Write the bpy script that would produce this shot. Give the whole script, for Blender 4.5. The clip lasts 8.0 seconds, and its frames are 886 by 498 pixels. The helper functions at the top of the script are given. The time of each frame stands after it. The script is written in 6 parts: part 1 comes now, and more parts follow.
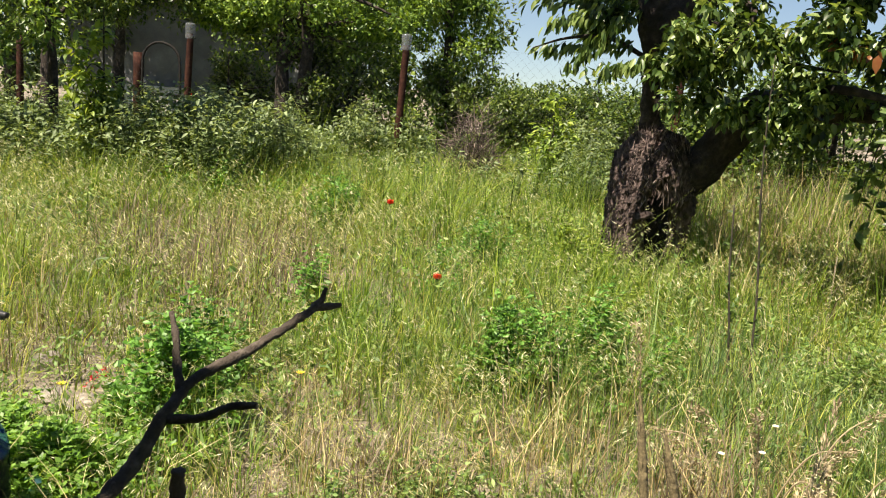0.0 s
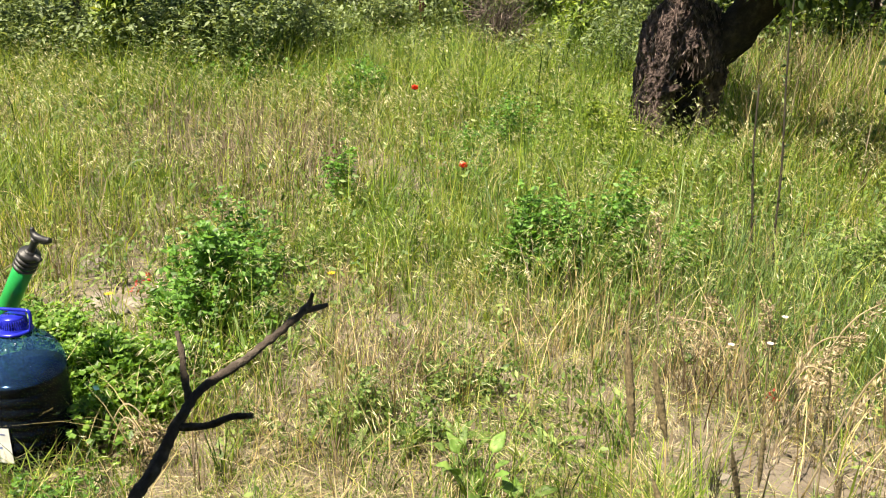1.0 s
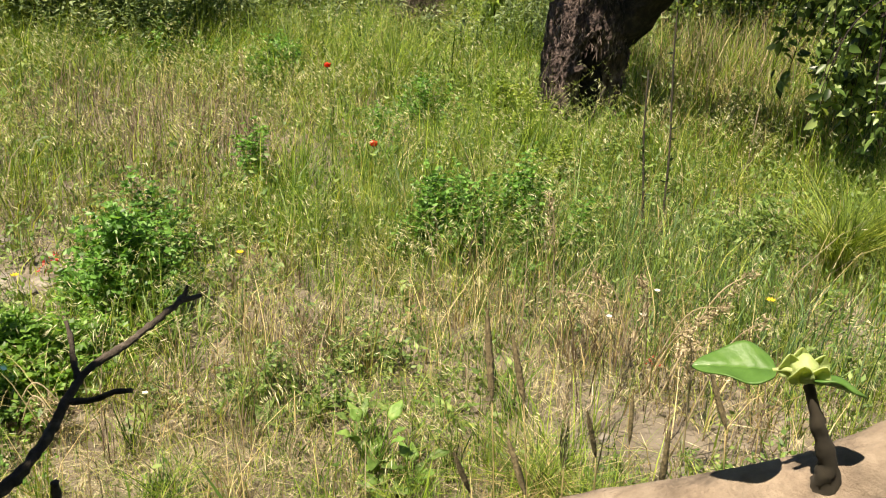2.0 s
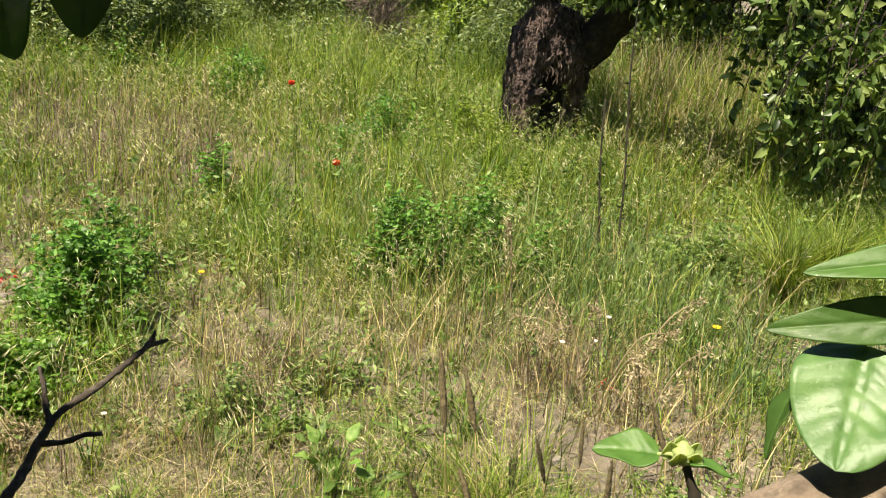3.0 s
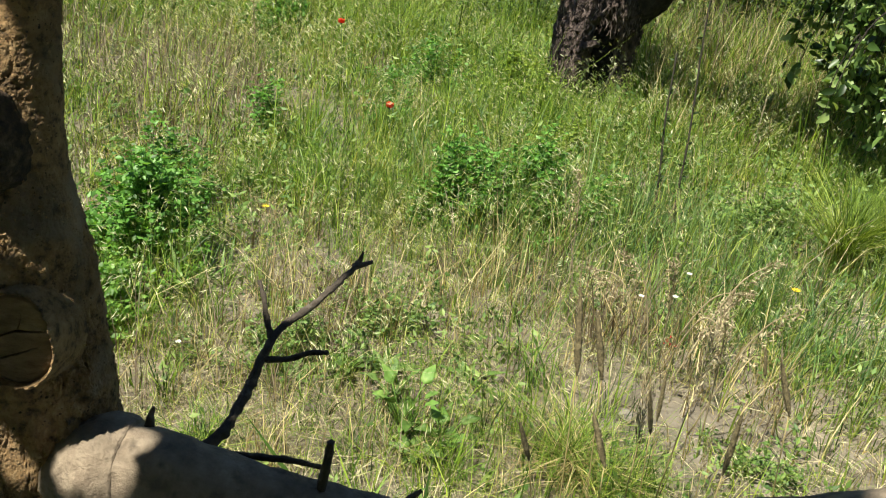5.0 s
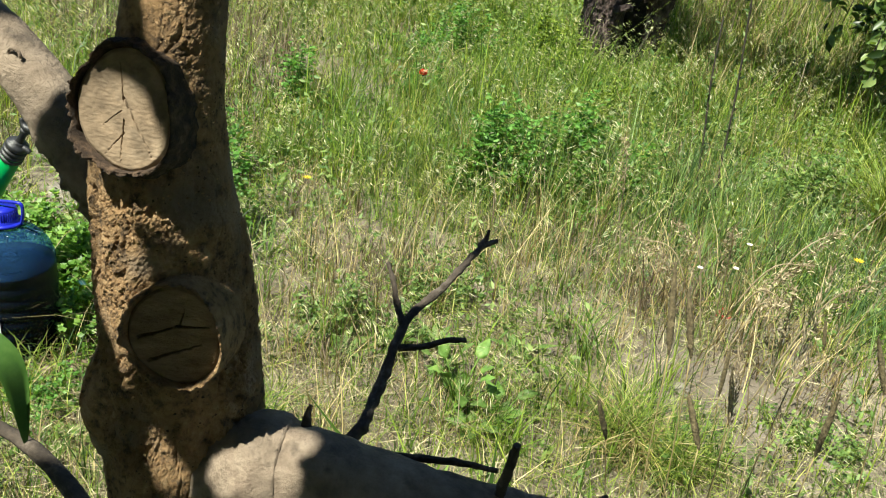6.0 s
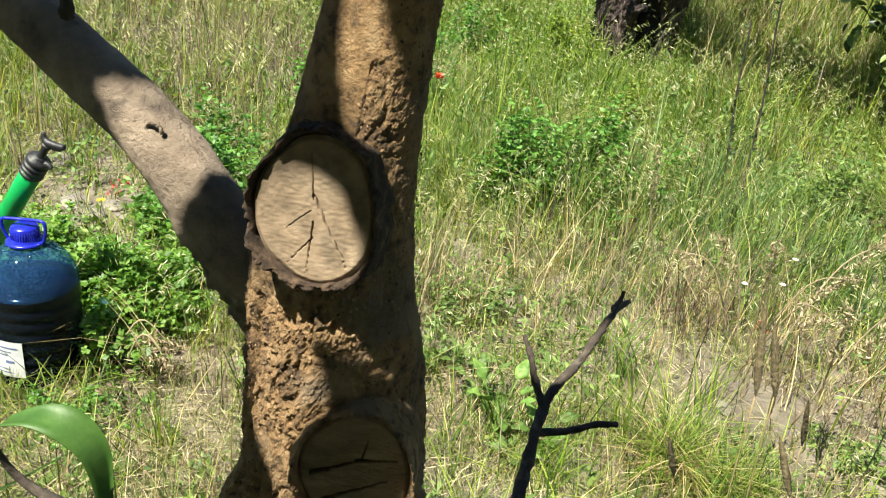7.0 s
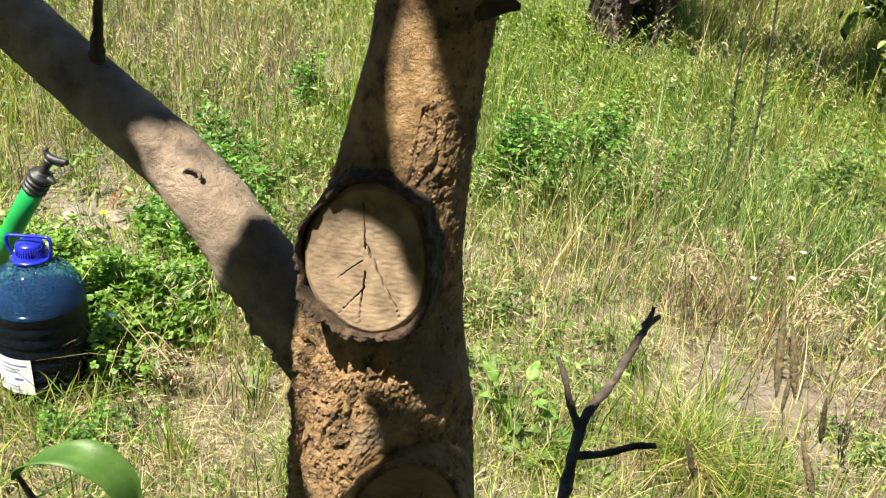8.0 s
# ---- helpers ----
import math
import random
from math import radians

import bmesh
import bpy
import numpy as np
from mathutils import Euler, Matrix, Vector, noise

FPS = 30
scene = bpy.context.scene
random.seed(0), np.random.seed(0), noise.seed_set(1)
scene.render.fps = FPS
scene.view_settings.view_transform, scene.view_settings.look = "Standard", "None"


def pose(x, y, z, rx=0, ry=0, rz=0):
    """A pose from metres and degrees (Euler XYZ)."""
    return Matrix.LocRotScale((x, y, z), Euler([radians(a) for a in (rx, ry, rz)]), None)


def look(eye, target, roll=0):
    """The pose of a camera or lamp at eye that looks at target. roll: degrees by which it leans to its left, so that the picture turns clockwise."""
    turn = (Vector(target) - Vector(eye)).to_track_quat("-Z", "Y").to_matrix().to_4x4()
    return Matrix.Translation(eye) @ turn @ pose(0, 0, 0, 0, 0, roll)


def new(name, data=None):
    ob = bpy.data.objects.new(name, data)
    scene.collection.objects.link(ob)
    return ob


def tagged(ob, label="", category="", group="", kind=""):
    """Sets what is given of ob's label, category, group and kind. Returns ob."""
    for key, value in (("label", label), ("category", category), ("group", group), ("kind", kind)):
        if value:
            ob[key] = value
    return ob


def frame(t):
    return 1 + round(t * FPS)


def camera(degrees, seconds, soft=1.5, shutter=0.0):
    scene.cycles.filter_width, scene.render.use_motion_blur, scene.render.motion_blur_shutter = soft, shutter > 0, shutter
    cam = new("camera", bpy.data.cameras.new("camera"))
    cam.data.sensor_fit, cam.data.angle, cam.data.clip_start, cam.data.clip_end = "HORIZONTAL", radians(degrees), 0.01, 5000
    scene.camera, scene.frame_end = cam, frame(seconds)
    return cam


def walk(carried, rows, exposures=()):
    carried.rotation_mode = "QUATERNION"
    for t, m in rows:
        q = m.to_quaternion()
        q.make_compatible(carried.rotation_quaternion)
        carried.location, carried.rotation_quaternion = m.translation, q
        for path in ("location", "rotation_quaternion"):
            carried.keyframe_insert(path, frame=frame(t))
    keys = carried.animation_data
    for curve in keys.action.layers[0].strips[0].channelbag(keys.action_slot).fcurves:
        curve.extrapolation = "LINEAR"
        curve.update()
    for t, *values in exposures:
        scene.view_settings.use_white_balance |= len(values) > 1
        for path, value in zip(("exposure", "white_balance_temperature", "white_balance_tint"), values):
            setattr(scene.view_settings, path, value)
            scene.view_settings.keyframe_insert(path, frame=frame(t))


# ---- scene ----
cam = camera(55.9, 8.0, soft=1.1)
PATH = [
    (0, (-0.025, 0.118, 0.968), (-0.296, 2.064, 0.596), 4.3),
    (0.5, (-0.007, 0.102, 1.024), (-0.319, 1.994, 0.457), 1.8),
    (1, (0.017, 0.095, 1.067), (-0.314, 1.945, 0.385), 1.3),
    (1.5, (0.047, 0.06, 1.091), (-0.211, 1.9, 0.351), 1.9),
    (2, (0.086, 0.01, 1.125), (-0.061, 1.862, 0.385), 2.9),
    (2.2, (0.094, 0.002, 1.136), (-0.025, 1.86, 0.405), 3.4),
    (3.5, (0.092, -0.031, 1.184), (0.044, 1.839, 0.477), 5.0),
    (4, (0.047, -0.031, 1.171), (0.0, 1.837, 0.459), 5.6),
    (4.5, (-0.013, -0.037, 1.165), (-0.071, 1.815, 0.411), 7.7),
    (4.7, (-0.04, -0.03, 1.151), (-0.098, 1.811, 0.373), 7.9),
    (5.8, (-0.143, 0.008, 1.105), (-0.228, 1.802, 0.224), 7.2),
    (6, (-0.163, 0.018, 1.107), (-0.247, 1.809, 0.221), 7.2),
    (6.5, (-0.219, 0.051, 1.105), (-0.297, 1.84, 0.214), 7.3),
    (7, (-0.261, 0.086, 1.109), (-0.33, 1.873, 0.215), 7.2),
    (7.5, (-0.289, 0.109, 1.102), (-0.334, 1.896, 0.206), 6.7),
    (8, (-0.282, 0.098, 1.119), (-0.345, 1.881, 0.216), 5.6),
]
walk(cam, [(t, look(eye, target, roll)) for t, eye, target, roll in PATH], exposures=[(0.0, 1.36, 7150, 13), (1.0, 1.47, 7300, 12), (2.0, 1.22, 7450, 12), (4.5, 1.10, 6750, 3), (6.0, 1.19, 6400, 1), (7.0, 1.42, 6500, 5), (8.0, 1.56, 6800, 9)])

# ---- light: a clear sky and one high sun ----
SUN = Vector((-0.30, -0.36, 0.885)).normalized()
world = bpy.data.worlds.new("sky")
scene.world = world
world.use_nodes = True
wn = world.node_tree.nodes
sky = wn.new("ShaderNodeTexSky")
sky.sky_type = "NISHITA"
sky.sun_disc = False
sky.air_density, sky.dust_density, sky.ozone_density = 1.0, 0.1, 2.5
sky.sun_elevation = math.asin(SUN.z)
sky.sun_rotation = math.atan2(SUN.x, SUN.y)
sky_co, sky_map, sky_norm = wn.new("ShaderNodeTexCoord"), wn.new("ShaderNodeVectorMath"), wn.new("ShaderNodeVectorMath")
sky_map.operation, sky_norm.operation = "ADD", "NORMALIZE"
sky_map.inputs[1].default_value = (0, 0, 0.05)
world.node_tree.links.new(sky_co.outputs["Generated"], sky_map.inputs[0])
world.node_tree.links.new(sky_map.outputs["Vector"], sky_norm.inputs[0])
world.node_tree.links.new(sky_norm.outputs["Vector"], sky.inputs["Vector"])
wn["Background"].inputs["Strength"].default_value = 0.05
world.node_tree.links.new(sky.outputs["Color"], wn["Background"].inputs["Color"])
sun_data = bpy.data.lights.new("sun", "SUN")
sun_data.energy, sun_data.angle, sun_data.color = 5.0, radians(0.53), (1.0, 0.94, 0.82)
sun = new("sun", sun_data)
sun.matrix_world = look(SUN * 30, (0, 0, 0))

# ---- materials ----
def mat(name, stops, scale=20.0, rough=0.8, bump=0.0, bump_scale=60.0, second=None, island=0.0, leafy=0.0, metal=0.0, stain=0.0, stain_scale=2.5,
        spread=0.0, coat=0.0, stretch=(1, 1, 1), per_object=0.0, bump_dist=0.01):
    m = bpy.data.materials.new(name)
    m.use_nodes = True
    n, l = m.node_tree.nodes, m.node_tree.links
    b, out = n["Principled BSDF"], n["Material Output"]
    co = n.new("ShaderNodeTexCoord")
    mp = n.new("ShaderNodeMapping")
    mp.inputs["Scale"].default_value = stretch
    l.new(co.outputs["Object"], mp.inputs["Vector"])
    no = n.new("ShaderNodeTexNoise")
    no.inputs["Scale"].default_value, no.inputs["Detail"].default_value, no.inputs["Roughness"].default_value = scale, 6, 0.65
    l.new(mp.outputs["Vector"], no.inputs["Vector"])
    ramp = n.new("ShaderNodeValToRGB")
    e = ramp.color_ramp.elements
    while len(e) < len(stops):
        e.new(0.5)
    for k, (p, c) in enumerate(stops):
        e[k].position, e[k].color = p, (*c, 1)
    fac = no.outputs["Fac"]
    geo = n.new("ShaderNodeNewGeometry")
    info = n.new("ShaderNodeObjectInfo")
    if spread:
        mix = n.new("ShaderNodeMath")
        mix.operation = "MULTIPLY_ADD"
        mix.inputs[1].default_value = spread
        l.new(geo.outputs["Random Per Island"], mix.inputs[0])
        half = n.new("ShaderNodeMath")
        half.operation = "SUBTRACT"
        half.inputs[1].default_value = spread * 0.5
        l.new(no.outputs["Fac"], half.inputs[0])
        l.new(half.outputs[0], mix.inputs[2])
        fac = mix.outputs[0]
    l.new(fac, ramp.inputs["Fac"])
    col = ramp.outputs["Color"]
    if second:
        ns = n.new("ShaderNodeTexNoise")
        ns.inputs["Scale"].default_value, ns.inputs["Detail"].default_value = second[1], 4
        l.new(co.outputs["Object"], ns.inputs["Vector"])
        ms2 = n.new("ShaderNodeMapRange")
        ms2.inputs["From Min"].default_value, ms2.inputs["From Max"].default_value = second[2], second[2] + 0.12
        l.new(ns.outputs["Fac"], ms2.inputs["Value"])
        mx = n.new("ShaderNodeMixRGB")
        mx.inputs["Color2"].default_value = (*second[0], 1)
        l.new(ms2.outputs["Result"], mx.inputs["Fac"])
        l.new(col, mx.inputs["Color1"])
        col = mx.outputs["Color"]
    def vary(source, amount, col):
        mr = n.new("ShaderNodeMapRange")
        mr.inputs["To Min"].default_value, mr.inputs["To Max"].default_value = 1 - amount, 1 + amount
        l.new(source, mr.inputs["Value"])
        hs = n.new("ShaderNodeHueSaturation")
        l.new(mr.outputs["Result"], hs.inputs["Value"])
        l.new(col, hs.inputs["Color"])
        return hs.outputs["Color"]
    if island:
        col = vary(geo.outputs["Random Per Island"], island, col)
    if per_object:
        col = vary(info.outputs["Random"], per_object, col)
    if stain:
        n2 = n.new("ShaderNodeTexNoise")
        n2.inputs["Scale"].default_value, n2.inputs["Detail"].default_value = stain_scale, 3
        l.new(co.outputs["Object"], n2.inputs["Vector"])
        mr = n.new("ShaderNodeMapRange")
        mr.inputs["From Min"].default_value, mr.inputs["From Max"].default_value = 0.32, 0.68
        mr.inputs["To Min"].default_value, mr.inputs["To Max"].default_value = 1 - stain, 1 + stain * 0.6
        l.new(n2.outputs["Fac"], mr.inputs["Value"])
        hs = n.new("ShaderNodeHueSaturation")
        l.new(mr.outputs["Result"], hs.inputs["Value"])
        l.new(col, hs.inputs["Color"])
        col = hs.outputs["Color"]
    l.new(col, b.inputs["Base Color"])
    b.inputs["Roughness"].default_value = rough
    b.inputs["Metallic"].default_value = metal
    b.inputs["Coat Weight"].default_value = coat
    if bump:
        n3 = n.new("ShaderNodeTexNoise")
        n3.inputs["Scale"].default_value, n3.inputs["Detail"].default_value, n3.inputs["Roughness"].default_value = bump_scale, 8, 0.7
        l.new(mp.outputs["Vector"], n3.inputs["Vector"])
        bp = n.new("ShaderNodeBump")
        bp.inputs["Strength"].default_value, bp.inputs["Distance"].default_value = bump, bump_dist
        l.new(n3.outputs["Fac"], bp.inputs["Height"])
        l.new(bp.outputs["Normal"], b.inputs["Normal"])
    if leafy:
        tr = n.new("ShaderNodeBsdfTranslucent")
        warm = n.new("ShaderNodeMixRGB")
        warm.blend_type = "MULTIPLY"
        warm.inputs["Fac"].default_value = 1.0
        warm.inputs["Color2"].default_value = (1.25, 1.15, 0.55, 1)
        l.new(col, warm.inputs["Color1"])
        l.new(warm.outputs["Color"], tr.inputs["Color"])
        ms = n.new("ShaderNodeMixShader")
        ms.inputs["Fac"].default_value = leafy
        l.new(b.outputs["BSDF"], ms.inputs[1])
        l.new(tr.outputs["BSDF"], ms.inputs[2])
        l.new(ms.outputs["Shader"], out.inputs["Surface"])
    return m

SOIL = mat("dry_soil", [(0.25, (0.10, 0.079, 0.058)), (0.5, (0.205, 0.170, 0.130)), (0.75, (0.34, 0.290, 0.230))], 9, 0.95, 0.9, 55, stain=0.25, stain_scale=1.7)
GRASS = mat("green_grass", [(0.2, (0.042, 0.108, 0.012)), (0.5, (0.120, 0.228, 0.024)), (0.8, (0.280, 0.36, 0.050))], 5.0, 0.5, island=0.5, leafy=0.45, spread=0.5)
BLUEGRASS = mat("blue_green_grass", [(0.2, (0.048, 0.112, 0.036)), (0.5, (0.120, 0.225, 0.072)), (0.8, (0.260, 0.35, 0.130))], 5.0, 0.5, island=0.5, leafy=0.4, spread=0.5)
TUFT = mat("yellow_green_tuft_grass", [(0.2, (0.09, 0.165, 0.02)), (0.6, (0.20, 0.28, 0.042)), (0.8, (0.38, 0.395, 0.10))], 5.0, 0.5, island=0.5, leafy=0.4, spread=0.5)
STRAW = mat("dry_straw", [(0.2, (0.20, 0.14, 0.060)), (0.5, (0.40, 0.31, 0.145)), (0.8, (0.60, 0.50, 0.28))], 5.0, 0.6, island=0.5, leafy=0.3, spread=0.5)
BROWN = mat("brown_dead_grass", [(0.2, (0.076, 0.053, 0.037)), (0.5, (0.162, 0.119, 0.081)), (0.8, (0.289, 0.234, 0.166))], 5.0, 0.7, island=0.3, leafy=0.2, spread=0.5)
SEED = mat("pale_seed_heads", [(0.2, (0.235, 0.245, 0.115)), (0.5, (0.45, 0.445, 0.25)), (0.8, (0.70, 0.66, 0.45))], 5.0, 0.5, island=0.35, leafy=0.35, spread=0.5)
LITTER = mat("straw_litter", [(0.1, (0.140, 0.107, 0.058)), (0.5, (0.274, 0.228, 0.126)), (0.9, (0.446, 0.391, 0.242))], 3.0, 0.7, island=0.35, spread=0.9)
ALFALFA = mat("alfalfa_leaves", [(0.15, (0.055, 0.147, 0.022)), (0.5, (0.110, 0.262, 0.041)), (0.85, (0.203, 0.385, 0.088))], 9.0, 0.45, island=0.3, leafy=0.5, spread=0.6)
CLOVER = mat("clover_leaves", [(0.15, (0.10, 0.225, 0.034)), (0.5, (0.175, 0.34, 0.058)), (0.85, (0.285, 0.44, 0.105))], 9.0, 0.45, island=0.3, leafy=0.55, spread=0.6)
PALEWEED = mat("pale_broad_leaves", [(0.2, (0.091, 0.182, 0.035)), (0.5, (0.163, 0.286, 0.058)), (0.8, (0.312, 0.416, 0.117))], 30.0, 0.42, 0.3, 90, leafy=0.4, per_object=0.4)
WEED = mat("broad_weed_leaves", [(0.1, (0.07, 0.15, 0.03)), (0.5, (0.14, 0.235, 0.055)), (0.9, (0.25, 0.32, 0.09))], 12.0, 0.45, 0.25, 90, island=0.25, leafy=0.35, spread=0.6)
GREYWEED = mat("grey_green_weeds", [(0.15, (0.036, 0.070, 0.017)), (0.5, (0.085, 0.140, 0.036)), (0.85, (0.18, 0.24, 0.080))], 5.0, 0.6, island=0.3, leafy=0.35, spread=0.6)
PALETOP = mat("pale_weed_tops", [(0.15, (0.085, 0.125, 0.05)), (0.5, (0.15, 0.205, 0.085)), (0.85, (0.27, 0.33, 0.16))], 5.0, 0.55, island=0.3, leafy=0.35, spread=0.6)
HEDGE = mat("hedge_leaves", [(0.15, (0.020, 0.046, 0.008)), (0.5, (0.058, 0.105, 0.017)), (0.85, (0.16, 0.21, 0.036))], 2.5, 0.4, island=0.35, leafy=0.35, spread=0.6)
OLIVE = mat("sunlit_yellow_green_leaves", [(0.15, (0.039, 0.088, 0.012)), (0.5, (0.102, 0.185, 0.025)), (0.85, (0.230, 0.32, 0.055))], 2.5, 0.4, island=0.35, leafy=0.4, spread=0.6)
LIME = mat("lime_leaves", [(0.1, (0.09, 0.16, 0.02)), (0.5, (0.17, 0.26, 0.035)), (0.9, (0.30, 0.36, 0.06))], 2.5, 0.45, island=0.3, leafy=0.4, spread=0.7)
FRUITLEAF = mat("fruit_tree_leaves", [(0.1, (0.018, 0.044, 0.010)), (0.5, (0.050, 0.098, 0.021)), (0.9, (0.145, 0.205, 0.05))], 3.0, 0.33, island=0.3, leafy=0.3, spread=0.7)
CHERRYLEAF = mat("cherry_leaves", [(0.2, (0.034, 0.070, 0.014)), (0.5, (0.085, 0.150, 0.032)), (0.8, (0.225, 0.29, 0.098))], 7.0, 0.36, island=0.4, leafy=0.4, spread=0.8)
LITLEAF = mat("sunlit_cherry_leaves", [(0.2, (0.062, 0.12, 0.026)), (0.5, (0.14, 0.225, 0.055)), (0.8, (0.27, 0.34, 0.13))], 7.0, 0.4, island=0.3, leafy=0.45, spread=0.7)
NEARLEAF = mat("near_leaves", [(0.2, (0.050, 0.125, 0.022)), (0.55, (0.085, 0.185, 0.036)), (0.85, (0.15, 0.26, 0.062))], 60.0, 0.42, 0.2, 420, leafy=0.35, per_object=0.2, coat=0.08, bump_dist=0.002)
GLOSSLEAF = mat("pale_glossy_leaf", [(0.25, (0.050, 0.125, 0.030)), (0.5, (0.080, 0.17, 0.045)), (0.75, (0.14, 0.25, 0.085))], 55.0, 0.40, 0.25, 200, second=((0.055, 0.13, 0.028), 75, 0.6), leafy=0.12, bump_dist=0.002)
GLOSSLEAF.node_tree.nodes["Principled BSDF"].inputs["Specular IOR Level"].default_value = 0.6
BUDMAT = mat("young_bud_leaves", [(0.2, (0.38, 0.50, 0.17)), (0.8, (0.60, 0.69, 0.35))], 30.0, 0.45, 0.2, 120, leafy=0.45)
REDLEAF = mat("rust_red_leaves", [(0.2, (0.20, 0.05, 0.025)), (0.8, (0.38, 0.18, 0.06))], 20.0, 0.4, leafy=0.4, island=0.25)
BARK = mat("flaking_orange_bark", [(0.27, (0.045, 0.030, 0.019)), (0.38, (0.162, 0.104, 0.057)), (0.50, (0.387, 0.236, 0.110)), (0.70, (0.495, 0.342, 0.189))], 150, 0.95, 1.0, 480, second=((0.37, 0.275, 0.185), 26, 0.54), stain=0.35, stain_scale=30, bump_dist=0.004)
BARKCHIP = mat("loose_bark_flakes", [(0.2, (0.085, 0.053, 0.030)), (0.5, (0.228, 0.141, 0.071)), (0.8, (0.361, 0.237, 0.128))], 90, 0.95, island=0.3, spread=0.8)
SMOOTHBARK = mat("smooth_grey_brown_bark", [(0.25, (0.157, 0.114, 0.083)), (0.5, (0.282, 0.217, 0.160)), (0.75, (0.398, 0.317, 0.242))], 90, 0.85, 0.9, 300, second=((0.13, 0.099, 0.074), 70, 0.58), stain=0.3, stain_scale=40, bump_dist=0.003)
DARKBARK = mat("dark_rough_bark", [(0.3, (0.012, 0.009, 0.007)), (0.5, (0.038, 0.027, 0.021)), (0.75, (0.11, 0.082, 0.067))], 26, 0.95, 1.0, 60, stain=0.4, stain_scale=9, bump_dist=0.02)
STUMPBARK = mat("rotten_stump_bark", [(0.32, (0.014, 0.009, 0.008)), (0.45, (0.062, 0.041, 0.037)), (0.58, (0.135, 0.094, 0.083)), (0.75, (0.26, 0.20, 0.18))], 34, 0.95, 1.0, 55, stain=0.45, stain_scale=6, bump_dist=0.03, stretch=(1, 1, 0.35))
BARKFIBRE = mat("shaggy_bark_fibres", [(0.2, (0.028, 0.019, 0.016)), (0.5, (0.10, 0.069, 0.060)), (0.8, (0.25, 0.19, 0.168))], 20, 0.95, island=0.4, spread=0.7)
HOLLOWDARK = mat("hollow_shade_wood", [(0.3, (0.006, 0.005, 0.004)), (0.6, (0.018, 0.013, 0.010)), (0.85, (0.05, 0.036, 0.028))], 40, 1.0, 1.0, 90, bump_dist=0.02)
COLLAR = mat("callus_bark", [(0.3, (0.02, 0.013, 0.009)), (0.5, (0.070, 0.043, 0.027)), (0.66, (0.16, 0.103, 0.063)), (0.8, (0.28, 0.185, 0.11))], 200, 0.95, 1.0, 420, stain=0.4, stain_scale=60, bump_dist=0.003)
SAWN = mat("sawn_grey_wood", [(0.25, (0.153, 0.108, 0.068)), (0.5, (0.261, 0.189, 0.122)), (0.75, (0.360, 0.275, 0.189))], 60, 0.85, 0.35, 420, stain=0.4, stain_scale=110, bump_dist=0.0015, stretch=(1, 1, 1.4))
SHADYWOOD = mat("shade_toned_cut_wood", [(0.25, (0.13, 0.08, 0.045)), (0.5, (0.24, 0.16, 0.09)), (0.75, (0.34, 0.245, 0.155))], 80, 0.9, 0.7, 300, stain=0.3, stain_scale=40, bump_dist=0.002, stretch=(1, 1, 3))
TWIG = mat("dead_dark_twig", [(0.3, (0.025, 0.019, 0.014)), (0.55, (0.075, 0.057, 0.043)), (0.75, (0.20, 0.165, 0.13))], 70, 0.85, 0.9, 260, second=((0.25, 0.215, 0.18), 34, 0.62), stain=0.3, stain_scale=20, bump_dist=0.002)
SPIKE = mat("brown_seed_spike", [(0.3, (0.065, 0.052, 0.026)), (0.55, (0.165, 0.13, 0.066)), (0.8, (0.30, 0.245, 0.13))], 200, 0.9, 0.9, 500, bump_dist=0.002)
STALK = mat("dark_dry_stalk", [(0.3, (0.02, 0.016, 0.011)), (0.6, (0.05, 0.040, 0.027)), (0.85, (0.12, 0.10, 0.065))], 30, 0.85)
PLUME = mat("pinkish_dry_plume", [(0.2, (0.22, 0.165, 0.095)), (0.5, (0.36, 0.29, 0.18)), (0.85, (0.52, 0.44, 0.30))], 20, 0.8, island=0.3, leafy=0.2, spread=0.6)
RUST = mat("rusty_steel", [(0.25, (0.020, 0.009, 0.007)), (0.5, (0.046, 0.019, 0.014)), (0.75, (0.10, 0.047, 0.031))], 18, 0.85, 0.6, 90, metal=0.1, stain=0.3, stain_scale=6)
IRON = mat("dark_iron", [(0.3, (0.010, 0.009, 0.009)), (0.7, (0.030, 0.026, 0.024))], 30, 0.8, 0.3, 90)
for m in (RUST, IRON):
    m.node_tree.nodes["Principled BSDF"].inputs["Specular IOR Level"].default_value = 0.1
WIRE = mat("galvanised_wire", [(0.3, (0.04, 0.04, 0.04)), (0.7, (0.10, 0.10, 0.10))], 15, 0.8, metal=0.2, per_object=0.05)
WALLMAT = mat("grey_plaster_wall", [(0.3, (0.11, 0.108, 0.11)), (0.6, (0.18, 0.177, 0.176)), (0.8, (0.26, 0.255, 0.25))], 3.5, 0.95, 0.5, 40, stain=0.25, stain_scale=1.2)
PALEWALL = mat("pale_plaster_wall", [(0.3, (0.42, 0.39, 0.36)), (0.7, (0.62, 0.59, 0.55))], 4, 0.95, 0.4, 40, stain=0.2, stain_scale=1.2)
ROOFMAT = mat("weathered_roof_sheet", [(0.3, (0.12, 0.10, 0.09)), (0.7, (0.24, 0.21, 0.19))], 6, 0.9, 0.4, 30, stain=0.25)
STONE = mat("pale_field_stone", [(0.3, (0.19, 0.165, 0.135)), (0.55, (0.30, 0.265, 0.225)), (0.8, (0.42, 0.38, 0.33))], 25, 0.9, 0.7, 90, stain=0.25, stain_scale=8)
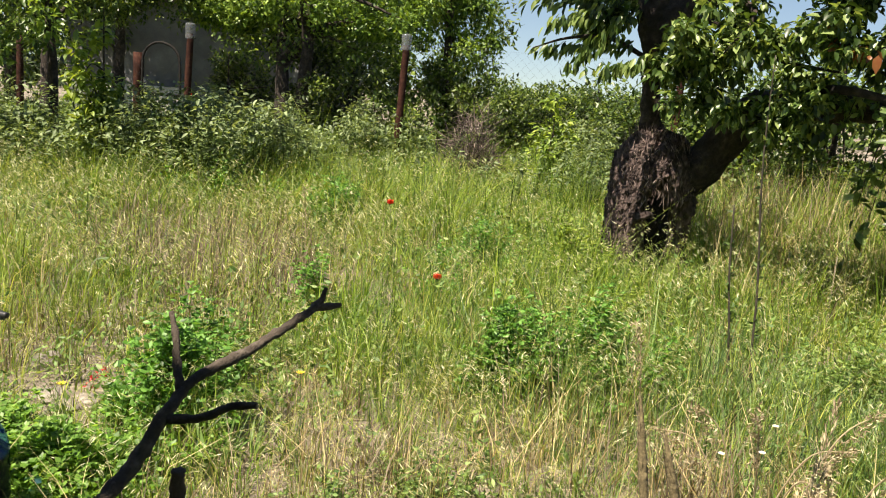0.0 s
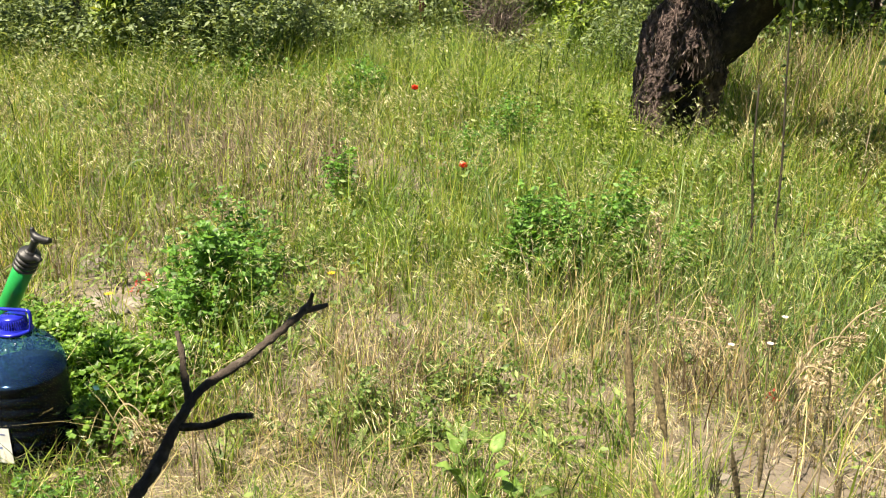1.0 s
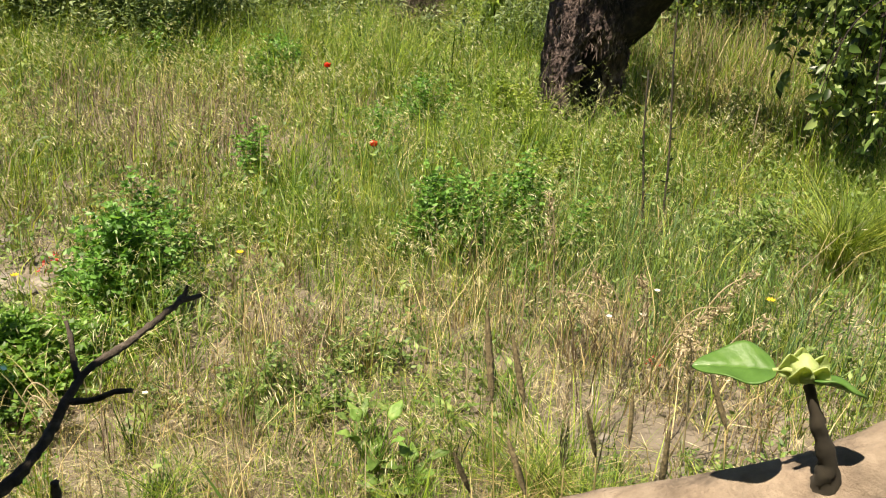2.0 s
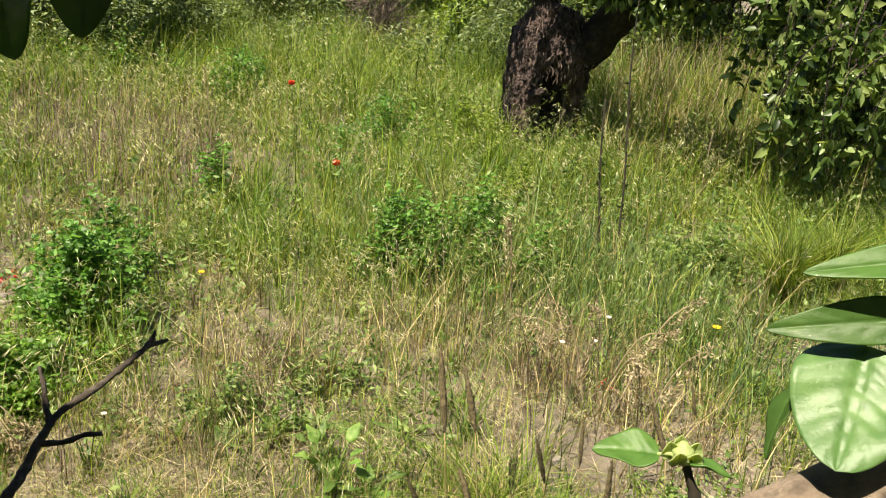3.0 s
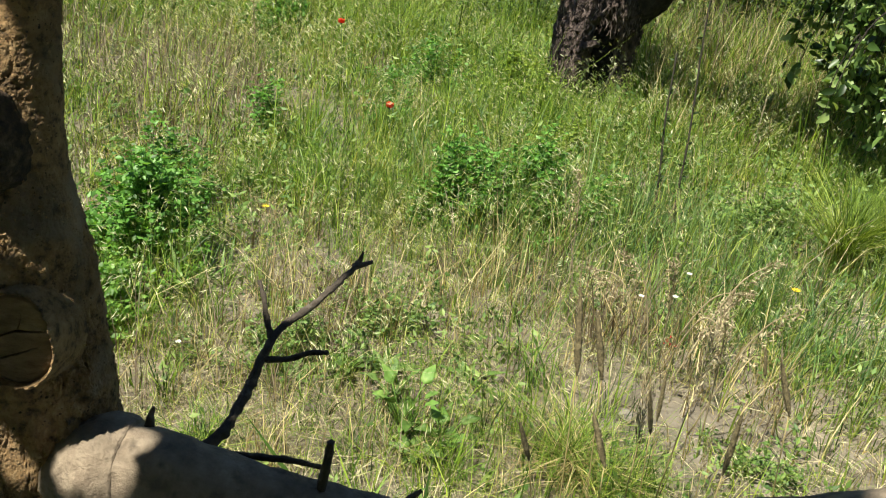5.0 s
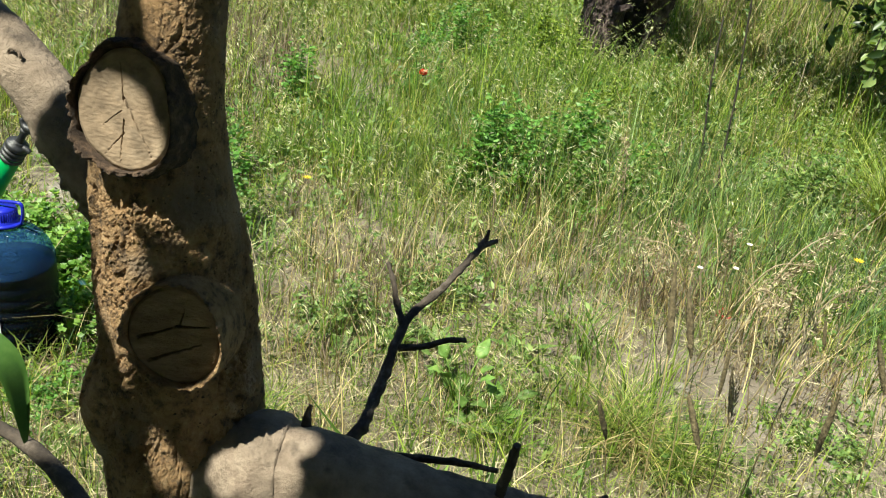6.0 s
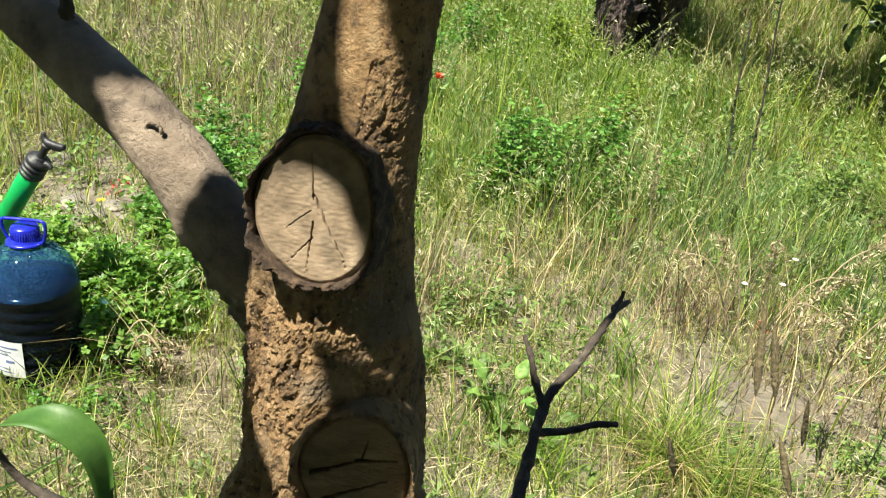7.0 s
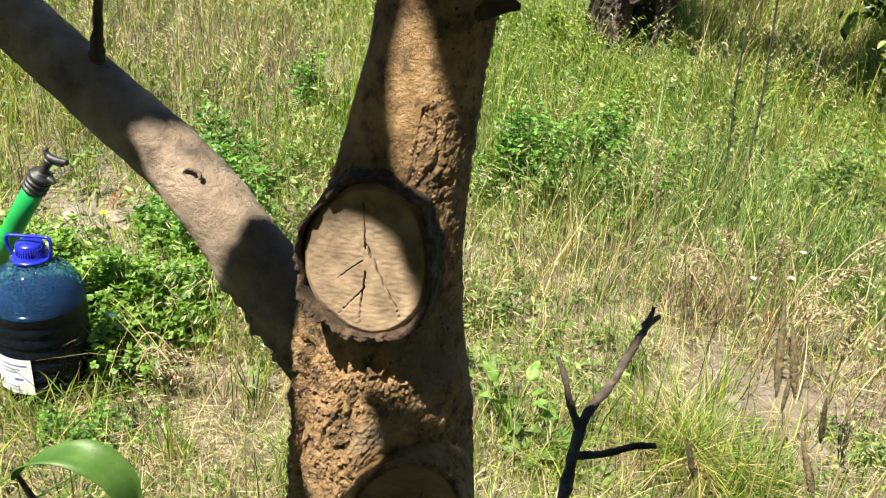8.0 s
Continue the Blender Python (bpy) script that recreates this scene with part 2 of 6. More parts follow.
POPPY = mat("poppy_petals", [(0.2, (0.62, 0.035, 0.012)), (0.8, (0.80, 0.09, 0.03))], 60, 0.55, 0.3, 150, leafy=0.4)
YELLOW = mat("yellow_petals", [(0.2, (0.72, 0.52, 0.02)), (0.8, (0.85, 0.70, 0.06))], 60, 0.5, leafy=0.35)
WHITEPETAL = mat("white_petals", [(0.2, (0.72, 0.70, 0.64)), (0.8, (0.82, 0.80, 0.76))], 60, 0.5, leafy=0.3)
DARKRED = mat("dark_red_leaves", [(0.2, (0.34, 0.020, 0.022)), (0.8, (0.62, 0.06, 0.05))], 60, 0.5, leafy=0.3, island=0.3)
GREENPLASTIC = mat("green_plastic", [(0.3, (0.005, 0.25, 0.055)), (0.7, (0.012, 0.34, 0.085))], 25, 0.28, 0.05, 40, stain=0.12, stain_scale=14)
BLACKPLASTIC = mat("black_plastic", [(0.3, (0.012, 0.012, 0.013)), (0.7, (0.03, 0.03, 0.032))], 60, 0.45, 0.15, 200, stain=0.2, stain_scale=30)
BLUEPLASTIC = mat("blue_plastic", [(0.3, (0.008, 0.012, 0.33)), (0.7, (0.020, 0.032, 0.50))], 30, 0.25, 0.05, 60, stain=0.15, stain_scale=20)
LIQUID = mat("dark_liquid", [(0.3, (0.006, 0.005, 0.005)), (0.7, (0.016, 0.013, 0.012))], 20, 0.12)
LABEL = mat("white_paper_label", [(0.3, (0.60, 0.61, 0.64)), (0.7, (0.74, 0.75, 0.78))], 40, 0.6, 0.15, 60, stain=0.1, stain_scale=20)
PRINT = mat("blue_print", [(0.3, (0.10, 0.13, 0.30)), (0.7, (0.16, 0.20, 0.42))], 40, 0.6)
DARKBRUSH = mat("dead_brushwood", [(0.2, (0.05, 0.035, 0.03)), (0.5, (0.105, 0.077, 0.064)), (0.9, (0.19, 0.148, 0.124))], 6, 0.9, island=0.4, spread=0.7)

def glass(name, colour, rough=0.05, thin=0.6, spread=0.15, scale=30, tint=None):
    m = bpy.data.materials.new(name)
    m.use_nodes = True
    n, l = m.node_tree.nodes, m.node_tree.links
    b = n["Principled BSDF"]
    b.inputs["Base Color"].default_value = (*colour, 1)
    b.inputs["Roughness"].default_value = rough
    tp = n.new("ShaderNodeBsdfTransparent")
    tp.inputs["Color"].default_value = (*(tint or [0.5 + 0.5 * c for c in colour]), 1)
    ms = n.new("ShaderNodeMixShader")
    no = n.new("ShaderNodeTexNoise")
    no.inputs["Scale"].default_value = scale
    mr = n.new("ShaderNodeMapRange")
    mr.inputs["To Min"].default_value, mr.inputs["To Max"].default_value = thin - spread, thin + spread
    mr.inputs["From Min"].default_value, mr.inputs["From Max"].default_value = 0.3, 0.7
    l.new(no.outputs["Fac"], mr.inputs["Value"])
    l.new(mr.outputs["Result"], ms.inputs["Fac"])
    l.new(b.outputs["BSDF"], ms.inputs[1])
    l.new(tp.outputs["BSDF"], ms.inputs[2])
    l.new(ms.outputs["Shader"], n["Material Output"].inputs["Surface"])
    return m

BLUEPET = glass("blue_tinted_plastic", (0.03, 0.06, 0.12), 0.10, 0.92, 0.06)
MISTPET = glass("misted_blue_plastic", (0.04, 0.13, 0.34), 0.04, 0.80, 0.12, 40, (0.42, 0.60, 0.88))
CLEARPET = glass("clear_plastic", (0.30, 0.32, 0.33), 0.10, 0.72, 0.2, 60)

# ---- mesh helpers ----
rng = np.random.default_rng(7)

def mesh_of(name, verts, faces, material, smooth=True):
    """One mesh from a vertex array and one or more index arrays (triangles or quads)."""
    verts = np.asarray(verts, dtype=np.float32).reshape(-1, 3)
    faces = [np.asarray(f, dtype=np.int32) for f in faces if len(f)]
    me = bpy.data.meshes.new(name)
    me.vertices.add(len(verts))
    me.vertices.foreach_set("co", verts.ravel())
    loops = np.concatenate([f.ravel() for f in faces])
    sizes = np.concatenate([np.full(len(f), f.shape[1], dtype=np.int32) for f in faces])
    me.loops.add(len(loops))
    me.loops.foreach_set("vertex_index", loops)
    me.polygons.add(len(sizes))
    me.polygons.foreach_set("loop_start", np.concatenate([[0], np.cumsum(sizes)[:-1]]).astype(np.int32))
    me.polygons.foreach_set("use_smooth", np.full(len(sizes), smooth))
    me.update(calc_edges=True)
    me.materials.append(material)
    return me

def thing(name, at, label, category, group="", kind=""):
    """An Empty at a thing's base."""
    ob = new(name)
    ob.location = at
    ob.empty_display_size = 0.02
    return tagged(ob, label, category, group, kind)

def part(name, geo, material, parent, label="", smooth=True, kind=""):
    """One mesh, given in world metres, as a part of a thing."""
    verts, faces = geo
    base = np.array(parent.location) + (np.array(parent.parent.location) if parent.parent else 0)
    ob = new(name, mesh_of(name, np.asarray(verts) - base, faces, material, smooth))
    ob.parent = parent
    return tagged(ob, label, "", "", kind)

def stuff(name, geo, material, label, category, smooth=True):
    verts, faces = geo
    return tagged(new(name, mesh_of(name, verts, faces, material, smooth)), label, category, "", "stuff")

def joined(*geos):
    verts, out, n = [], {}, 0
    for v, fs in geos:
        v = np.asarray(v).reshape(-1, 3)
        verts.append(v)
        for f in fs:
            f = np.asarray(f)
            if len(f):
                out.setdefault(f.shape[1], []).append(f + n)
        n += len(v)
    return np.concatenate(verts), [np.concatenate(f) for f in out.values()]

def smooth_path(points, radii, steps):
    """Catmull-Rom through a few points, with radii."""
    p = np.asarray(points, float)
    r = np.asarray(radii, float)
    q = np.vstack([2 * p[0] - p[1], p, 2 * p[-1] - p[-2]])
    out, rad = [], []
    for k in range(len(p) - 1):
        for u in np.linspace(0, 1, steps, endpoint=False):
            a, b, c, d = q[k:k + 4]
            out.append(0.5 * (2 * b + (c - a) * u + (2 * a - 5 * b + 4 * c - d) * u * u + (3 * b - a - 3 * c + d) * u ** 3))
            rad.append(r[k] + (r[k + 1] - r[k]) * u)
    out.append(p[-1])
    rad.append(r[-1])
    return np.array(out), np.array(rad)

def tube(points, radii, seg=10, steps=4, rough=0.0, rough_scale=40.0, lumps=None, cap=True):
    """A swept branch or pipe. rough: relief, as a share of the radius."""
    c, r = smooth_path(points, radii, steps)
    t = np.gradient(c, axis=0)
    t /= np.linalg.norm(t, axis=1)[:, None] + 1e-9
    ref = np.array([0.0, 1.0, 0.0]) if abs(t[0][1]) < 0.8 else np.array([1.0, 0, 0])
    rings = []
    for k in range(len(c)):
        u = ref - t[k] * (ref @ t[k])
        u /= np.linalg.norm(u) + 1e-9
        w = np.cross(t[k], u)
        ref = u
        a = np.linspace(0, 2 * np.pi, seg, endpoint=False)
        rings.append(c[k] + r[k] * (np.cos(a)[:, None] * u + np.sin(a)[:, None] * w))
    v = np.concatenate(rings)
    if rough or lumps:
        centre = np.repeat(c, seg, axis=0)
        rad = np.repeat(r, seg)
        out = (v - centre) / (rad[:, None] + 1e-9)
        for k in range(len(v)):
            d = 0.0
            if rough:
                pos = Vector(v[k]) * rough_scale
                d += rough * (noise.fractal(pos, 0.9, 2.0, 4) + 0.4 * noise.noise(pos * 4.3))
            if lumps:
                d += lumps(v[k], out[k])
            v[k] += out[k] * d * rad[k]
    n = len(c)
    i = np.arange(seg)
    quads = np.concatenate([np.stack([k * seg + i, k * seg + (i + 1) % seg, (k + 1) * seg + (i + 1) % seg, (k + 1) * seg + i], 1) for k in range(n - 1)])
    faces = [quads]
    if cap:
        v = np.vstack([v, c[0], c[-1]])
        faces.append(np.concatenate([np.stack([np.full(seg, n * seg), (i + 1) % seg, i], 1),
                                     np.stack([np.full(seg, n * seg + 1), (n - 1) * seg + i, (n - 1) * seg + (i + 1) % seg], 1)]))
    return v, faces

def lathe(profile, at, seg=40, close=True):
    """Turned shape: rows of (radius, height) about a vertical axis."""
    a = np.linspace(0, 2 * np.pi, seg, endpoint=False)
    v = np.concatenate([np.stack([at[0] + r * np.cos(a), at[1] + r * np.sin(a), np.full(seg, at[2] + z)], 1) for r, z in profile])
    i = np.arange(seg)
    q = np.concatenate([np.stack([k * seg + i, k * seg + (i + 1) % seg, (k + 1) * seg + (i + 1) % seg, (k + 1) * seg + i], 1) for k in range(len(profile) - 1)])
    return v, [q]

def block(lo, hi):
    x0, y0, z0 = lo
    x1, y1, z1 = hi
    v = np.array([(x0, y0, z0), (x1, y0, z0), (x1, y1, z0), (x0, y1, z0), (x0, y0, z1), (x1, y0, z1), (x1, y1, z1), (x0, y1, z1)])
    return v, [np.array([(0, 3, 2, 1), (4, 5, 6, 7), (0, 1, 5, 4), (1, 2, 6, 5), (2, 3, 7, 6), (3, 0, 4, 7)])]

def ground_z(x, y):
    x, y = np.asarray(x, float), np.asarray(y, float)
    z = 0.018 * np.clip(y - 3.0, 0, 12) + 0.012 * np.sin(x * 2.1 + 0.7) * np.sin(y * 1.7 + 0.3) + 0.006 * np.sin(x * 7.3 + y * 3.1)
    return z - 0.008

def patch(x, y, seed):
    """Smooth 0..1 unevenness over the plan."""
    r = np.random.default_rng(seed)
    s = np.zeros_like(x)
    for k in range(7):
        f = 0.8 * 1.45 ** k
        a, p, q = r.uniform(0, 6.28, 3)
        s += np.sin(f * (x * np.cos(a) + y * np.sin(a)) + p) * np.sin(f * (y * np.cos(a) - x * np.sin(a)) + q) / 1.2 ** k
    return 1 / (1 + np.exp(-1.6 * s))

def bare(x, y):
    """1 on trodden soil, 0 in the meadow."""
    def spot(cx, cy, rx, ry):
        d = ((x - cx) / rx) ** 2 + ((y - cy) / ry) ** 2
        return np.exp(-d * 1.3)
    b = 1.0 * spot(-0.80, 1.42, 0.28, 0.17) + 1.25 * spot(0.46, 1.72, 0.24, 0.16) + 0.45 * spot(0.55, 1.50, 0.30, 0.14) + spot(1.35, 2.40, 0.45, 0.20) + spot(-1.40, 2.26, 0.20, 0.09)
    return np.clip(b + 0.5 * spot(-0.1, 1.2, 1.2, 0.22), 0, 1)

def ribbons(x, y, z, h, w, lean, az, levels=(0.0, 0.4, 0.75, 1.0), twist=0.9):
    """Grass blades: tapering bent ribbons."""
    n = len(x)
    d = np.stack([np.cos(az), np.sin(az)], 1)
    turn = az + np.pi / 2 + rng.uniform(-twist, twist, n)
    side = np.stack([np.cos(turn), np.sin(turn)], 1)
    rows = []
    for s in levels:
        c = np.stack([x + d[:, 0] * h * lean * s * s, y + d[:, 1] * h * lean * s * s, z + h * s * (1 - 0.28 * np.clip(lean, 0, 1.6) * s)], 1)
        if s < 1:
            o = side * (w * 0.5 * (1 - s ** 1.6))[:, None]
            o3 = np.concatenate([o, np.zeros((n, 1))], 1)
            rows += [c - o3, c + o3]
        else:
            rows.append(c)
    m = len(rows)
    v = np.stack(rows, 1).reshape(-1, 3)
    b = np.arange(n)[:, None] * m
    quads = np.concatenate([b + np.array([[2 * k, 2 * k + 1, 2 * k + 3, 2 * k + 2]]) for k in range((m - 1) // 2 - 1)])
    return v, [quads, b + np.array([[m - 3, m - 2, m - 1]])]

def diamonds(centre, along, across, length, width, fold=0.0):
    """Small leaves or spikelets: a folded lozenge each."""
    n = len(centre)
    along = along / (np.linalg.norm(along, axis=1)[:, None] + 1e-9)
    across = across - along * np.sum(along * across, 1)[:, None]
    across /= np.linalg.norm(across, axis=1)[:, None] + 1e-9
    up = np.cross(along, across)
    L, W = (np.broadcast_to(q, (n,))[:, None] for q in (length, width))
    a = centre
    e = centre + along * L
    m1 = centre + along * L * 0.42
    lft = m1 - across * W * 0.5 + up * W * fold
    rgt = m1 + across * W * 0.5 + up * W * fold
    v = np.stack([a, lft, e, rgt], 1).reshape(-1, 3)
    b = np.arange(n)[:, None] * 4
    return v, [np.concatenate([b + np.array([[0, 2, 1]]), b + np.array([[0, 3, 2]])])]

def leaves(centre, along, across, length, width, fold=0.18, droop=0.15):
    """Pointed oval leaves from their stalk end, folded on the midrib, with a falling tip."""
    n = len(centre)
    along = along / (np.linalg.norm(along, axis=1)[:, None] + 1e-9)
    across = across - along * np.sum(along * across, 1)[:, None]
    across /= np.linalg.norm(across, axis=1)[:, None] + 1e-9
    up = np.cross(along, across)
    up *= np.where(up[:, 2] < 0, -1, 1)[:, None]
    L, W = (np.broadcast_to(q, (n,))[:, None] for q in (length, width))
    rows = [centre]
    for u, k in ((0.26, 0.44), (0.62, 0.42)):
        c = centre + along * L * u - up * L * droop * u * u
        rows += [c - across * W * k + up * W * fold, c, c + across * W * k + up * W * fold]
    rows.append(centre + along * L - up * L * droop)
    v = np.stack(rows, 1).reshape(-1, 3)
    b = np.arange(n)[:, None] * 8
    return v, [np.concatenate([b + np.array([q]) for q in ((1, 4, 5, 2), (2, 5, 6, 3))]),
               np.concatenate([b + np.array([q]) for q in ((0, 1, 2), (0, 2, 3), (4, 7, 5), (5, 7, 6))])]

def unit(n):
    v = rng.normal(size=(n, 3))
    return v / np.linalg.norm(v, axis=1)[:, None]

def meadow(n, near=0.95, far=9.5, half=0.80, power=1.0):
    """Plan points spread in a fan over the meadow, closer together near its front edge."""
    d = (near ** power + (far ** power - near ** power) * rng.uniform(0, 1, n)) ** (1 / power)
    a = rng.uniform(-half, half, n) - 0.06
    return d * np.sin(a), d * np.cos(a)

def keep(mask, *arrays):
    return [q[mask] for q in arrays]

def leaf_blade(length, width, bend=0.3, fold=0.25, wave=0.1, nu=9, nv=5, thick=0.0006, vein=0.0, blunt=0.8):
    """A large leaf along +x from its stalk, with a folded midrib, a bent tip and thickness."""
    top = []
    for i in range(nu):
        u = i / (nu - 1)
        half = width * 0.5 * (math.sin(math.pi * min(1, u ** 0.75)) ** blunt) * (1 - 0.15 * u) + 0.0008 * (1 - u)
        for j in range(nv):
            v = j / (nv - 1) * 2 - 1
            z = fold * abs(v) * half - bend * length * u * u + wave * half * math.sin(u * 9 + v * 2) * abs(v)
            if vein:
                z += vein * half * (abs(math.sin(math.pi * (u * 6 - abs(v) * 1.5))) ** 0.6 - 0.6) * (1 - abs(v) ** 3) - vein * half * 1.2 * max(0, 1 - abs(v) * 6)
            top.append((length * u, v * half, z))
    top = np.array(top)
    v = np.vstack([top, top - np.array([0, 0, thick])])
    q = []
    n = nu * nv
    for i in range(nu - 1):
        for j in range(nv - 1):
            a = i * nv + j
            q.append((a, a + nv, a + nv + 1, a + 1))
            q.append((n + a, n + a + 1, n + a + nv + 1, n + a + nv))
    for i in range(nu - 1):
        a, b = i * nv, i * nv + nv - 1
        q.append((a, n + a, n + a + nv, a + nv))
        q.append((b, b + nv, n + b + nv, n + b))
    return v, [np.array(q)]

def placed(geo, m):
    v, f = geo
    m = np.array(m)
    return np.asarray(v) @ m[:3, :3].T + m[:3, 3], f

def aim(origin, direction, roll=0.0):
    """A pose whose +x points along direction, with +z as far up as it goes, rolled by degrees."""
    d = Vector(direction).normalized()
    up = Vector((0, 0, 1)) if abs(d.z) < 0.95 else Vector((0, -1, 0))
    yv = up.cross(d).normalized()
    zv = d.cross(yv)
    m = Matrix((d, yv, zv)).transposed().to_4x4()
    return Matrix.Translation(origin) @ m @ Matrix.Rotation(radians(roll), 4, "X")

def foliage(centres, radii, n, size, droop=0.3, flat=0.35, shell=0.55, aspect=0.5, squash=0.8, shape=diamonds):
    """Leaves in uneven clumps: for each clump centre a number of lozenge leaves near its outside."""
    centres = np.asarray(centres, float)
    radii = np.asarray(radii, float)
    k = rng.integers(0, len(centres), n)
    d = unit(n)
    r = radii[k] * (shell + (1 - shell) * rng.uniform(0, 1, n)) * rng.uniform(0.75, 1.1, n)
    p = centres[k] + d * r[:, None] * np.array([1, 1, squash])
    along = d * 0.6 + unit(n) * 0.8 + np.array([0, 0, -droop])
    across = np.cross(along, d * flat + np.array([0, 0, 1.0]) + unit(n) * 0.6)
    L = size * rng.uniform(0.6, 1.25, n)
    return shape(p, along, across, L, L * aspect, 0.18)

def clump_centres(c, extent, n):
    c, extent = np.asarray(c, float), np.asarray(extent, float)
    return c + unit(n) * extent * (rng.uniform(0.15, 1, (n, 1)) ** 0.5)

# ---- the ground ----
def build_ground():
    def axis(lo, hi, fine_lo, fine_hi, step):
        mid = np.arange(fine_lo, fine_hi + 1e-6, step)
        out = [fine_hi]
        s = step
        while out[-1] < hi:
            s *= 1.25
            out.append(out[-1] + s)
        low = [fine_lo]
        s = step
        while low[-1] > lo:
            s *= 1.25
            low.append(low[-1] - s)
        return np.concatenate([low[:0:-1], mid, out[1:]])
    xs, ys = axis(-400, 400, -2.4, 2.2, 0.03), axis(-400, 600, 0.5, 4.0, 0.03)
    X, Y = np.meshgrid(xs, ys)
    Z = ground_z(X, Y)
    near = (np.abs(X) < 3) & (Y > 0.3) & (Y < 4.5)
    for i, j in zip(*np.nonzero(near)):
        p = Vector((X[i, j], Y[i, j], 0))
        Z[i, j] += 0.010 * noise.fractal(p * 9, 0.8, 2.0, 3)
    nx, ny = len(xs), len(ys)
    i, j = np.meshgrid(np.arange(nx - 1), np.arange(ny - 1))
    a = (j * nx + i).ravel()
    ob = new("ground", mesh_of("ground", np.stack([X, Y, Z], 2).reshape(-1, 3), [np.stack([a, a + 1, a + nx + 1, a + nx], 1)], SOIL))
    tagged(ob, "dry pale brown meadow soil with thin grass", "ground", kind="structure")

build_ground()

# ---- old broken tree in the meadow ----
def build_old_tree():
    base = Vector((0.44, 4.65, float(ground_z(0.44, 4.65)) - 0.02))
    t = thing("old_tree", base, "old broken tree with dark hollow stump and leafy limbs", "tree")
    def cracks(p, o):
        q = Vector(p)
        cell = noise.voronoi(Vector((q.x * 15, q.y * 15, q.z * 6)) + Vector((noise.noise(q * 9), noise.noise(q * 9 + Vector((5, 0, 0))), 0)) * 0.6)[0]
        ridge = noise.fractal(Vector((q.x * 26, q.y * 26, q.z * 7)), 0.8, 2.1, 4)
        return 0.09 * min(0.45, cell[1] - cell[0]) - 0.06 + 0.10 * noise.noise(q * 5) + 0.09 * ridge + 0.06 * noise.fractal(Vector((q.x * 70, q.y * 70, q.z * 38)), 0.5, 2.1, 4)
    def stump_relief(p, o):
        """Bark plates, a long split, a ledge under the crown of the stump and the rotted-out hollow."""
        q = Vector(p)
        side = math.atan2(o[0], -o[1])
        wob = 0.10 * noise.noise(q * 9) + 0.05 * noise.noise(q * 23)
        edge = (0.78 - abs(side - 0.42 + wob)) / 0.22
        roof = (0.57 + 0.06 * math.sin(side * 5) + 0.5 * wob - q.z) / 0.07
        hole = max(0.0, min(1.0, edge)) * max(0.0, min(1.0, roof))
        split = max(0.0, 1 - abs(side + 0.16 + 0.5 * (q.z - 0.6) + 0.12 * noise.noise(q * 14)) * 9) * (1.0 if q.z > 0.44 else 0.3)
        flare = 0.12 * max(0.0, 1 - abs(q.z - 0.47) / 0.10) * (1 if side > -0.2 else 0.4)
        bulge = 0.10 * max(0.0, math.cos(side + 0.9)) * max(0.0, 1 - q.z / 0.4)
        return cracks(p, o) * (1 - 0.6 * hole) - 0.85 * hole - 0.22 * split + flare + bulge
    part("trunk", tube([(0.45, 4.66, 0.0), (0.44, 4.65, 0.15), (0.428, 4.64, 0.42), (0.428, 4.64, 0.60), (0.445, 4.65, 0.72), (0.475, 4.66, 0.80), (0.49, 4.66, 0.85)],
                       [0.25, 0.222, 0.216, 0.214, 0.196, 0.145, 0.085], 220, 24, 0.05, 22, stump_relief), STUMPBARK, t, smooth=False)
    part("hollow", tube([(0.47, 4.67, 0.0), (0.465, 4.665, 0.22), (0.455, 4.66, 0.45), (0.45, 4.66, 0.56)], [0.12, 0.105, 0.095, 0.07], 60, 14, 0.22, 26), HOLLOWDARK, t, "near-black inside of the hollow")
    part("broken_wood", tube([(0.33, 4.46, 0.37), (0.37, 4.435, 0.41), (0.41, 4.44, 0.425), (0.435, 4.46, 0.41)], [0.012, 0.022, 0.018, 0.008], 18, 6, 0.55, 70), STUMPBARK, t, "pale broken wood knob")
    # shaggy fibres and torn strips standing off the bark
    n = 3600
    a, z = rng.uniform(-2.6, 2.0, n), rng.uniform(0.05, 0.86, n)
    ok = ~((np.abs(a - 0.42) < 0.85) & (z < 0.5))
    a, z = keep(ok, a, z)
    n = len(a)
    r = np.interp(z, [0.0, 0.15, 0.45, 0.62, 0.78, 0.87], [0.255, 0.230, 0.222, 0.218, 0.17, 0.10]) + rng.uniform(-0.012, 0.012, n)
    out = np.stack([np.sin(a), -np.cos(a), np.zeros(n)], 1)
    p = np.array([0.435, 4.648, 0]) + out * r[:, None] + np.stack([np.zeros(n), np.zeros(n), z], 1)
    al = np.stack([np.cos(a) * rng.normal(0, 0.5, n), np.sin(a) * rng.normal(0, 0.5, n), rng.choice([-1, 1], n)], 1) + out * rng.uniform(-0.05, 0.15, (n, 1))
    part("bark_fibre", diamonds(p, al, np.cross(al, out) + 0.4 * unit(n), rng.uniform(0.015, 0.06, n), rng.uniform(0.002, 0.006, n), 0.3), BARKFIBRE, t, "shaggy torn strips of bark", kind="stuff")
    part("stem", tube([(0.41, 4.66, 0.72), (0.375, 4.62, 0.95), (0.352, 4.58, 1.2), (0.34, 4.56, 1.45), (0.27, 4.6, 1.9), (0.1, 4.7, 2.5)], [0.080, 0.050, 0.050, 0.10, 0.10, 0.03], 24, 8, 0.16, 25, cracks), DARKBARK, t)
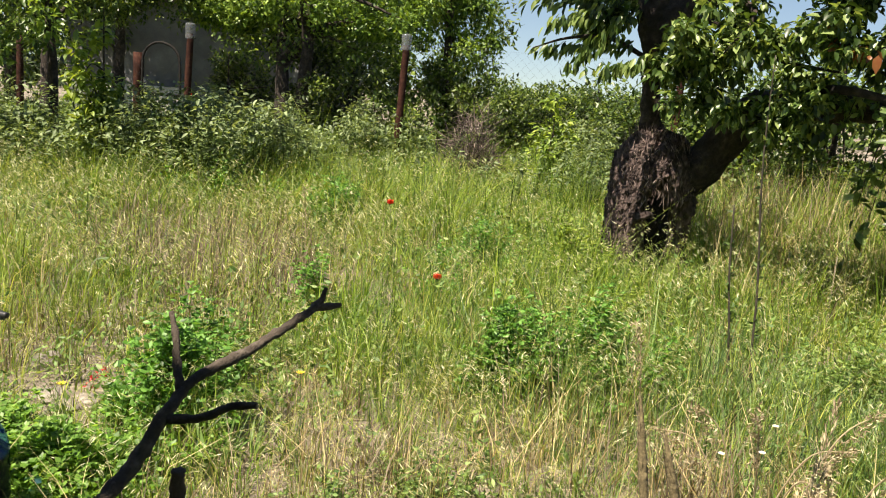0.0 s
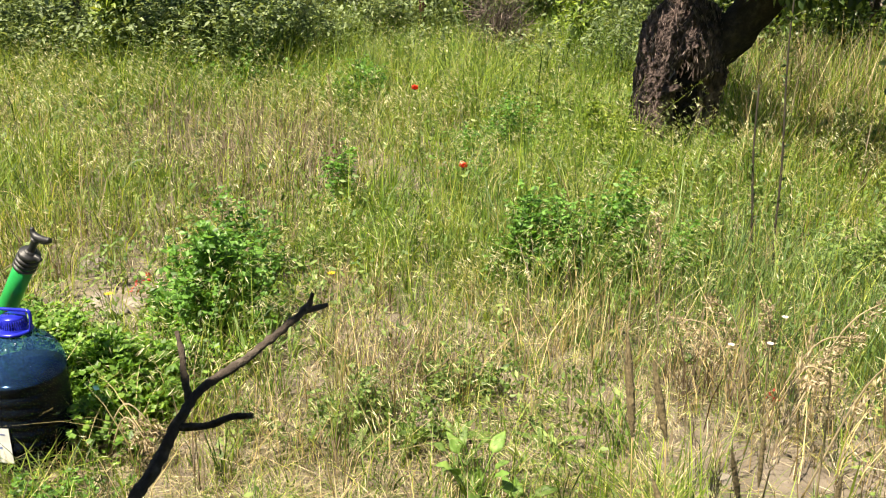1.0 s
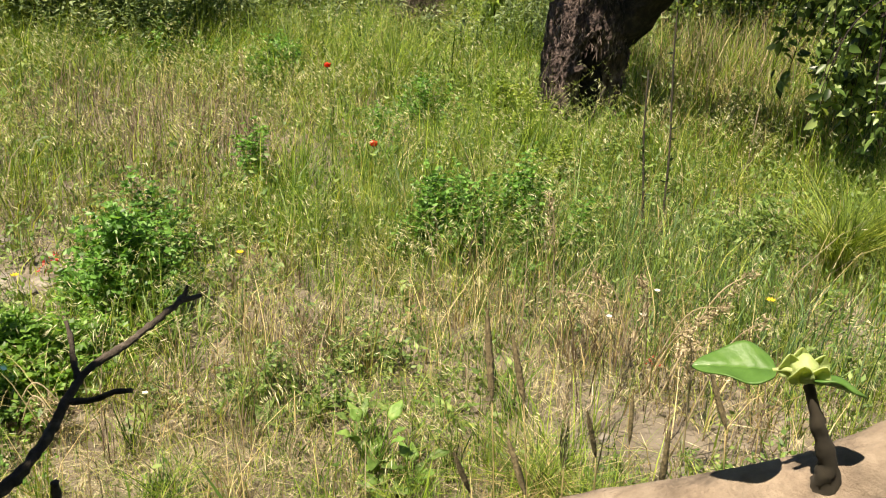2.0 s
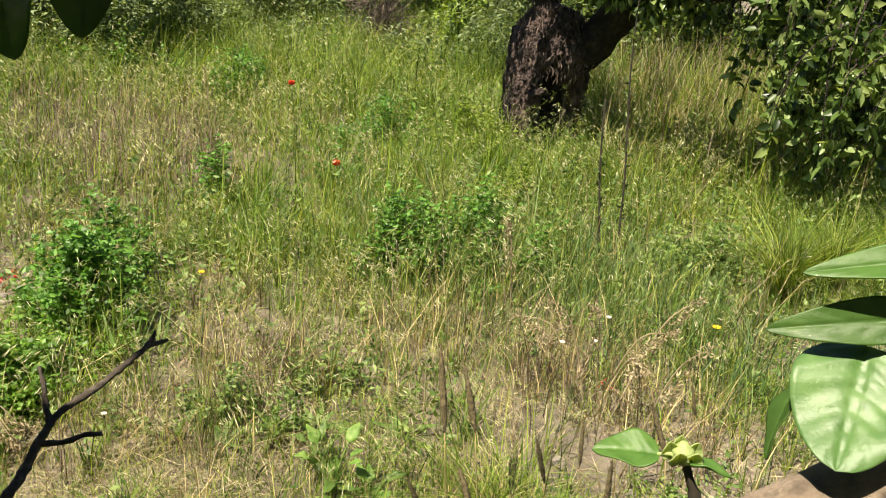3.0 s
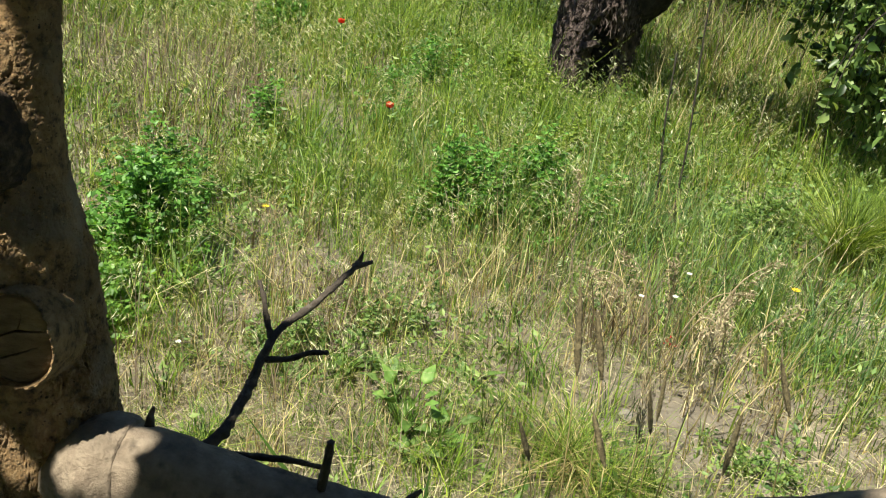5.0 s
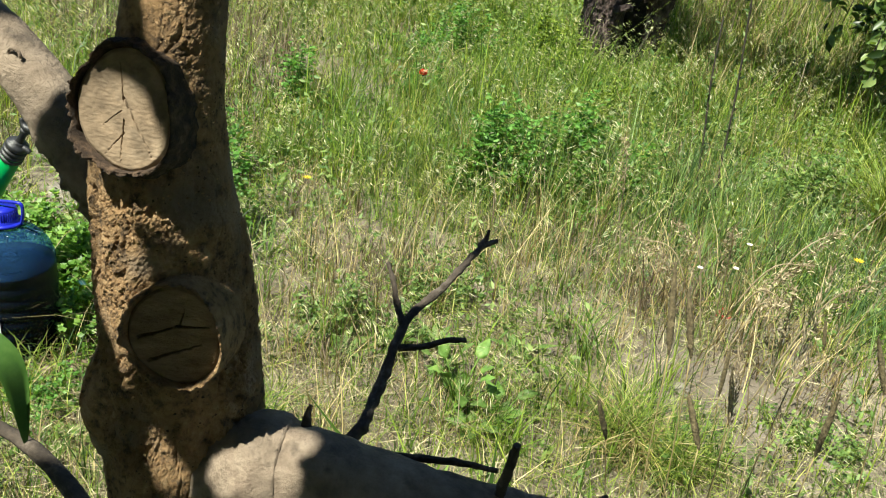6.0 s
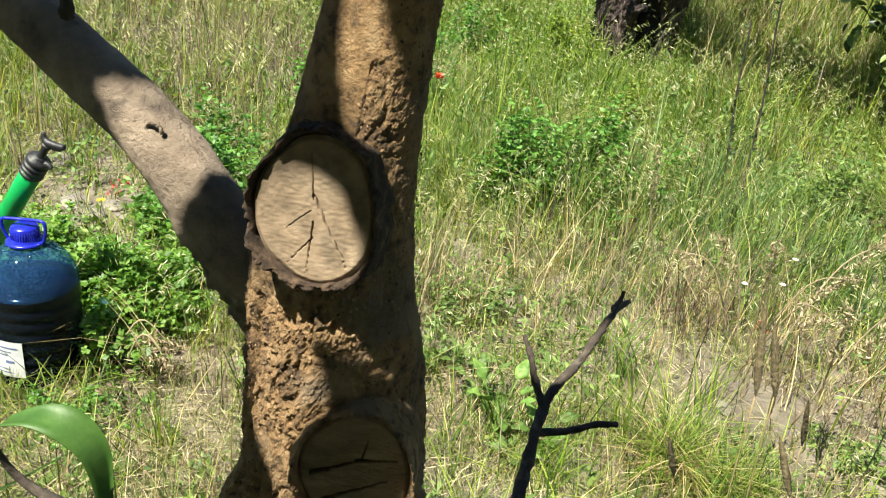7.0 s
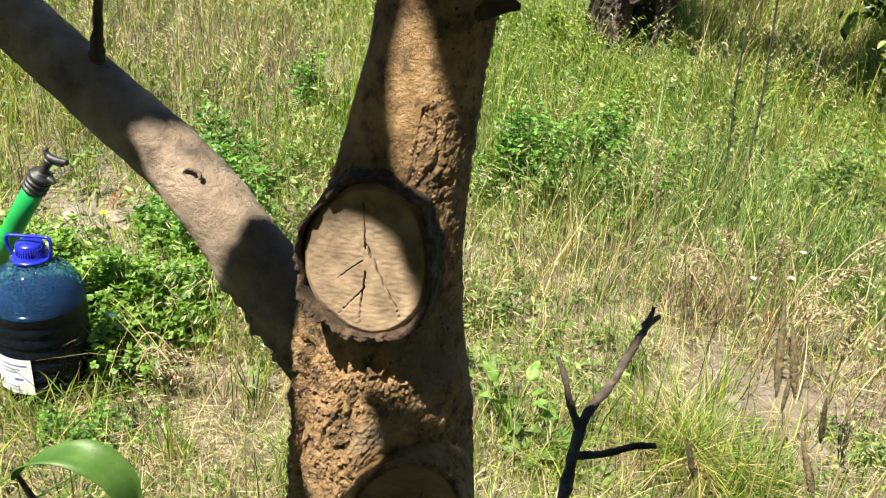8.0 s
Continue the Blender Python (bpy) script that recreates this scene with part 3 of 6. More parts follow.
    part("limb", tube([(0.55, 4.65, 0.58), (0.68, 4.60, 0.70), (0.79, 4.55, 0.88), (0.93, 4.5, 1.00), (1.15, 4.45, 1.02), (1.5, 4.4, 1.05), (2.1, 4.3, 1.2)], [0.13, 0.105, 0.10, 0.09, 0.08, 0.06, 0.03], 34, 8, 0.14, 22, cracks), DARKBARK, t)
    part("limb", tube([(0.34, 4.57, 1.28), (0.46, 4.5, 1.42), (0.62, 4.45, 1.55), (0.95, 4.4, 1.75)], [0.06, 0.09, 0.075, 0.04], 20, 6, 0.14, 22, cracks), DARKBARK, t)
    for pts, rad in (([(0.5, 4.5, 1.44), (0.72, 4.35, 1.33), (0.92, 4.3, 1.22), (1.15, 4.2, 1.18)], [0.02, 0.016, 0.012, 0.006]),
                     ([(0.95, 4.5, 1.05), (1.15, 4.1, 1.10), (1.4, 3.8, 1.0), (1.6, 3.6, 0.75)], [0.03, 0.02, 0.014, 0.006]),
                     ([(1.3, 4.42, 1.05), (1.6, 4.0, 0.95), (1.8, 3.7, 0.65)], [0.025, 0.016, 0.006]),
                     ([(0.33, 4.56, 1.35), (0.15, 4.4, 1.5), (-0.05, 4.3, 1.5), (-0.28, 4.2, 1.42)], [0.02, 0.014, 0.01, 0.004]),
                     ([(0.33, 4.56, 1.2), (0.12, 4.4, 1.28), (-0.08, 4.3, 1.26), (-0.24, 4.25, 1.2)], [0.014, 0.010, 0.007, 0.003]),
                     ([(0.60, 4.45, 1.54), (0.75, 4.2, 1.42), (0.62, 4.1, 1.22)], [0.02, 0.012, 0.004])):
        part("branch", tube(pts, rad, 8, 4, 0.1, 40), DARKBARK, t)
    part("dead_twig", tube([(0.44, 4.28, 0.08), (0.48, 4.30, 0.22), (0.53, 4.33, 0.36)], [0.008, 0.007, 0.005], 8, 4, 0.15, 60), STALK, t, "dry broken stick")
    # crown: drooping sprays of pointed leaves, thin towards the open sky, dense over the limb
    c = np.vstack([clump_centres((0.50, 4.35, 1.12), (0.20, 0.16, 0.16), 14), clump_centres((0.85, 4.2, 1.38), (0.5, 0.3, 0.28), 20),
                   clump_centres((1.25, 4.0, 1.35), (0.45, 0.3, 0.26), 22), clump_centres((0.35, 4.95, 1.85), (0.5, 0.3, 0.25), 18),
                   clump_centres((0.1, 4.45, 1.38), (0.15, 0.2, 0.12), 8), clump_centres((0.98, 4.20, 1.02), (0.34, 0.10, 0.14), 14), clump_centres((0.62, 4.32, 1.27), (0.28, 0.16, 0.14), 12)])
    part("crown", foliage(c, np.full(len(c), 0.10), 8600, 0.048, 0.6, 0.3, 0.2, 0.58, shape=leaves), CHERRYLEAF, t, "hanging green leaves", kind="stuff")
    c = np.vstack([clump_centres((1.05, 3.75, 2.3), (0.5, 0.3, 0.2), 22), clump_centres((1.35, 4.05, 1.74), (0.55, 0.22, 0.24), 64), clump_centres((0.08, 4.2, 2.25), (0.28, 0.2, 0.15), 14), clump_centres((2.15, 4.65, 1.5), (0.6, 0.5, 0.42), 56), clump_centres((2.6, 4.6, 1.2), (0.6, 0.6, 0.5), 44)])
    part("upper_crown", foliage(c, np.full(len(c), 0.15), 17500, 0.062, 0.6, 0.3, 0.2, 0.5), FRUITLEAF, t, "dense upper leaves, the highest added unseen for shade", kind="stuff")
    sp = []
    for a, b in (((0.33, 4.5, 1.5), (-0.28, 4.2, 1.42)), ((0.3, 4.5, 1.28), (-0.24, 4.25, 1.2)), ((0.3, 4.5, 1.46), (-0.16, 4.2, 1.33)), ((0.2, 4.4, 1.4), (-0.05, 4.2, 1.14)),
                 ((0.35, 4.4, 1.2), (0.1, 4.1, 1.12)), ((0.2, 4.4, 1.6), (-0.2, 4.2, 1.52)), ((0.3, 4.5, 1.7), (0.0, 4.2, 1.5))):
        u = rng.uniform(0.1, 1, 90)[:, None]
        p = np.array(a) * (1 - u) + np.array(b) * u + rng.normal(0, 0.016, (90, 3))
        al = np.tile((np.array(b) - np.array(a)), (90, 1)) * 0.6 + unit(90) * 0.25 + np.array([0, 0, -0.5])
        L = 0.066 * rng.uniform(0.7, 1.2, 90)
        sp.append(leaves(p, al, unit(90), L, L * 0.38))
    part("spray_foliage", joined(*sp), CHERRYLEAF, t, "thin hanging sprays of green leaves", kind="stuff")
    # long hanging sprays at the side, from the shady inside to the front, most in the sun-toned leaf
    for k in range(110):
        front = k / 109
        a = np.array([rng.uniform(1.30, 2.5), 4.35 - 0.95 * front + rng.uniform(-0.15, 0.15), rng.uniform(0.75, 1.35)])
        a[0] = max(a[0], 1.86 - 0.50 * (a[2] - 0.4) - 0.1 * front)
        b = a + np.array([rng.uniform(-0.30, 0.06), rng.uniform(-0.25, 0.05), -rng.uniform(0.28, 0.66)])
        b[2] = max(b[2], 0.16)
        mid = (a + b) / 2 + np.array([-0.05, -0.03, 0.10])
        m = int(rng.integers(26, 46))
        u = rng.uniform(0.05, 1, m)[:, None]
        p = a * (1 - u) ** 2 + mid * 2 * u * (1 - u) + b * u ** 2 + rng.normal(0, 0.012, (m, 3))
        al = unit(m) * 0.9 + np.array([-0.1, -0.3, -0.45])
        L = 0.060 * rng.uniform(0.55, 1.25, m)
        part("twig", tube([a, mid, b], [0.004, 0.003, 0.001], 6, 5, cap=False), DARKBARK, t)
        part("spray_foliage", leaves(p, al, unit(m), L, L * 0.52), (LITLEAF, CHERRYLEAF, LITLEAF, LITLEAF)[k % 4], t, "hanging spray of pointed leaves", kind="stuff")
    c = clump_centres((1.12, 3.85, 1.30), (0.10, 0.08, 0.11), 6)
    part("young_leaves", foliage(c, np.full(6, 0.05), 22, 0.065, 0.6, 0.3, 0.3, shape=leaves), REDLEAF, t, "young rust red leaves", kind="stuff")

build_old_tree()

# ---- sawn-off fruit tree beside the camera ----
FT = Vector((-0.305, 0.372, float(ground_z(-0.305, 0.372))))
fruit_tree = thing("fruit_tree", FT, "fruit tree with flaking orange bark and sawn-off limbs", "tree")

def build_fruit_trunk():
    def flakes(p, o):
        q = Vector(p)
        warp = Vector((noise.noise(q * 70), noise.noise(q * 70 + Vector((9, 0, 0))), noise.noise(q * 70 + Vector((0, 9, 0))))) * 0.55
        w = Vector((q.x * 175, q.y * 175, q.z * 230)) + warp
        dist, pts = noise.voronoi(w)
        c = pts[0]
        edge = min(1.0, (dist[1] - dist[0]) * 3.5)
        plate = (0.9 * noise.cell(c * 7.31) + 0.75 * (c.z - w.z)) * edge
        big = noise.fractal(Vector((q.x * 45, q.y * 45, q.z * 30)), 0.8, 2.1, 4)
        crumb = noise.fractal(q * 420, 0.35, 2.1, 5)
        fissure = max(0.0, 1 - abs(noise.noise(Vector((q.x * 85, q.y * 85, q.z * 14)) + warp)) * 7)
        rag = 0.35 + 0.9 * min(1.0, max(0.0, 0.5 + 1.6 * noise.noise(q * 30)))
        if q.z > 1.0 and o[0] < 0.15:
            rag *= max(0.12, 1 - (q.z - 1.0) * 22)
        split = max(0.0, 1 - abs(math.atan2(o[0], -o[1]) + 0.80 + 0.25 * noise.noise(q * 25)) * 10) if q.z < 0.95 else 0.0
        ridge = max(0.0, noise.noise(Vector((q.x * 60, q.y * 60, q.z * 16))) - 0.25) * 0.10
        return rag * (0.020 * plate + 0.024 * crumb - 0.06 * fissure) + 0.045 * big + ridge - 0.02 - 0.15 * split
    part("trunk", tube([(-0.30, 0.385, -0.02), (-0.305, 0.38, 0.08), (-0.307, 0.377, 0.40), (-0.304, 0.375, 0.70), (-0.306, 0.372, 0.78), (-0.308, 0.37, 0.86), (-0.311, 0.368, 0.92), (-0.313, 0.367, 0.965), (-0.308, 0.368, 1.01),
                        (-0.303, 0.37, 1.05), (-0.299, 0.373, 1.08), (-0.285, 0.366, 1.15), (-0.262, 0.358, 1.30), (-0.23, 0.37, 1.55), (-0.22, 0.40, 1.9)],
                       [0.062, 0.052, 0.047, 0.046, 0.045, 0.040, 0.036, 0.031, 0.0235, 0.020, 0.020, 0.020, 0.018, 0.014, 0.006], 290, 44, 0.0, 60, flakes), BARK, fruit_tree, smooth=False)
    # small loose flakes of bark
    n = 7000
    a, z = rng.uniform(-2.2, 2.2, n), rng.uniform(0.74, 1.07, n)
    a, z = keep((patch(a * 9, z * 160, 91) > 0.42) & ~((z > 1.0) & (a < 0.1)), a, z)
    n = len(a)
    zz = [0.70, 0.78, 0.86, 0.92, 0.965, 1.01, 1.05, 1.08]
    r = np.interp(z, zz, [0.046, 0.045, 0.040, 0.036, 0.031, 0.0235, 0.020, 0.020]) + rng.uniform(-0.0008, 0.0006, n)
    out = np.stack([np.sin(a), -np.cos(a), np.zeros(n)], 1)
    c = np.stack([np.interp(z, zz, [-0.304, -0.306, -0.308, -0.311, -0.313, -0.308, -0.303, -0.299]), np.interp(z, zz, [0.375, 0.372, 0.370, 0.368, 0.367, 0.368, 0.370, 0.373]), z], 1)
    al = np.cross(out, unit(n)) + out * rng.uniform(-0.05, 0.15, (n, 1))
    size = 0.0006 + 0.0015 * rng.uniform(0, 1, n) ** 2.0
    part("loose_bark", diamonds(c + out * r[:, None], al, np.cross(al, out) + 0.3 * unit(n), size, size * rng.uniform(0.5, 1.0, n), 0.25), BARKCHIP, fruit_tree, "small loose flakes of orange bark", kind="stuff")
    def limb_flakes(p, o):
        q = Vector(p)
        near = min(1.0, max(0.0, (p[0] + 0.392) / 0.04)) * min(1.0, max(0.0, 0.35 - o[2] * 0.9 + 0.5 * noise.noise(q * 45)))
        dist, pts = noise.voronoi(q * 190)
        return near * 0.32 * noise.cell(pts[0] * 5.7) * min(1.0, (dist[1] - dist[0]) * 4) + 0.012 * noise.fractal(q * 300, 0.7, 2.0, 3)
    part("left_limb", tube([(-0.326, 0.370, 0.918), (-0.338, 0.373, 0.934), (-0.358, 0.378, 0.955), (-0.395, 0.397, 0.987), (-0.44, 0.415, 1.013), (-0.49, 0.435, 1.042), (-0.60, 0.47, 1.12), (-0.78, 0.52, 1.30)],
                       [0.017, 0.0180, 0.0155, 0.0138, 0.0132, 0.0130, 0.012, 0.006], 90, 26, 0.035, 90, limb_flakes), SMOOTHBARK, fruit_tree, "smooth grey-brown limb")
    part("low_limb", tube([(-0.295, 0.365, 0.780), (-0.270, 0.352, 0.796), (-0.235, 0.347, 0.802), (-0.17, 0.342, 0.795), (-0.10, 0.338, 0.792), (-0.03, 0.328, 0.798), (0.05, 0.305, 0.846), (0.13, 0.275, 0.902), (0.20, 0.252, 0.948), (0.27, 0.262, 0.987), (0.42, 0.25, 1.075), (0.6, 0.2, 1.2)],
                       [0.022, 0.028, 0.0262, 0.0235, 0.022, 0.021, 0.0198, 0.0185, 0.0170, 0.0158, 0.012, 0.006], 48, 10, 0.06, 70), SMOOTHBARK, fruit_tree, "smooth grey-brown limb with old pruning scars")
    part("burl", tube([(-0.330, 0.367, 0.872), (-0.334, 0.366, 0.848), (-0.3375, 0.364, 0.822), (-0.336, 0.366, 0.796), (-0.328, 0.370, 0.765)], [0.010, 0.0175, 0.0225, 0.020, 0.010], 90, 26, 0.0, 60, flakes), BARK, fruit_tree, "rough swelling of bark", smooth=False)
    # the swollen collar where the low limb leaves the trunk
    part("limb_collar", tube([(-0.280, 0.354, 0.792), (-0.268, 0.351, 0.798), (-0.255, 0.349, 0.802), (-0.242, 0.348, 0.804)], [0.020, 0.0285, 0.0305, 0.0268], 64, 14, 0.05, 120), SMOOTHBARK, fruit_tree, "pale swollen bark collar")
    def side(name, pts, r, m, label=""):
        part(name, tube(pts, r, 14, 10, 0.32, 220), m, fruit_tree, label)
    side("spur", [(-0.238, 0.358, 0.824), (-0.238, 0.361, 0.831), (-0.237, 0.363, 0.836)], [0.003, 0.002, 0.001], TWIG)
    side("spur", [(-0.436, 0.413, 1.02), (-0.434, 0.413, 1.04), (-0.428, 0.411, 1.075)], [0.0038, 0.0018, 0.0012], TWIG, "short thin side shoot")
    side("spur", [(-0.288, 0.362, 1.069), (-0.279, 0.358, 1.072), (-0.275, 0.357, 1.072)], [0.004, 0.002, 0.0012], TWIG)
    side("spur", [(-0.09, 0.340, 0.808), (-0.085, 0.348, 0.814), (-0.080, 0.352, 0.817)], [0.003, 0.002, 0.001], TWIG)
    # dead fork behind the trunk
    part("dead_fork", joined(tube([(-0.29, 0.375, 0.728), (-0.262, 0.385, 0.745), (-0.2235, 0.422, 0.769), (-0.2145, 0.457, 0.780), (-0.204, 0.499, 0.811), (-0.185, 0.53, 0.822), (-0.170, 0.558, 0.832), (-0.160, 0.576, 0.840), (-0.157, 0.582, 0.849)],
                                  [0.010, 0.0070, 0.0044, 0.0036, 0.0030, 0.0026, 0.0024, 0.0021, 0.0011], 18, 14, 0.40, 210),
                             tube([(-0.162, 0.574, 0.839), (-0.156, 0.583, 0.8375), (-0.150, 0.590, 0.8375)], [0.003, 0.0022, 0.0016], 8, 3, 0.15, 200)), TWIG, fruit_tree, "dark dead forked twig")
    side("dead_fork_twig", [(-0.206, 0.497, 0.809), (-0.213, 0.506, 0.822), (-0.217, 0.513, 0.833), (-0.2225, 0.519, 0.843)], [0.0025, 0.0020, 0.0018, 0.0013], TWIG)
    side("dead_fork_twig", [(-0.209, 0.484, 0.799), (-0.192, 0.487, 0.800), (-0.176, 0.487, 0.808), (-0.162, 0.487, 0.811)], [0.0027, 0.0022, 0.0020, 0.0016], TWIG)
    side("spur", [(-0.195, 0.366, 0.808), (-0.16, 0.358, 0.818), (-0.137, 0.351, 0.8225)], [0.0024, 0.0019, 0.0014], TWIG)
    side("spur", [(-0.135, 0.343, 0.810), (-0.133, 0.341, 0.830), (-0.131, 0.339, 0.850)], [0.0030, 0.0026, 0.0021], TWIG, "short dead upright spur")
    # a small scar on the left limb
    x, y, z, q = -0.389, 0.3835, 0.9935, 0.0034
    ring = [(x + q * math.cos(a), y - 0.25 * q * math.cos(a), z + q * 0.75 * math.sin(a)) for a in np.linspace(-0.6, 4.4, 14)]
    part("scar", tube(ring, [q * 0.08] + [q * 0.22] * 12 + [q * 0.08], 8, 3, 0.4, 600), SMOOTHBARK, fruit_tree, "small crescent bark scar")

build_fruit_trunk()

def sawn_face(name, centre, normal, rx, rz, cracks, material, label, stub=0.012, rim=None):
    """An oval saw cut with radial splits, on a short stub with a ring of callus."""
    n = Vector(normal).normalized()
    xa = Vector((0, 0, 1)).cross(n).normalized() * -1
    za = n.cross(xa) * -1
    if za.z < 0:
        za = -za
    C = Vector(centre)
    rings, seg = 72, 300
    v = []
    for i in range(rings + 1):
        s = i / rings
        for j in range(seg):
            a = 2 * math.pi * j / seg
            px, pz = rx * s * math.cos(a), rz * s * math.sin(a)
            wob = 1 + 0.04 * math.sin(2 * a + 0.8) + 0.03 * math.sin(3 * a + 2) + 0.025 * noise.noise(Vector((math.cos(a) * 3, math.sin(a) * 3, rx * 90)))
            px, pz = px * wob, pz * wob
            d = 0.00002 * math.sin(s * 60) + 0.00016 * noise.noise(Vector((px * 350, pz * 900, 1)))
            for (ax, az, bx, bz, w) in cracks:
                ex, ez = bx - ax, bz - az
                u = max(0, min(1, ((px / rx - ax) * ex + (pz / rz - az) * ez) / (ex * ex + ez * ez)))
                wig = 0.006 * math.sin(u * 9 + ax * 9) + 0.006 * math.sin(u * 31)
                dist = math.hypot(px / rx - ax - ex * u - wig * ez, pz / rz - az - ez * u + wig * ex)
                ww = w * (1.2 - u)
                if dist < ww:
                    d -= 0.0036 * (1 - (dist / ww) ** 2)
            if s > 0.93:
                d -= (s - 0.93) * 0.02
            v.append(C + xa * px + za * pz + n * d)
    v = np.array([tuple(p) for p in v])
    j = np.arange(seg)
    q = np.concatenate([np.stack([i * seg + j, i * seg + (j + 1) % seg, (i + 1) * seg + (j + 1) % seg, (i + 1) * seg + j], 1) for i in range(rings)])
    face = part(name, (v, [q]), material, fruit_tree, label)
    # callus ring: lumpy roll of bark about the cut, running back into the trunk
    prof = [(0.99, -0.004), (1.02, 0.0010), (1.08, 0.0032), (1.16, 0.0030), (1.24, -0.002), (1.32, -stub), (1.40, -stub - 0.02)]
    prof = [(1 + (a - 1) * (0.5 if rim else 0.55), b) for a, b in prof]
    seg2 = 300
    rows = []
    for k in range(len(prof) * 4 - 3):
        f = k / 4
        i0 = min(int(f), len(prof) - 2)
        u = f - i0
        s = prof[i0][0] * (1 - u) + prof[i0 + 1][0] * u
        d = prof[i0][1] * (1 - u) + prof[i0 + 1][1] * u
        for j2 in range(seg2):
            a = 2 * math.pi * j2 / seg2
            wob = 1 + 0.04 * math.sin(2 * a + 0.8) + 0.03 * math.sin(3 * a + 2)
            out = xa * (rx * math.cos(a) * wob) + za * (rz * math.sin(a) * wob)
            p = C + out * s
            cell = noise.voronoi(p * 260 + Vector((noise.noise(p * 120), noise.noise(p * 120 + Vector((7, 0, 0))), 0)) * 0.7)[0]
            lump = 0.0030 * (0.75 - cell[0]) + 0.0028 * noise.fractal(p * 120, 0.6, 2.1, 4) + 0.0030 * noise.noise(p * 60)
            grow = min(1, max(0, (s - 0.985) * 16))
            ragged = 0.065 * noise.noise(p * 80) + 0.016 * noise.noise(p * 300)
            rows.append(p + n * (d + lump * grow) + out * (lump * 13 * grow + ragged) * (0.5 if rim else 1.0))
    v = np.array([tuple(p) for p in rows])
    j = np.arange(seg2)
    m = len(v) // seg2
    q = np.concatenate([np.stack([i * seg2 + j, i * seg2 + (j + 1) % seg2, (i + 1) * seg2 + (j + 1) % seg2, (i + 1) * seg2 + j], 1) for i in range(m - 1)])
    part("callus_ring", (v, [q]), rim or COLLAR, fruit_tree, "pale torn bark round the cut" if rim else "dark lumpy callus round the cut")

sawn_face("sawn_cut", (-0.3145, 0.336, 0.991), (-0.05, -0.97, 0.22), 0.0203, 0.0260,
          [(0.05, 0.15, 0.16, 0.80, 0.011), (0.05, 0.20, -0.62, -0.68, 0.017), (0.02, -0.15, 0.05, -0.92, 0.015), (0.08, 0.0, 0.50, -0.30, 0.008), (0.0, -0.35, 0.40, -0.75, 0.008)], SAWN, "pale sawn limb end with radial cracks")
sawn_face("sawn_cut", (-0.2925, 0.3255, 0.892), (0.07, -0.97, 0.22), 0.0205, 0.0235,
          [(0.8, -0.10, -0.1, 0.20, 0.04), (0.0, 0.18, -0.75, 0.24, 0.03), (0.55, -0.55, -0.6, -0.12, 0.034), (-0.1, 0.2, -0.2, 0.6, 0.02)], SHADYWOOD, "split limb cut in shade-toned wood", rim=BARK)

def big_leaf(at, direction, length, width, roll=0.0, bend=0.25, material=None, fold=0.25, label="", vein=0.05, blunt=0.65):
    part("leaf", placed(leaf_blade(length, width, bend, fold, 0.12, 34, 21, vein=vein, blunt=blunt), aim(at, direction, roll)), material or NEARLEAF, fruit_tree, label)

# shoot on the low limb with a bud and leaves
part("shoot", tube([(0.196, 0.245, 0.955), (0.192, 0.241, 0.972), (0.184, 0.239, 0.99), (0.179, 0.239, 1.003)], [0.0054, 0.0028, 0.0019, 0.0012], 16, 10, 0.32, 240), STALK, fruit_tree, "dark stubby shoot")
part("scar", tube([(0.2186 + 0.0075 * (0.89 * math.cos(a) - 0.24 * math.sin(a)), 0.2415 + 0.0075 * (-0.46 * math.cos(a) - 0.47 * math.sin(a)), 0.9690 - 0.0075 * 0.85 * math.sin(a)) for a in np.linspace(0.4, 5.2, 12)],
                  [0.0004] + [0.0014] * 10 + [0.0004], 8, 3, 0.35, 300), SMOOTHBARK, fruit_tree, "round bark scar")
part("leaf_stalk", tube([(0.179, 0.239, 1.001), (0.174, 0.239, 1.0035), (0.169, 0.239, 1.003)], [0.0010, 0.0008, 0.0006], 8, 4), BUDMAT, fruit_tree)
big_leaf((0.170, 0.239, 1.003), (-0.95, 0.12, 0.02), 0.024, 0.017, -14, 0.15)
big_leaf((0.179, 0.238, 1.002), (0.9, -0.1, -0.05), 0.018, 0.012, -14, 0.15)
part("bud", tube([(0.1785, 0.239, 1.0000), (0.1783, 0.239, 1.0030), (0.1780, 0.239, 1.0060), (0.1777, 0.239, 1.0090)], [0.0018, 0.0040, 0.0038, 0.0012], 20, 6, 0.10, 300), BUDMAT, fruit_tree, "pale yellow-green leaf bud")
for k in range(5):
    a = k * 1.257 + 0.4
    big_leaf((0.178 + 0.0034 * math.cos(a), 0.239 + 0.0034 * math.sin(a), 1.0010), (math.cos(a) * 0.25, math.sin(a) * 0.25, 1.0), 0.0085, 0.0065, 0, -0.30, BUDMAT, 0.4, "pale yellow-green bud leaf")
# leaves that hang from a side shoot beyond the limb
part("side_shoot", tube([(0.42, 0.25, 1.085), (0.36, 0.26, 1.090), (0.30, 0.275, 1.070), (0.272, 0.283, 1.050), (0.258, 0.283, 1.040), (0.243, 0.284, 1.022), (0.230, 0.281, 1.013)], [0.005, 0.004, 0.003, 0.0022, 0.0018, 0.0012, 0.0008], 10, 6, 0.1, 150), TWIG, fruit_tree)
big_leaf((0.254, 0.280, 1.035), (-0.33, -0.66, -0.66), 0.054, 0.050, 0, -0.05, GLOSSLEAF, 0.06, vein=0.055, blunt=0.5)
big_leaf((0.276, 0.279, 1.050), (-0.93, -0.04, -0.12), 0.062, 0.019, -55, 0.18)
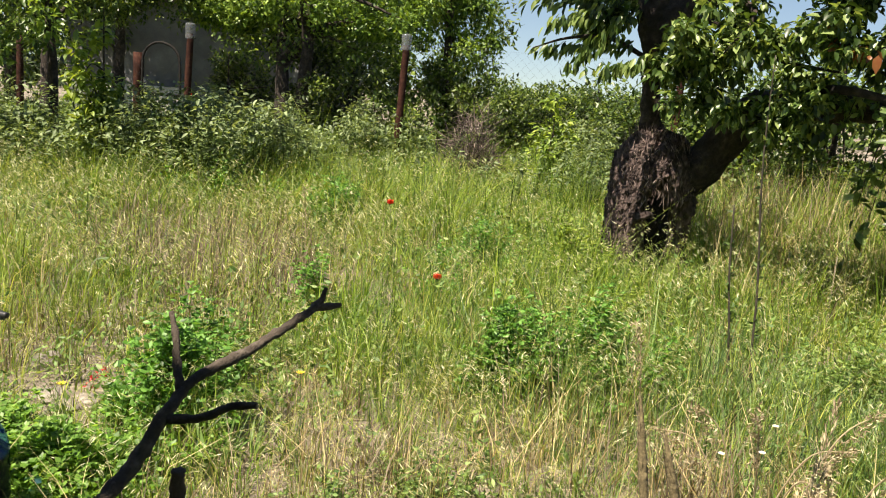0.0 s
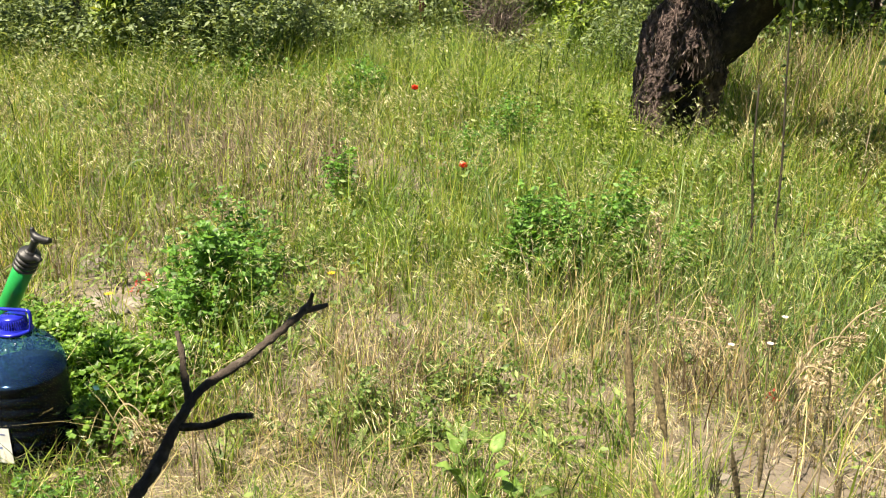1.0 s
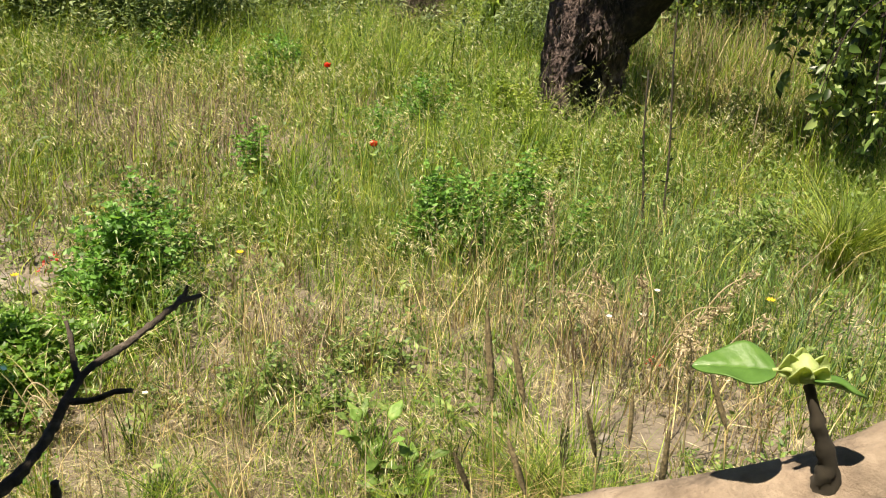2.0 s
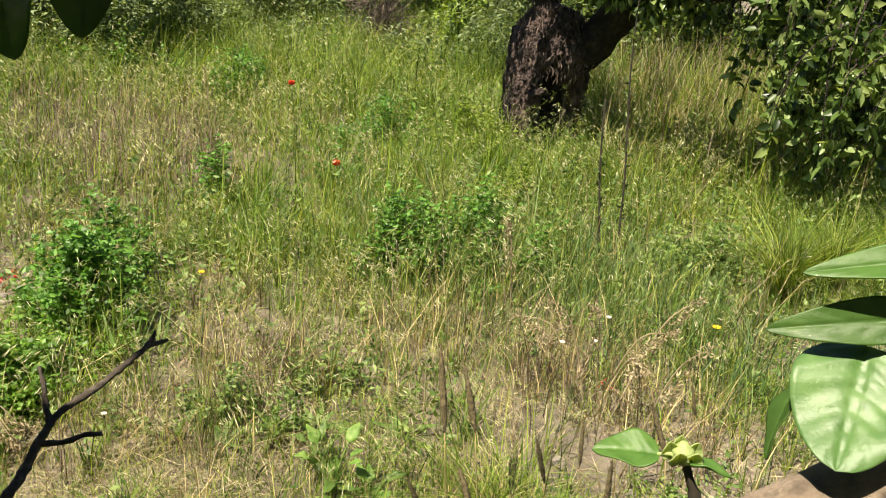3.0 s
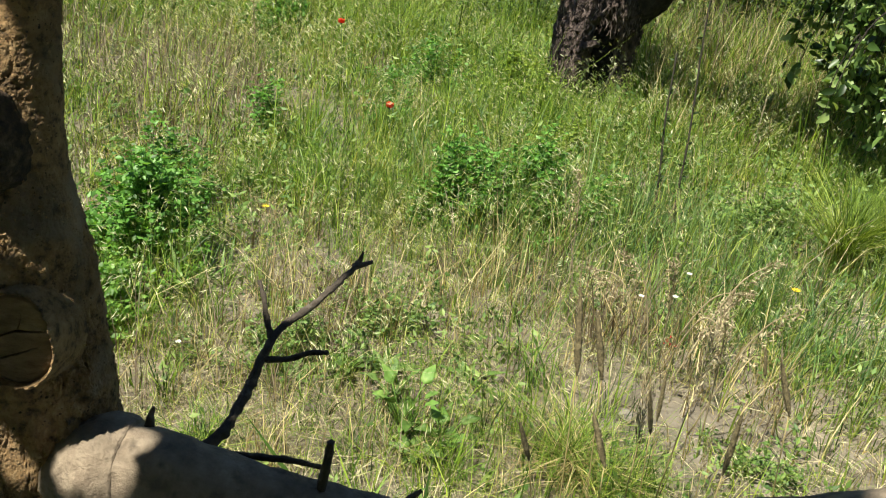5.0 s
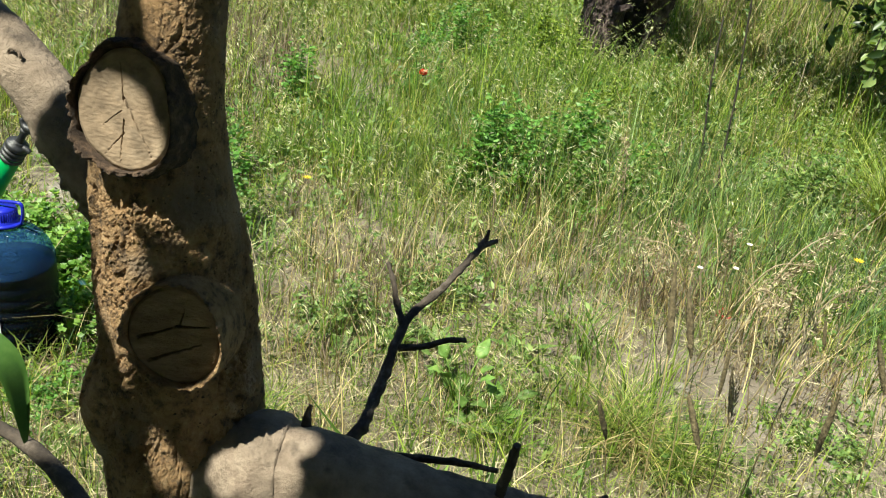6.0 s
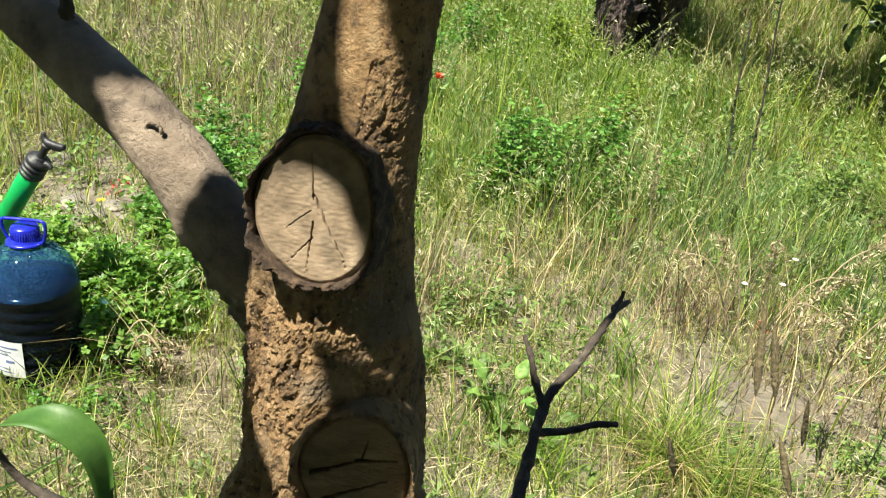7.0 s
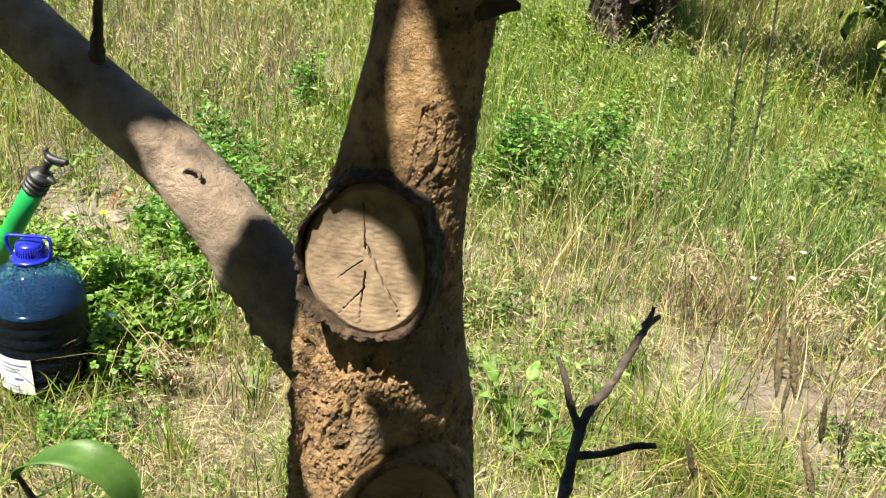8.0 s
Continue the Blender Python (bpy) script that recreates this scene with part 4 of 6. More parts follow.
big_leaf((0.296, 0.277, 1.079), (-0.96, 0.0, -0.14), 0.075, 0.018, -40, 0.10)
big_leaf((0.231, 0.281, 1.014), (-0.42, -0.30, -0.80), 0.032, 0.016, 40, 0.15)
# leaves that hang from the crown
big_leaf((-0.192, 0.455, 1.168), (0.08, 0.05, -1), 0.085, 0.062, 5, 0.05)
big_leaf((-0.137, 0.462, 1.171), (-0.10, 0.0, -1), 0.072, 0.050, -8, 0.05)
part("side_shoot", tube([(-0.25, 0.362, 1.40), (-0.21, 0.42, 1.30), (-0.18, 0.455, 1.20), (-0.15, 0.46, 1.165)], [0.006, 0.004, 0.003, 0.002], 10, 6, 0.1, 150), TWIG, fruit_tree)
# curled leaves on a low shoot
part("side_shoot", tube([(-0.34, 0.40, 0.60), (-0.45, 0.47, 0.66), (-0.535, 0.49, 0.690), (-0.549, 0.481, 0.735)], [0.008, 0.0065, 0.0030, 0.0014], 10, 6, 0.1, 150), TWIG, fruit_tree)
def leaf_strip(path, across, width, material=NEARLEAF):
    """A curled leaf: a ribbon along a bent midrib, with thickness."""
    c, _ = smooth_path(path, [1] * len(path), 6)
    n = len(c)
    w = Vector(across).normalized()
    top = []
    for k in range(n):
        u = k / (n - 1)
        half = width * 0.5 * max(0.04, math.sin(math.pi * min(1, u ** 0.8)) ** 0.7)
        for v in (-1, -0.5, 0, 0.5, 1):
            p = Vector(c[k]) + w * (half * v) + Vector((0, 0, 0.22 * abs(v) * half + 0.05 * half * math.sin(u * 14 + v)))
            top.append(tuple(p))
    top = np.array(top)
    low = top - np.array([0, 0, 0.0006])
    m = len(top)
    q = []
    for k in range(n - 1):
        for j2 in range(4):
            a = k * 5 + j2
            q += [(a, a + 5, a + 6, a + 1), (m + a, m + a + 1, m + a + 6, m + a + 5)]
        for a in (k * 5, k * 5 + 4):
            q.append((a, m + a, m + a + 5, a + 5))
    part("leaf", (np.vstack([top, low]), [np.array(q)]), material, fruit_tree, "curled green leaf")

leaf_strip([(-0.550, 0.480, 0.730), (-0.537, 0.480, 0.746), (-0.513, 0.480, 0.756), (-0.493, 0.480, 0.750), (-0.478, 0.480, 0.732), (-0.473, 0.478, 0.702), (-0.472, 0.476, 0.668)], (0.42, 0.88, 0.10), 0.025)

# chosen sun spots on trunk and limbs, spared by the unseen leaves: x, y, z and half width
SUNSPOTS = [
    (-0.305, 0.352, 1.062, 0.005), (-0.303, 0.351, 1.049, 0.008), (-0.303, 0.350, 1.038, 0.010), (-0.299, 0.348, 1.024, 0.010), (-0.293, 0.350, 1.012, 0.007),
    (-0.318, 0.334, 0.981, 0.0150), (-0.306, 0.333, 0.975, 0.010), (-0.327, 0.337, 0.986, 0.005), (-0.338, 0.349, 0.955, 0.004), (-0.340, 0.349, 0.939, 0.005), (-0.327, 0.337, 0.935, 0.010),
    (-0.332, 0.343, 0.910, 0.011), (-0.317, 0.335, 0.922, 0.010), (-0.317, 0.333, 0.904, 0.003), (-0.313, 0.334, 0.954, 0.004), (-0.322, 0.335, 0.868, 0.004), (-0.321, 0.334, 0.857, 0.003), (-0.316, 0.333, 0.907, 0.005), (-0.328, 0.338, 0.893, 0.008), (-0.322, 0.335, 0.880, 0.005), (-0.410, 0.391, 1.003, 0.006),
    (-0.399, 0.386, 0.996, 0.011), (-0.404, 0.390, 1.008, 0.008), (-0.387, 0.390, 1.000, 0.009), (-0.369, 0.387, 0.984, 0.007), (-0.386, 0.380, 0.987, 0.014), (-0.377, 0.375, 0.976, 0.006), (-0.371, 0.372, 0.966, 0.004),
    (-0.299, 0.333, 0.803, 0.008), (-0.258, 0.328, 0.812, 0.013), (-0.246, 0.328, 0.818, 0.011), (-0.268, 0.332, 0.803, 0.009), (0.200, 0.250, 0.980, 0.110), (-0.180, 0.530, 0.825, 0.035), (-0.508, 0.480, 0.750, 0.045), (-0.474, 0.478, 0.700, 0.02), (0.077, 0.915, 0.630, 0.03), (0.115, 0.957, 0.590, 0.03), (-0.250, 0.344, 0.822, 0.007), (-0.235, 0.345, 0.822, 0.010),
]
def shade_leaves(centre, length, tilt):
    """Folded pointed leaves about the given centres, but for those that would shade a chosen sun spot."""
    n = len(centre)
    az = rng.uniform(0, 6.28, n)
    along = np.stack([np.cos(az), np.sin(az), rng.normal(-0.15, tilt, n)], 1)
    along /= np.linalg.norm(along, axis=1)[:, None]
    across = np.cross(along, np.array([0, 0, 1.0]) + tilt * 1.2 * unit(n))
    across /= np.linalg.norm(across, axis=1)[:, None]
    L = (length * rng.uniform(0.55, 1.2, n))[:, None]
    W = L * rng.uniform(0.42, 0.6, (n, 1))
    up = np.cross(across, along) * W * 0.10
    a = centre - along * L * 0.5
    rows = [a]
    for u, k in ((0.28, 0.46), (0.62, 0.42)):
        c = a + along * L * u
        rows += [c - across * W * k + up, c, c + across * W * k + up]
    rows.append(a + along * L)
    v = np.stack(rows, 1)
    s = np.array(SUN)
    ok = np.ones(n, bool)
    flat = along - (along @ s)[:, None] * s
    for gx, gy, gz, gr in SUNSPOTS:
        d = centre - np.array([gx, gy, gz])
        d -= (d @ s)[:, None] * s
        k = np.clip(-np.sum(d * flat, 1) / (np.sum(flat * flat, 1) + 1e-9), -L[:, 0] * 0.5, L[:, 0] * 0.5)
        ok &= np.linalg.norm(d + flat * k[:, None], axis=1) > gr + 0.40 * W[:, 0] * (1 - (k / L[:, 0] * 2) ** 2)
    v = v[ok]
    b = np.arange(len(v))[:, None] * 8
    return v.reshape(-1, 3), [b + np.array([[1, 4, 5, 2]]), b + np.array([[2, 5, 6, 3]]),
                              np.concatenate([b + np.array([q]) for q in ((0, 1, 2), (0, 2, 3), (4, 7, 5), (5, 7, 6))])]

def build_fruit_crown():
    r = random.Random(5)
    for (a, b) in (((-0.264, 0.358, 1.28), (-0.10, 0.24, 1.55)), ((-0.25, 0.36, 1.4), (-0.05, 0.52, 1.75)), ((-0.78, 0.52, 1.30), (-0.95, 0.45, 1.6)), ((-0.235, 0.37, 1.5), (-0.10, 0.6, 1.9)), ((0.6, 0.2, 1.2), (0.75, 0.25, 1.5)), ((-0.60, 0.47, 1.12), (-0.62, 0.36, 1.30))):
        part("branch", tube([a, tuple((Vector(a) + Vector(b)) * 0.5 + Vector((0.02, 0.03, 0.02))), b], [0.008, 0.006, 0.003], 10, 5, 0.1, 100), SMOOTHBARK, fruit_tree)
    # unseen leaves placed up the sun line to shade the trunk and the limbs
    lines = (((-0.305, 0.36, 0.72), (-0.312, 0.36, 0.95), 0.045, 700), ((-0.312, 0.36, 0.95), (-0.295, 0.37, 1.10), 0.035, 420), ((-0.345, 0.375, 0.94), (-0.52, 0.45, 1.07), 0.018, 420), ((-0.29, 0.35, 0.79), (0.02, 0.32, 0.84), 0.03, 520))
    c = []
    for a, b, w, n in lines:
        u = rng.uniform(0, 1, (n, 1))
        c.append(np.array(a) * (1 - u) + np.array(b) * u + rng.normal(0, w * 0.75, (n, 3)) + np.array(SUN) * rng.uniform(0.45, 0.95, (n, 1)))
    u = rng.uniform(0, 1, (900, 1))
    fine = np.array((-0.30, 0.34, 0.80)) * (1 - u) + np.array((-0.275, 0.335, 0.94)) * u + rng.normal(0, 0.018, (900, 3)) + np.array(SUN) * rng.uniform(0.40, 0.7, (900, 1))
    # and over the ground behind, added to cut sky light on the trunk
    k = clump_centres((-0.25, -2.0, 2.0), (3.4, 2.1, 0.55), 260)
    m = rng.integers(0, 260, 15000)
    far = k[m] + rng.normal(0, 0.20, (15000, 3)) * np.array([1, 1, 0.7])
    k = clump_centres((-0.35, -0.15, 1.75), (1.1, 0.5, 0.28), 60)
    far = np.concatenate([far, k[rng.integers(0, 60, 4500)] + rng.normal(0, 0.12, (4500, 3))])
    far = far[(far[:, 1] < 1.02 - 0.407 * far[:, 2]) & (far[:, 2] > 1.42)]
    c = np.concatenate(c)
    part("crown", joined(shade_leaves(c, 0.080, 0.35), shade_leaves(np.concatenate([c, c]) + rng.normal(0, 0.02, (2 * len(c), 3)), 0.038, 0.35), shade_leaves(fine, 0.024, 0.35), shade_leaves(far, 0.12, 0.5)), FRUITLEAF, fruit_tree, "unseen leaves added for dappled shade", kind="stuff")
    for (a, b, n) in (((-0.25, 0.36, 1.4), (-0.05, 0.52, 1.75), 16), ((-0.78, 0.52, 1.30), (-0.95, 0.45, 1.6), 12), ((-0.235, 0.37, 1.5), (-0.10, 0.6, 1.9), 14), ((0.6, 0.2, 1.2), (0.75, 0.25, 1.5), 10)):
        for k in range(n):
            u = r.uniform(0.25, 1.05)
            p = Vector(a).lerp(Vector(b), u) + Vector((r.uniform(-0.05, 0.05), r.uniform(-0.05, 0.05), r.uniform(-0.03, 0.05)))
            big_leaf(tuple(p), (r.uniform(-1, 1), r.uniform(-1, 1), r.uniform(-0.7, 0.2)), r.uniform(0.05, 0.075), r.uniform(0.028, 0.042), r.uniform(-40, 40))

build_fruit_crown()

# ---- bottle and pump ----
def build_bottle():
    at = (-1.126, 1.475, float(ground_z(-1.126, 1.475)) + 0.004)
    t = thing("water_bottle", at, "large blue-tinted plastic bottle of dark liquid standing on grass", "bottle")
    prof = [(0.0, 0.0), (0.070, 0.0), (0.084, 0.006), (0.089, 0.02)]
    z = 0.02
    for k in range(7):
        prof += [(0.0895, z + 0.008), (0.0875, z + 0.014), (0.0865, z + 0.018), (0.0875, z + 0.022), (0.0895, z + 0.026)]
        z += 0.026
    prof += [(0.0895, 0.215), (0.088, 0.232), (0.083, 0.250), (0.074, 0.268), (0.060, 0.284), (0.044, 0.296), (0.031, 0.304), (0.025, 0.309), (0.024, 0.318)]
    cut = prof.index((0.0895, 0.215))
    part("body", lathe(prof[:cut + 1], at, 64), BLUEPET, t, "blue-tinted ribbed plastic")
    part("shoulder", lathe(prof[cut:], at, 64), MISTPET, t, "empty pale blue misted shoulder")
    n = 30
    u, a = rng.uniform(0.3, 7.9, n), rng.uniform(0, 6.28, n)
    pr = np.array(prof[cut:])
    i0 = u.astype(int)
    rz = pr[i0] * (1 - (u - i0))[:, None] + pr[i0 + 1] * (u - i0)[:, None]
    p = np.stack([at[0] + (rz[:, 0] + 0.0006) * np.cos(a), at[1] + (rz[:, 0] + 0.0006) * np.sin(a), at[2] + rz[:, 1] + 0.0004], 1)
    out = np.stack([np.cos(a), np.sin(a), np.full(n, 0.8)], 1)
    al = np.cross(out, unit(n))
    size = 0.0020 * rng.uniform(0.3, 1.2, n) ** 1.5
    part("condensation", diamonds(p, al, np.cross(al, out), size, size * 0.8, 0.0), LABEL, t, "tiny pale drops of condensation", kind="stuff")
    inner = [(0.0, 0.003)] + [(max(0, r - 0.0025), max(0.003, z2)) for r, z2 in prof[1:] if z2 < 0.216] + [(0.0868, 0.218), (0.05, 0.219), (0.0, 0.219)]
    part("liquid", lathe(inner, at, 64), LIQUID, t, "dark liquid")
    part("cap", lathe([(0.027, 0.306), (0.029, 0.308), (0.029, 0.313), (0.0255, 0.316), (0.0255, 0.336), (0.024, 0.340), (0.0, 0.341)], at, 48), BLUEPLASTIC, t, "bright blue screw cap")
    ribs = [tube([(at[0] + 0.0257 * math.cos(a), at[1] + 0.0257 * math.sin(a), at[2] + z) for z in (0.317, 0.335)], [0.0010, 0.0010], 6, 2) for a in np.linspace(0, 2 * math.pi, 36, endpoint=False)]
    part("cap_grip", joined(*ribs), BLUEPLASTIC, t, "ribbed side of the cap")
    part("neck_ring", lathe([(0.026, 0.304), (0.035, 0.305), (0.037, 0.308), (0.035, 0.311), (0.026, 0.312)], at, 48), BLUEPLASTIC, t)
    part("handle", tube([(at[0] - 0.036, at[1], at[2] + 0.308), (at[0] - 0.043, at[1] - 0.003, at[2] + 0.332), (at[0] - 0.041, at[1] - 0.004, at[2] + 0.350), (at[0] - 0.026, at[1] - 0.003, at[2] + 0.353), (at[0], at[1] - 0.002, at[2] + 0.354), (at[0] + 0.028, at[1] - 0.003, at[2] + 0.356), (at[0] + 0.043, at[1] - 0.004, at[2] + 0.353), (at[0] + 0.043, at[1] - 0.003, at[2] + 0.332), (at[0] + 0.036, at[1], at[2] + 0.308)],
                        [0.0034] * 9, 10, 6), BLUEPLASTIC, t, "blue carrying handle")
    a = np.linspace(-2.25, -1.35, 22)
    rows = [np.stack([at[0] + 0.0915 * np.cos(a), at[1] + 0.0915 * np.sin(a), np.full(22, at[2] + h)], 1) for h in np.linspace(0.045, 0.128, 6)]
    i, j = np.meshgrid(np.arange(21), np.arange(5))
    q = (j * 22 + i).ravel()
    lab = part("label", (np.concatenate(rows), [np.stack([q, q + 1, q + 23, q + 22], 1)]), LABEL, t, "white paper label with faded blue print")
    for lo, hi, z0, z1 in ((-2.15, -1.45, 0.112, 0.115), (-2.1, -1.6, 0.103, 0.105), (-2.1, -1.7, 0.095, 0.097), (-1.75, -1.55, 0.078, 0.084), (-2.15, -1.9, 0.080, 0.082), (-2.2, -1.7, 0.062, 0.064), (-2.2, -1.6, 0.054, 0.056)):
        b = np.linspace(lo, hi, 12)
        vv = np.concatenate([np.stack([at[0] + 0.0922 * np.cos(b), at[1] + 0.0922 * np.sin(b), np.full(12, at[2] + h)], 1) for h in (z0, z1)])
        k = np.arange(11)
        part("print", (vv, [np.stack([k, k + 1, k + 13, k + 12], 1)]), PRINT, lab)

build_bottle()

def build_pump():
    foot, top = Vector((-1.42, 1.63, 0.0)), Vector((-1.154, 1.575, 0.410))
    d = (top - foot).normalized()
    t = thing("hand_pump", (foot.x, foot.y, float(ground_z(foot.x, foot.y))), "green plastic hand pump with black handle leaning by the bottle", "hand pump")
    def seg(name, a, b, r, m, label="", n=28):
        pts = [tuple(top + d * (a + (b - a) * k / (len(r) - 1))) for k in range(len(r))]
        part(name, tube(pts, r, n, 2), m, t, label)
    L = (top - foot).length
    seg("barrel", -L + 0.02, 0.0, [0.021] * 4, GREENPLASTIC, "bright green plastic barrel")
    seg("foot_cap", -L, -L + 0.03, [0.02, 0.024, 0.024, 0.022], BLACKPLASTIC)
    for k in range(3):
        a = -0.014 + 0.0115 * k
        seg("collar_rib", a, a + 0.010, [0.0205, 0.0240, 0.0245, 0.0240, 0.0205], BLACKPLASTIC, "ribbed black collar")
    seg("collar", 0.018, 0.040, [0.0150, 0.0225, 0.0235, 0.0225, 0.0150, 0.0120], BLACKPLASTIC)
    seg("shaft", 0.034, 0.074, [0.0095, 0.0075, 0.0075, 0.0110], BLACKPLASTIC)
    s = Vector((0.92, -0.20, -0.22)).normalized()
    e = top + d * 0.027
    part("spout", tube([tuple(e + s * 0.016), tuple(e + s * 0.026 - d * 0.001), tuple(e + s * 0.033 - d * 0.004)], [0.0075, 0.0060, 0.0050], 14, 4), BLACKPLASTIC, t, "short black spout")
    c = top + d * 0.078
    part("handle", joined(tube([tuple(c - s * 0.020 + d * 0.018), tuple(c - s * 0.013 + d * 0.007), tuple(c), tuple(c + s * 0.016 + d * 0.002), tuple(c + s * 0.034 + d * 0.007)], [0.0042, 0.0062, 0.0088, 0.0070, 0.0060], 14, 4),
                          tube([tuple(c + s * 0.002), tuple(c + s * 0.016 - d * 0.005), tuple(c + s * 0.030 - d * 0.002)], [0.0070, 0.0055, 0.0042], 12, 4)), BLACKPLASTIC, t, "black forked grip")

build_pump()

# ---- flowers ----
def build_flower(name, head, petals, size, material, label, category, group, cup=0.5, stem_r=0.0014):
    gx, gy = head[0] + rng.uniform(-0.03, 0.03), head[1] + rng.uniform(-0.02, 0.04)
    base = (gx, gy, float(ground_z(gx, gy)))
    t = thing(name, base, label, category, group)
    mid = ((gx + head[0]) / 2 + 0.008, (gy + head[1]) / 2, (base[2] + head[2]) / 2)
    part("stem", tube([base, mid, head], [stem_r * 1.2, stem_r, stem_r * 0.8], 6, 4), GREYWEED, t)
    h = Vector(head)
    for k in range(petals):
        a = 2 * math.pi * k / petals + 0.3
        d = Vector((math.cos(a), math.sin(a), cup))
        part("petal", placed(leaf_blade(size, size * (1.15 if petals < 6 else 0.35), -0.25, 0.35, 0.25, 6, 5, 0.0004), aim(h, d)), material, t)
    part("flower_centre", lathe([(0.0, -0.002), (size * 0.16, 0.0), (size * 0.18, size * 0.15), (size * 0.08, size * 0.26), (0, size * 0.26)], head, 12), BLACKPLASTIC if material is POPPY else TUFT, t)

for head, s in (((-0.485, 3.32, 0.230), 0.030), ((-0.867, 4.146, 0.395), 0.030), ((-4.35, 9.3, 0.68), 0.055)):
    build_flower("poppy", head, 4, s, POPPY, "red field poppy on a thin stem in the meadow", "poppy", "red poppies in the meadow", 0.9)
for head in ((-0.668, 2.166, 0.202), (-1.182, 1.896, 0.20), (0.702, 1.816, 0.34)):
    build_flower("yellow_flower", head, 9, 0.013, YELLOW, "small yellow daisy-like wild flower", "wild flower", "yellow wild flowers", 0.15, 0.0009)
for head in ((0.435, 1.764, 0.363), (0.40, 1.70, 0.33), (-0.69, 1.56, 0.10), (0.33, 1.72, 0.31)):
    build_flower("white_flower", head, 5, 0.008, WHITEPETAL, "small white wild flower on a thin stem", "wild flower", "white wild flowers", 0.25, 0.0008)

# ---- bushy green plants ----
def build_alfalfa(at, rx, ry, height, stems, per, leaf, label, material=ALFALFA, name="leafy_weed", broad=0.62):
    base = (at[0], at[1], float(ground_z(*at)))
    t = thing(name, base, label, "plant", "leafy green weeds")
    st, lv = [], []
    leaf, per = leaf * 0.80, int(per * 2.2)
    for k in range(stems):
        a, q = rng.uniform(0, 6.28), rng.uniform(0, 1.0) ** 0.7 * rng.choice([0.8, 1.0, 1.5])
        reach = 1 + 0.35 * math.sin(3 * a + at[0] * 7) + 0.2 * math.sin(5 * a + at[1] * 5)
        ox, oy = rx * q * reach * math.cos(a), ry * q * reach * math.sin(a)
        h = height * (1.05 - 0.4 * min(1, q) ** 2) * rng.uniform(0.3, 1.3)
        p0 = np.array([at[0] + ox * 0.6, at[1] + oy * 0.6, base[2]])
        p1 = np.array([at[0] + ox, at[1] + oy, base[2] + h])
        pm = (p0 + p1) / 2 + rng.normal(0, 0.02, 3)
        st.append(tube([p0, pm, p1], [0.0016, 0.0013, 0.0008], 5, 3, cap=False))
        m = max(6, int(per * rng.uniform(0.5, 1.1)))
        u = rng.uniform(0.03, 1, m) ** 0.75
        c = (p0 * ((1 - u) ** 2)[:, None] + pm * (2 * u * (1 - u))[:, None] + p1 * (u ** 2)[:, None]) + rng.normal(0, leaf * 1.1, (m, 3))
        az = rng.uniform(0, 6.28, m)
        tilt = rng.normal(0.15, 0.55, m)
        ln = leaf * rng.uniform(0.55, 1.3, m)
        for sp in (-0.95, 0.0, 0.95):
            al = np.stack([np.cos(az + sp), np.sin(az + sp), tilt], 1)
            lv.append(diamonds(c, al, np.cross(al, np.array([0, 0, 1.0]) + 0.75 * unit(m)), ln, ln * broad, 0.10))
    part("stem_tangle", joined(*st), material, t, "thin green stems", kind="stuff")
    part("leaf_mass", joined(*lv), material, t, "many small three-part green leaves", kind="stuff")

build_alfalfa((-1.00, 2.12), 0.20, 0.15, 0.27, 74, 26, 0.025, "bushy bright green leafy weed in dry grass")
build_alfalfa((-1.10, 2.45), 0.11, 0.10, 0.27, 26, 24, 0.022, "upright bright green leafy weed")
build_alfalfa((-1.06, 1.72), 0.20, 0.15, 0.15, 190, 22, 0.021, "low spreading green clover-like weed behind the bottle", CLOVER, broad=0.75)
build_alfalfa((-1.40, 1.86), 0.20, 0.12, 0.12, 110, 20, 0.021, "low spreading green clover-like weed", CLOVER, broad=0.75)
build_alfalfa((-0.13, 2.75), 0.20, 0.17, 0.30, 46, 24, 0.024, "dark green bushy weed with upright stems")
build_alfalfa((0.13, 2.86), 0.25, 0.20, 0.30, 60, 24, 0.024, "dark green bushy weed with upright stems")
build_alfalfa((-0.98, 3.30), 0.10, 0.10, 0.26, 18, 20, 0.022, "upright green leafy weed among dry grass")
build_alfalfa((-0.52, 3.75), 0.10, 0.10, 0.26, 14, 20, 0.022, "upright green leafy weed among grass")
build_alfalfa((-0.98, 1.30), 0.12, 0.10, 0.07, 26, 12, 0.014, "tiny low green weed on soil")
build_alfalfa((-0.62, 1.02), 0.12, 0.12, 0.09, 30, 14, 0.016, "small low yellow-green weed", LIME)
build_alfalfa((0.62, 1.55), 0.14, 0.12, 0.08, 24, 12, 0.012, "small low green weed on bare soil", WEED)
build_alfalfa((-0.45, 1.72), 0.18, 0.14, 0.12, 34, 14, 0.015, "small grey-green weed in dry straw", WEED)
build_alfalfa((-0.28, 1.95), 0.20, 0.14, 0.12, 30, 14, 0.015, "small grey-green weed in dry straw", WEED)
build_alfalfa((1.05, 3.05), 0.28, 0.2, 0.20, 46, 20, 0.022, "green leafy weed under the boughs", WEED)
build_alfalfa((0.30, 3.6), 0.28, 0.2, 0.20, 40, 20, 0.020, "yellow-green leafy weed in grass", LIME)
build_alfalfa((0.02, 4.4), 0.25, 0.3, 0.28, 50, 22, 0.024, "yellow-green leafy weed beside the broken tree", LIME)
build_alfalfa((-0.45, 4.6), 0.3, 0.3, 0.24, 36, 22, 0.024, "green leafy weed among grass", ALFALFA)
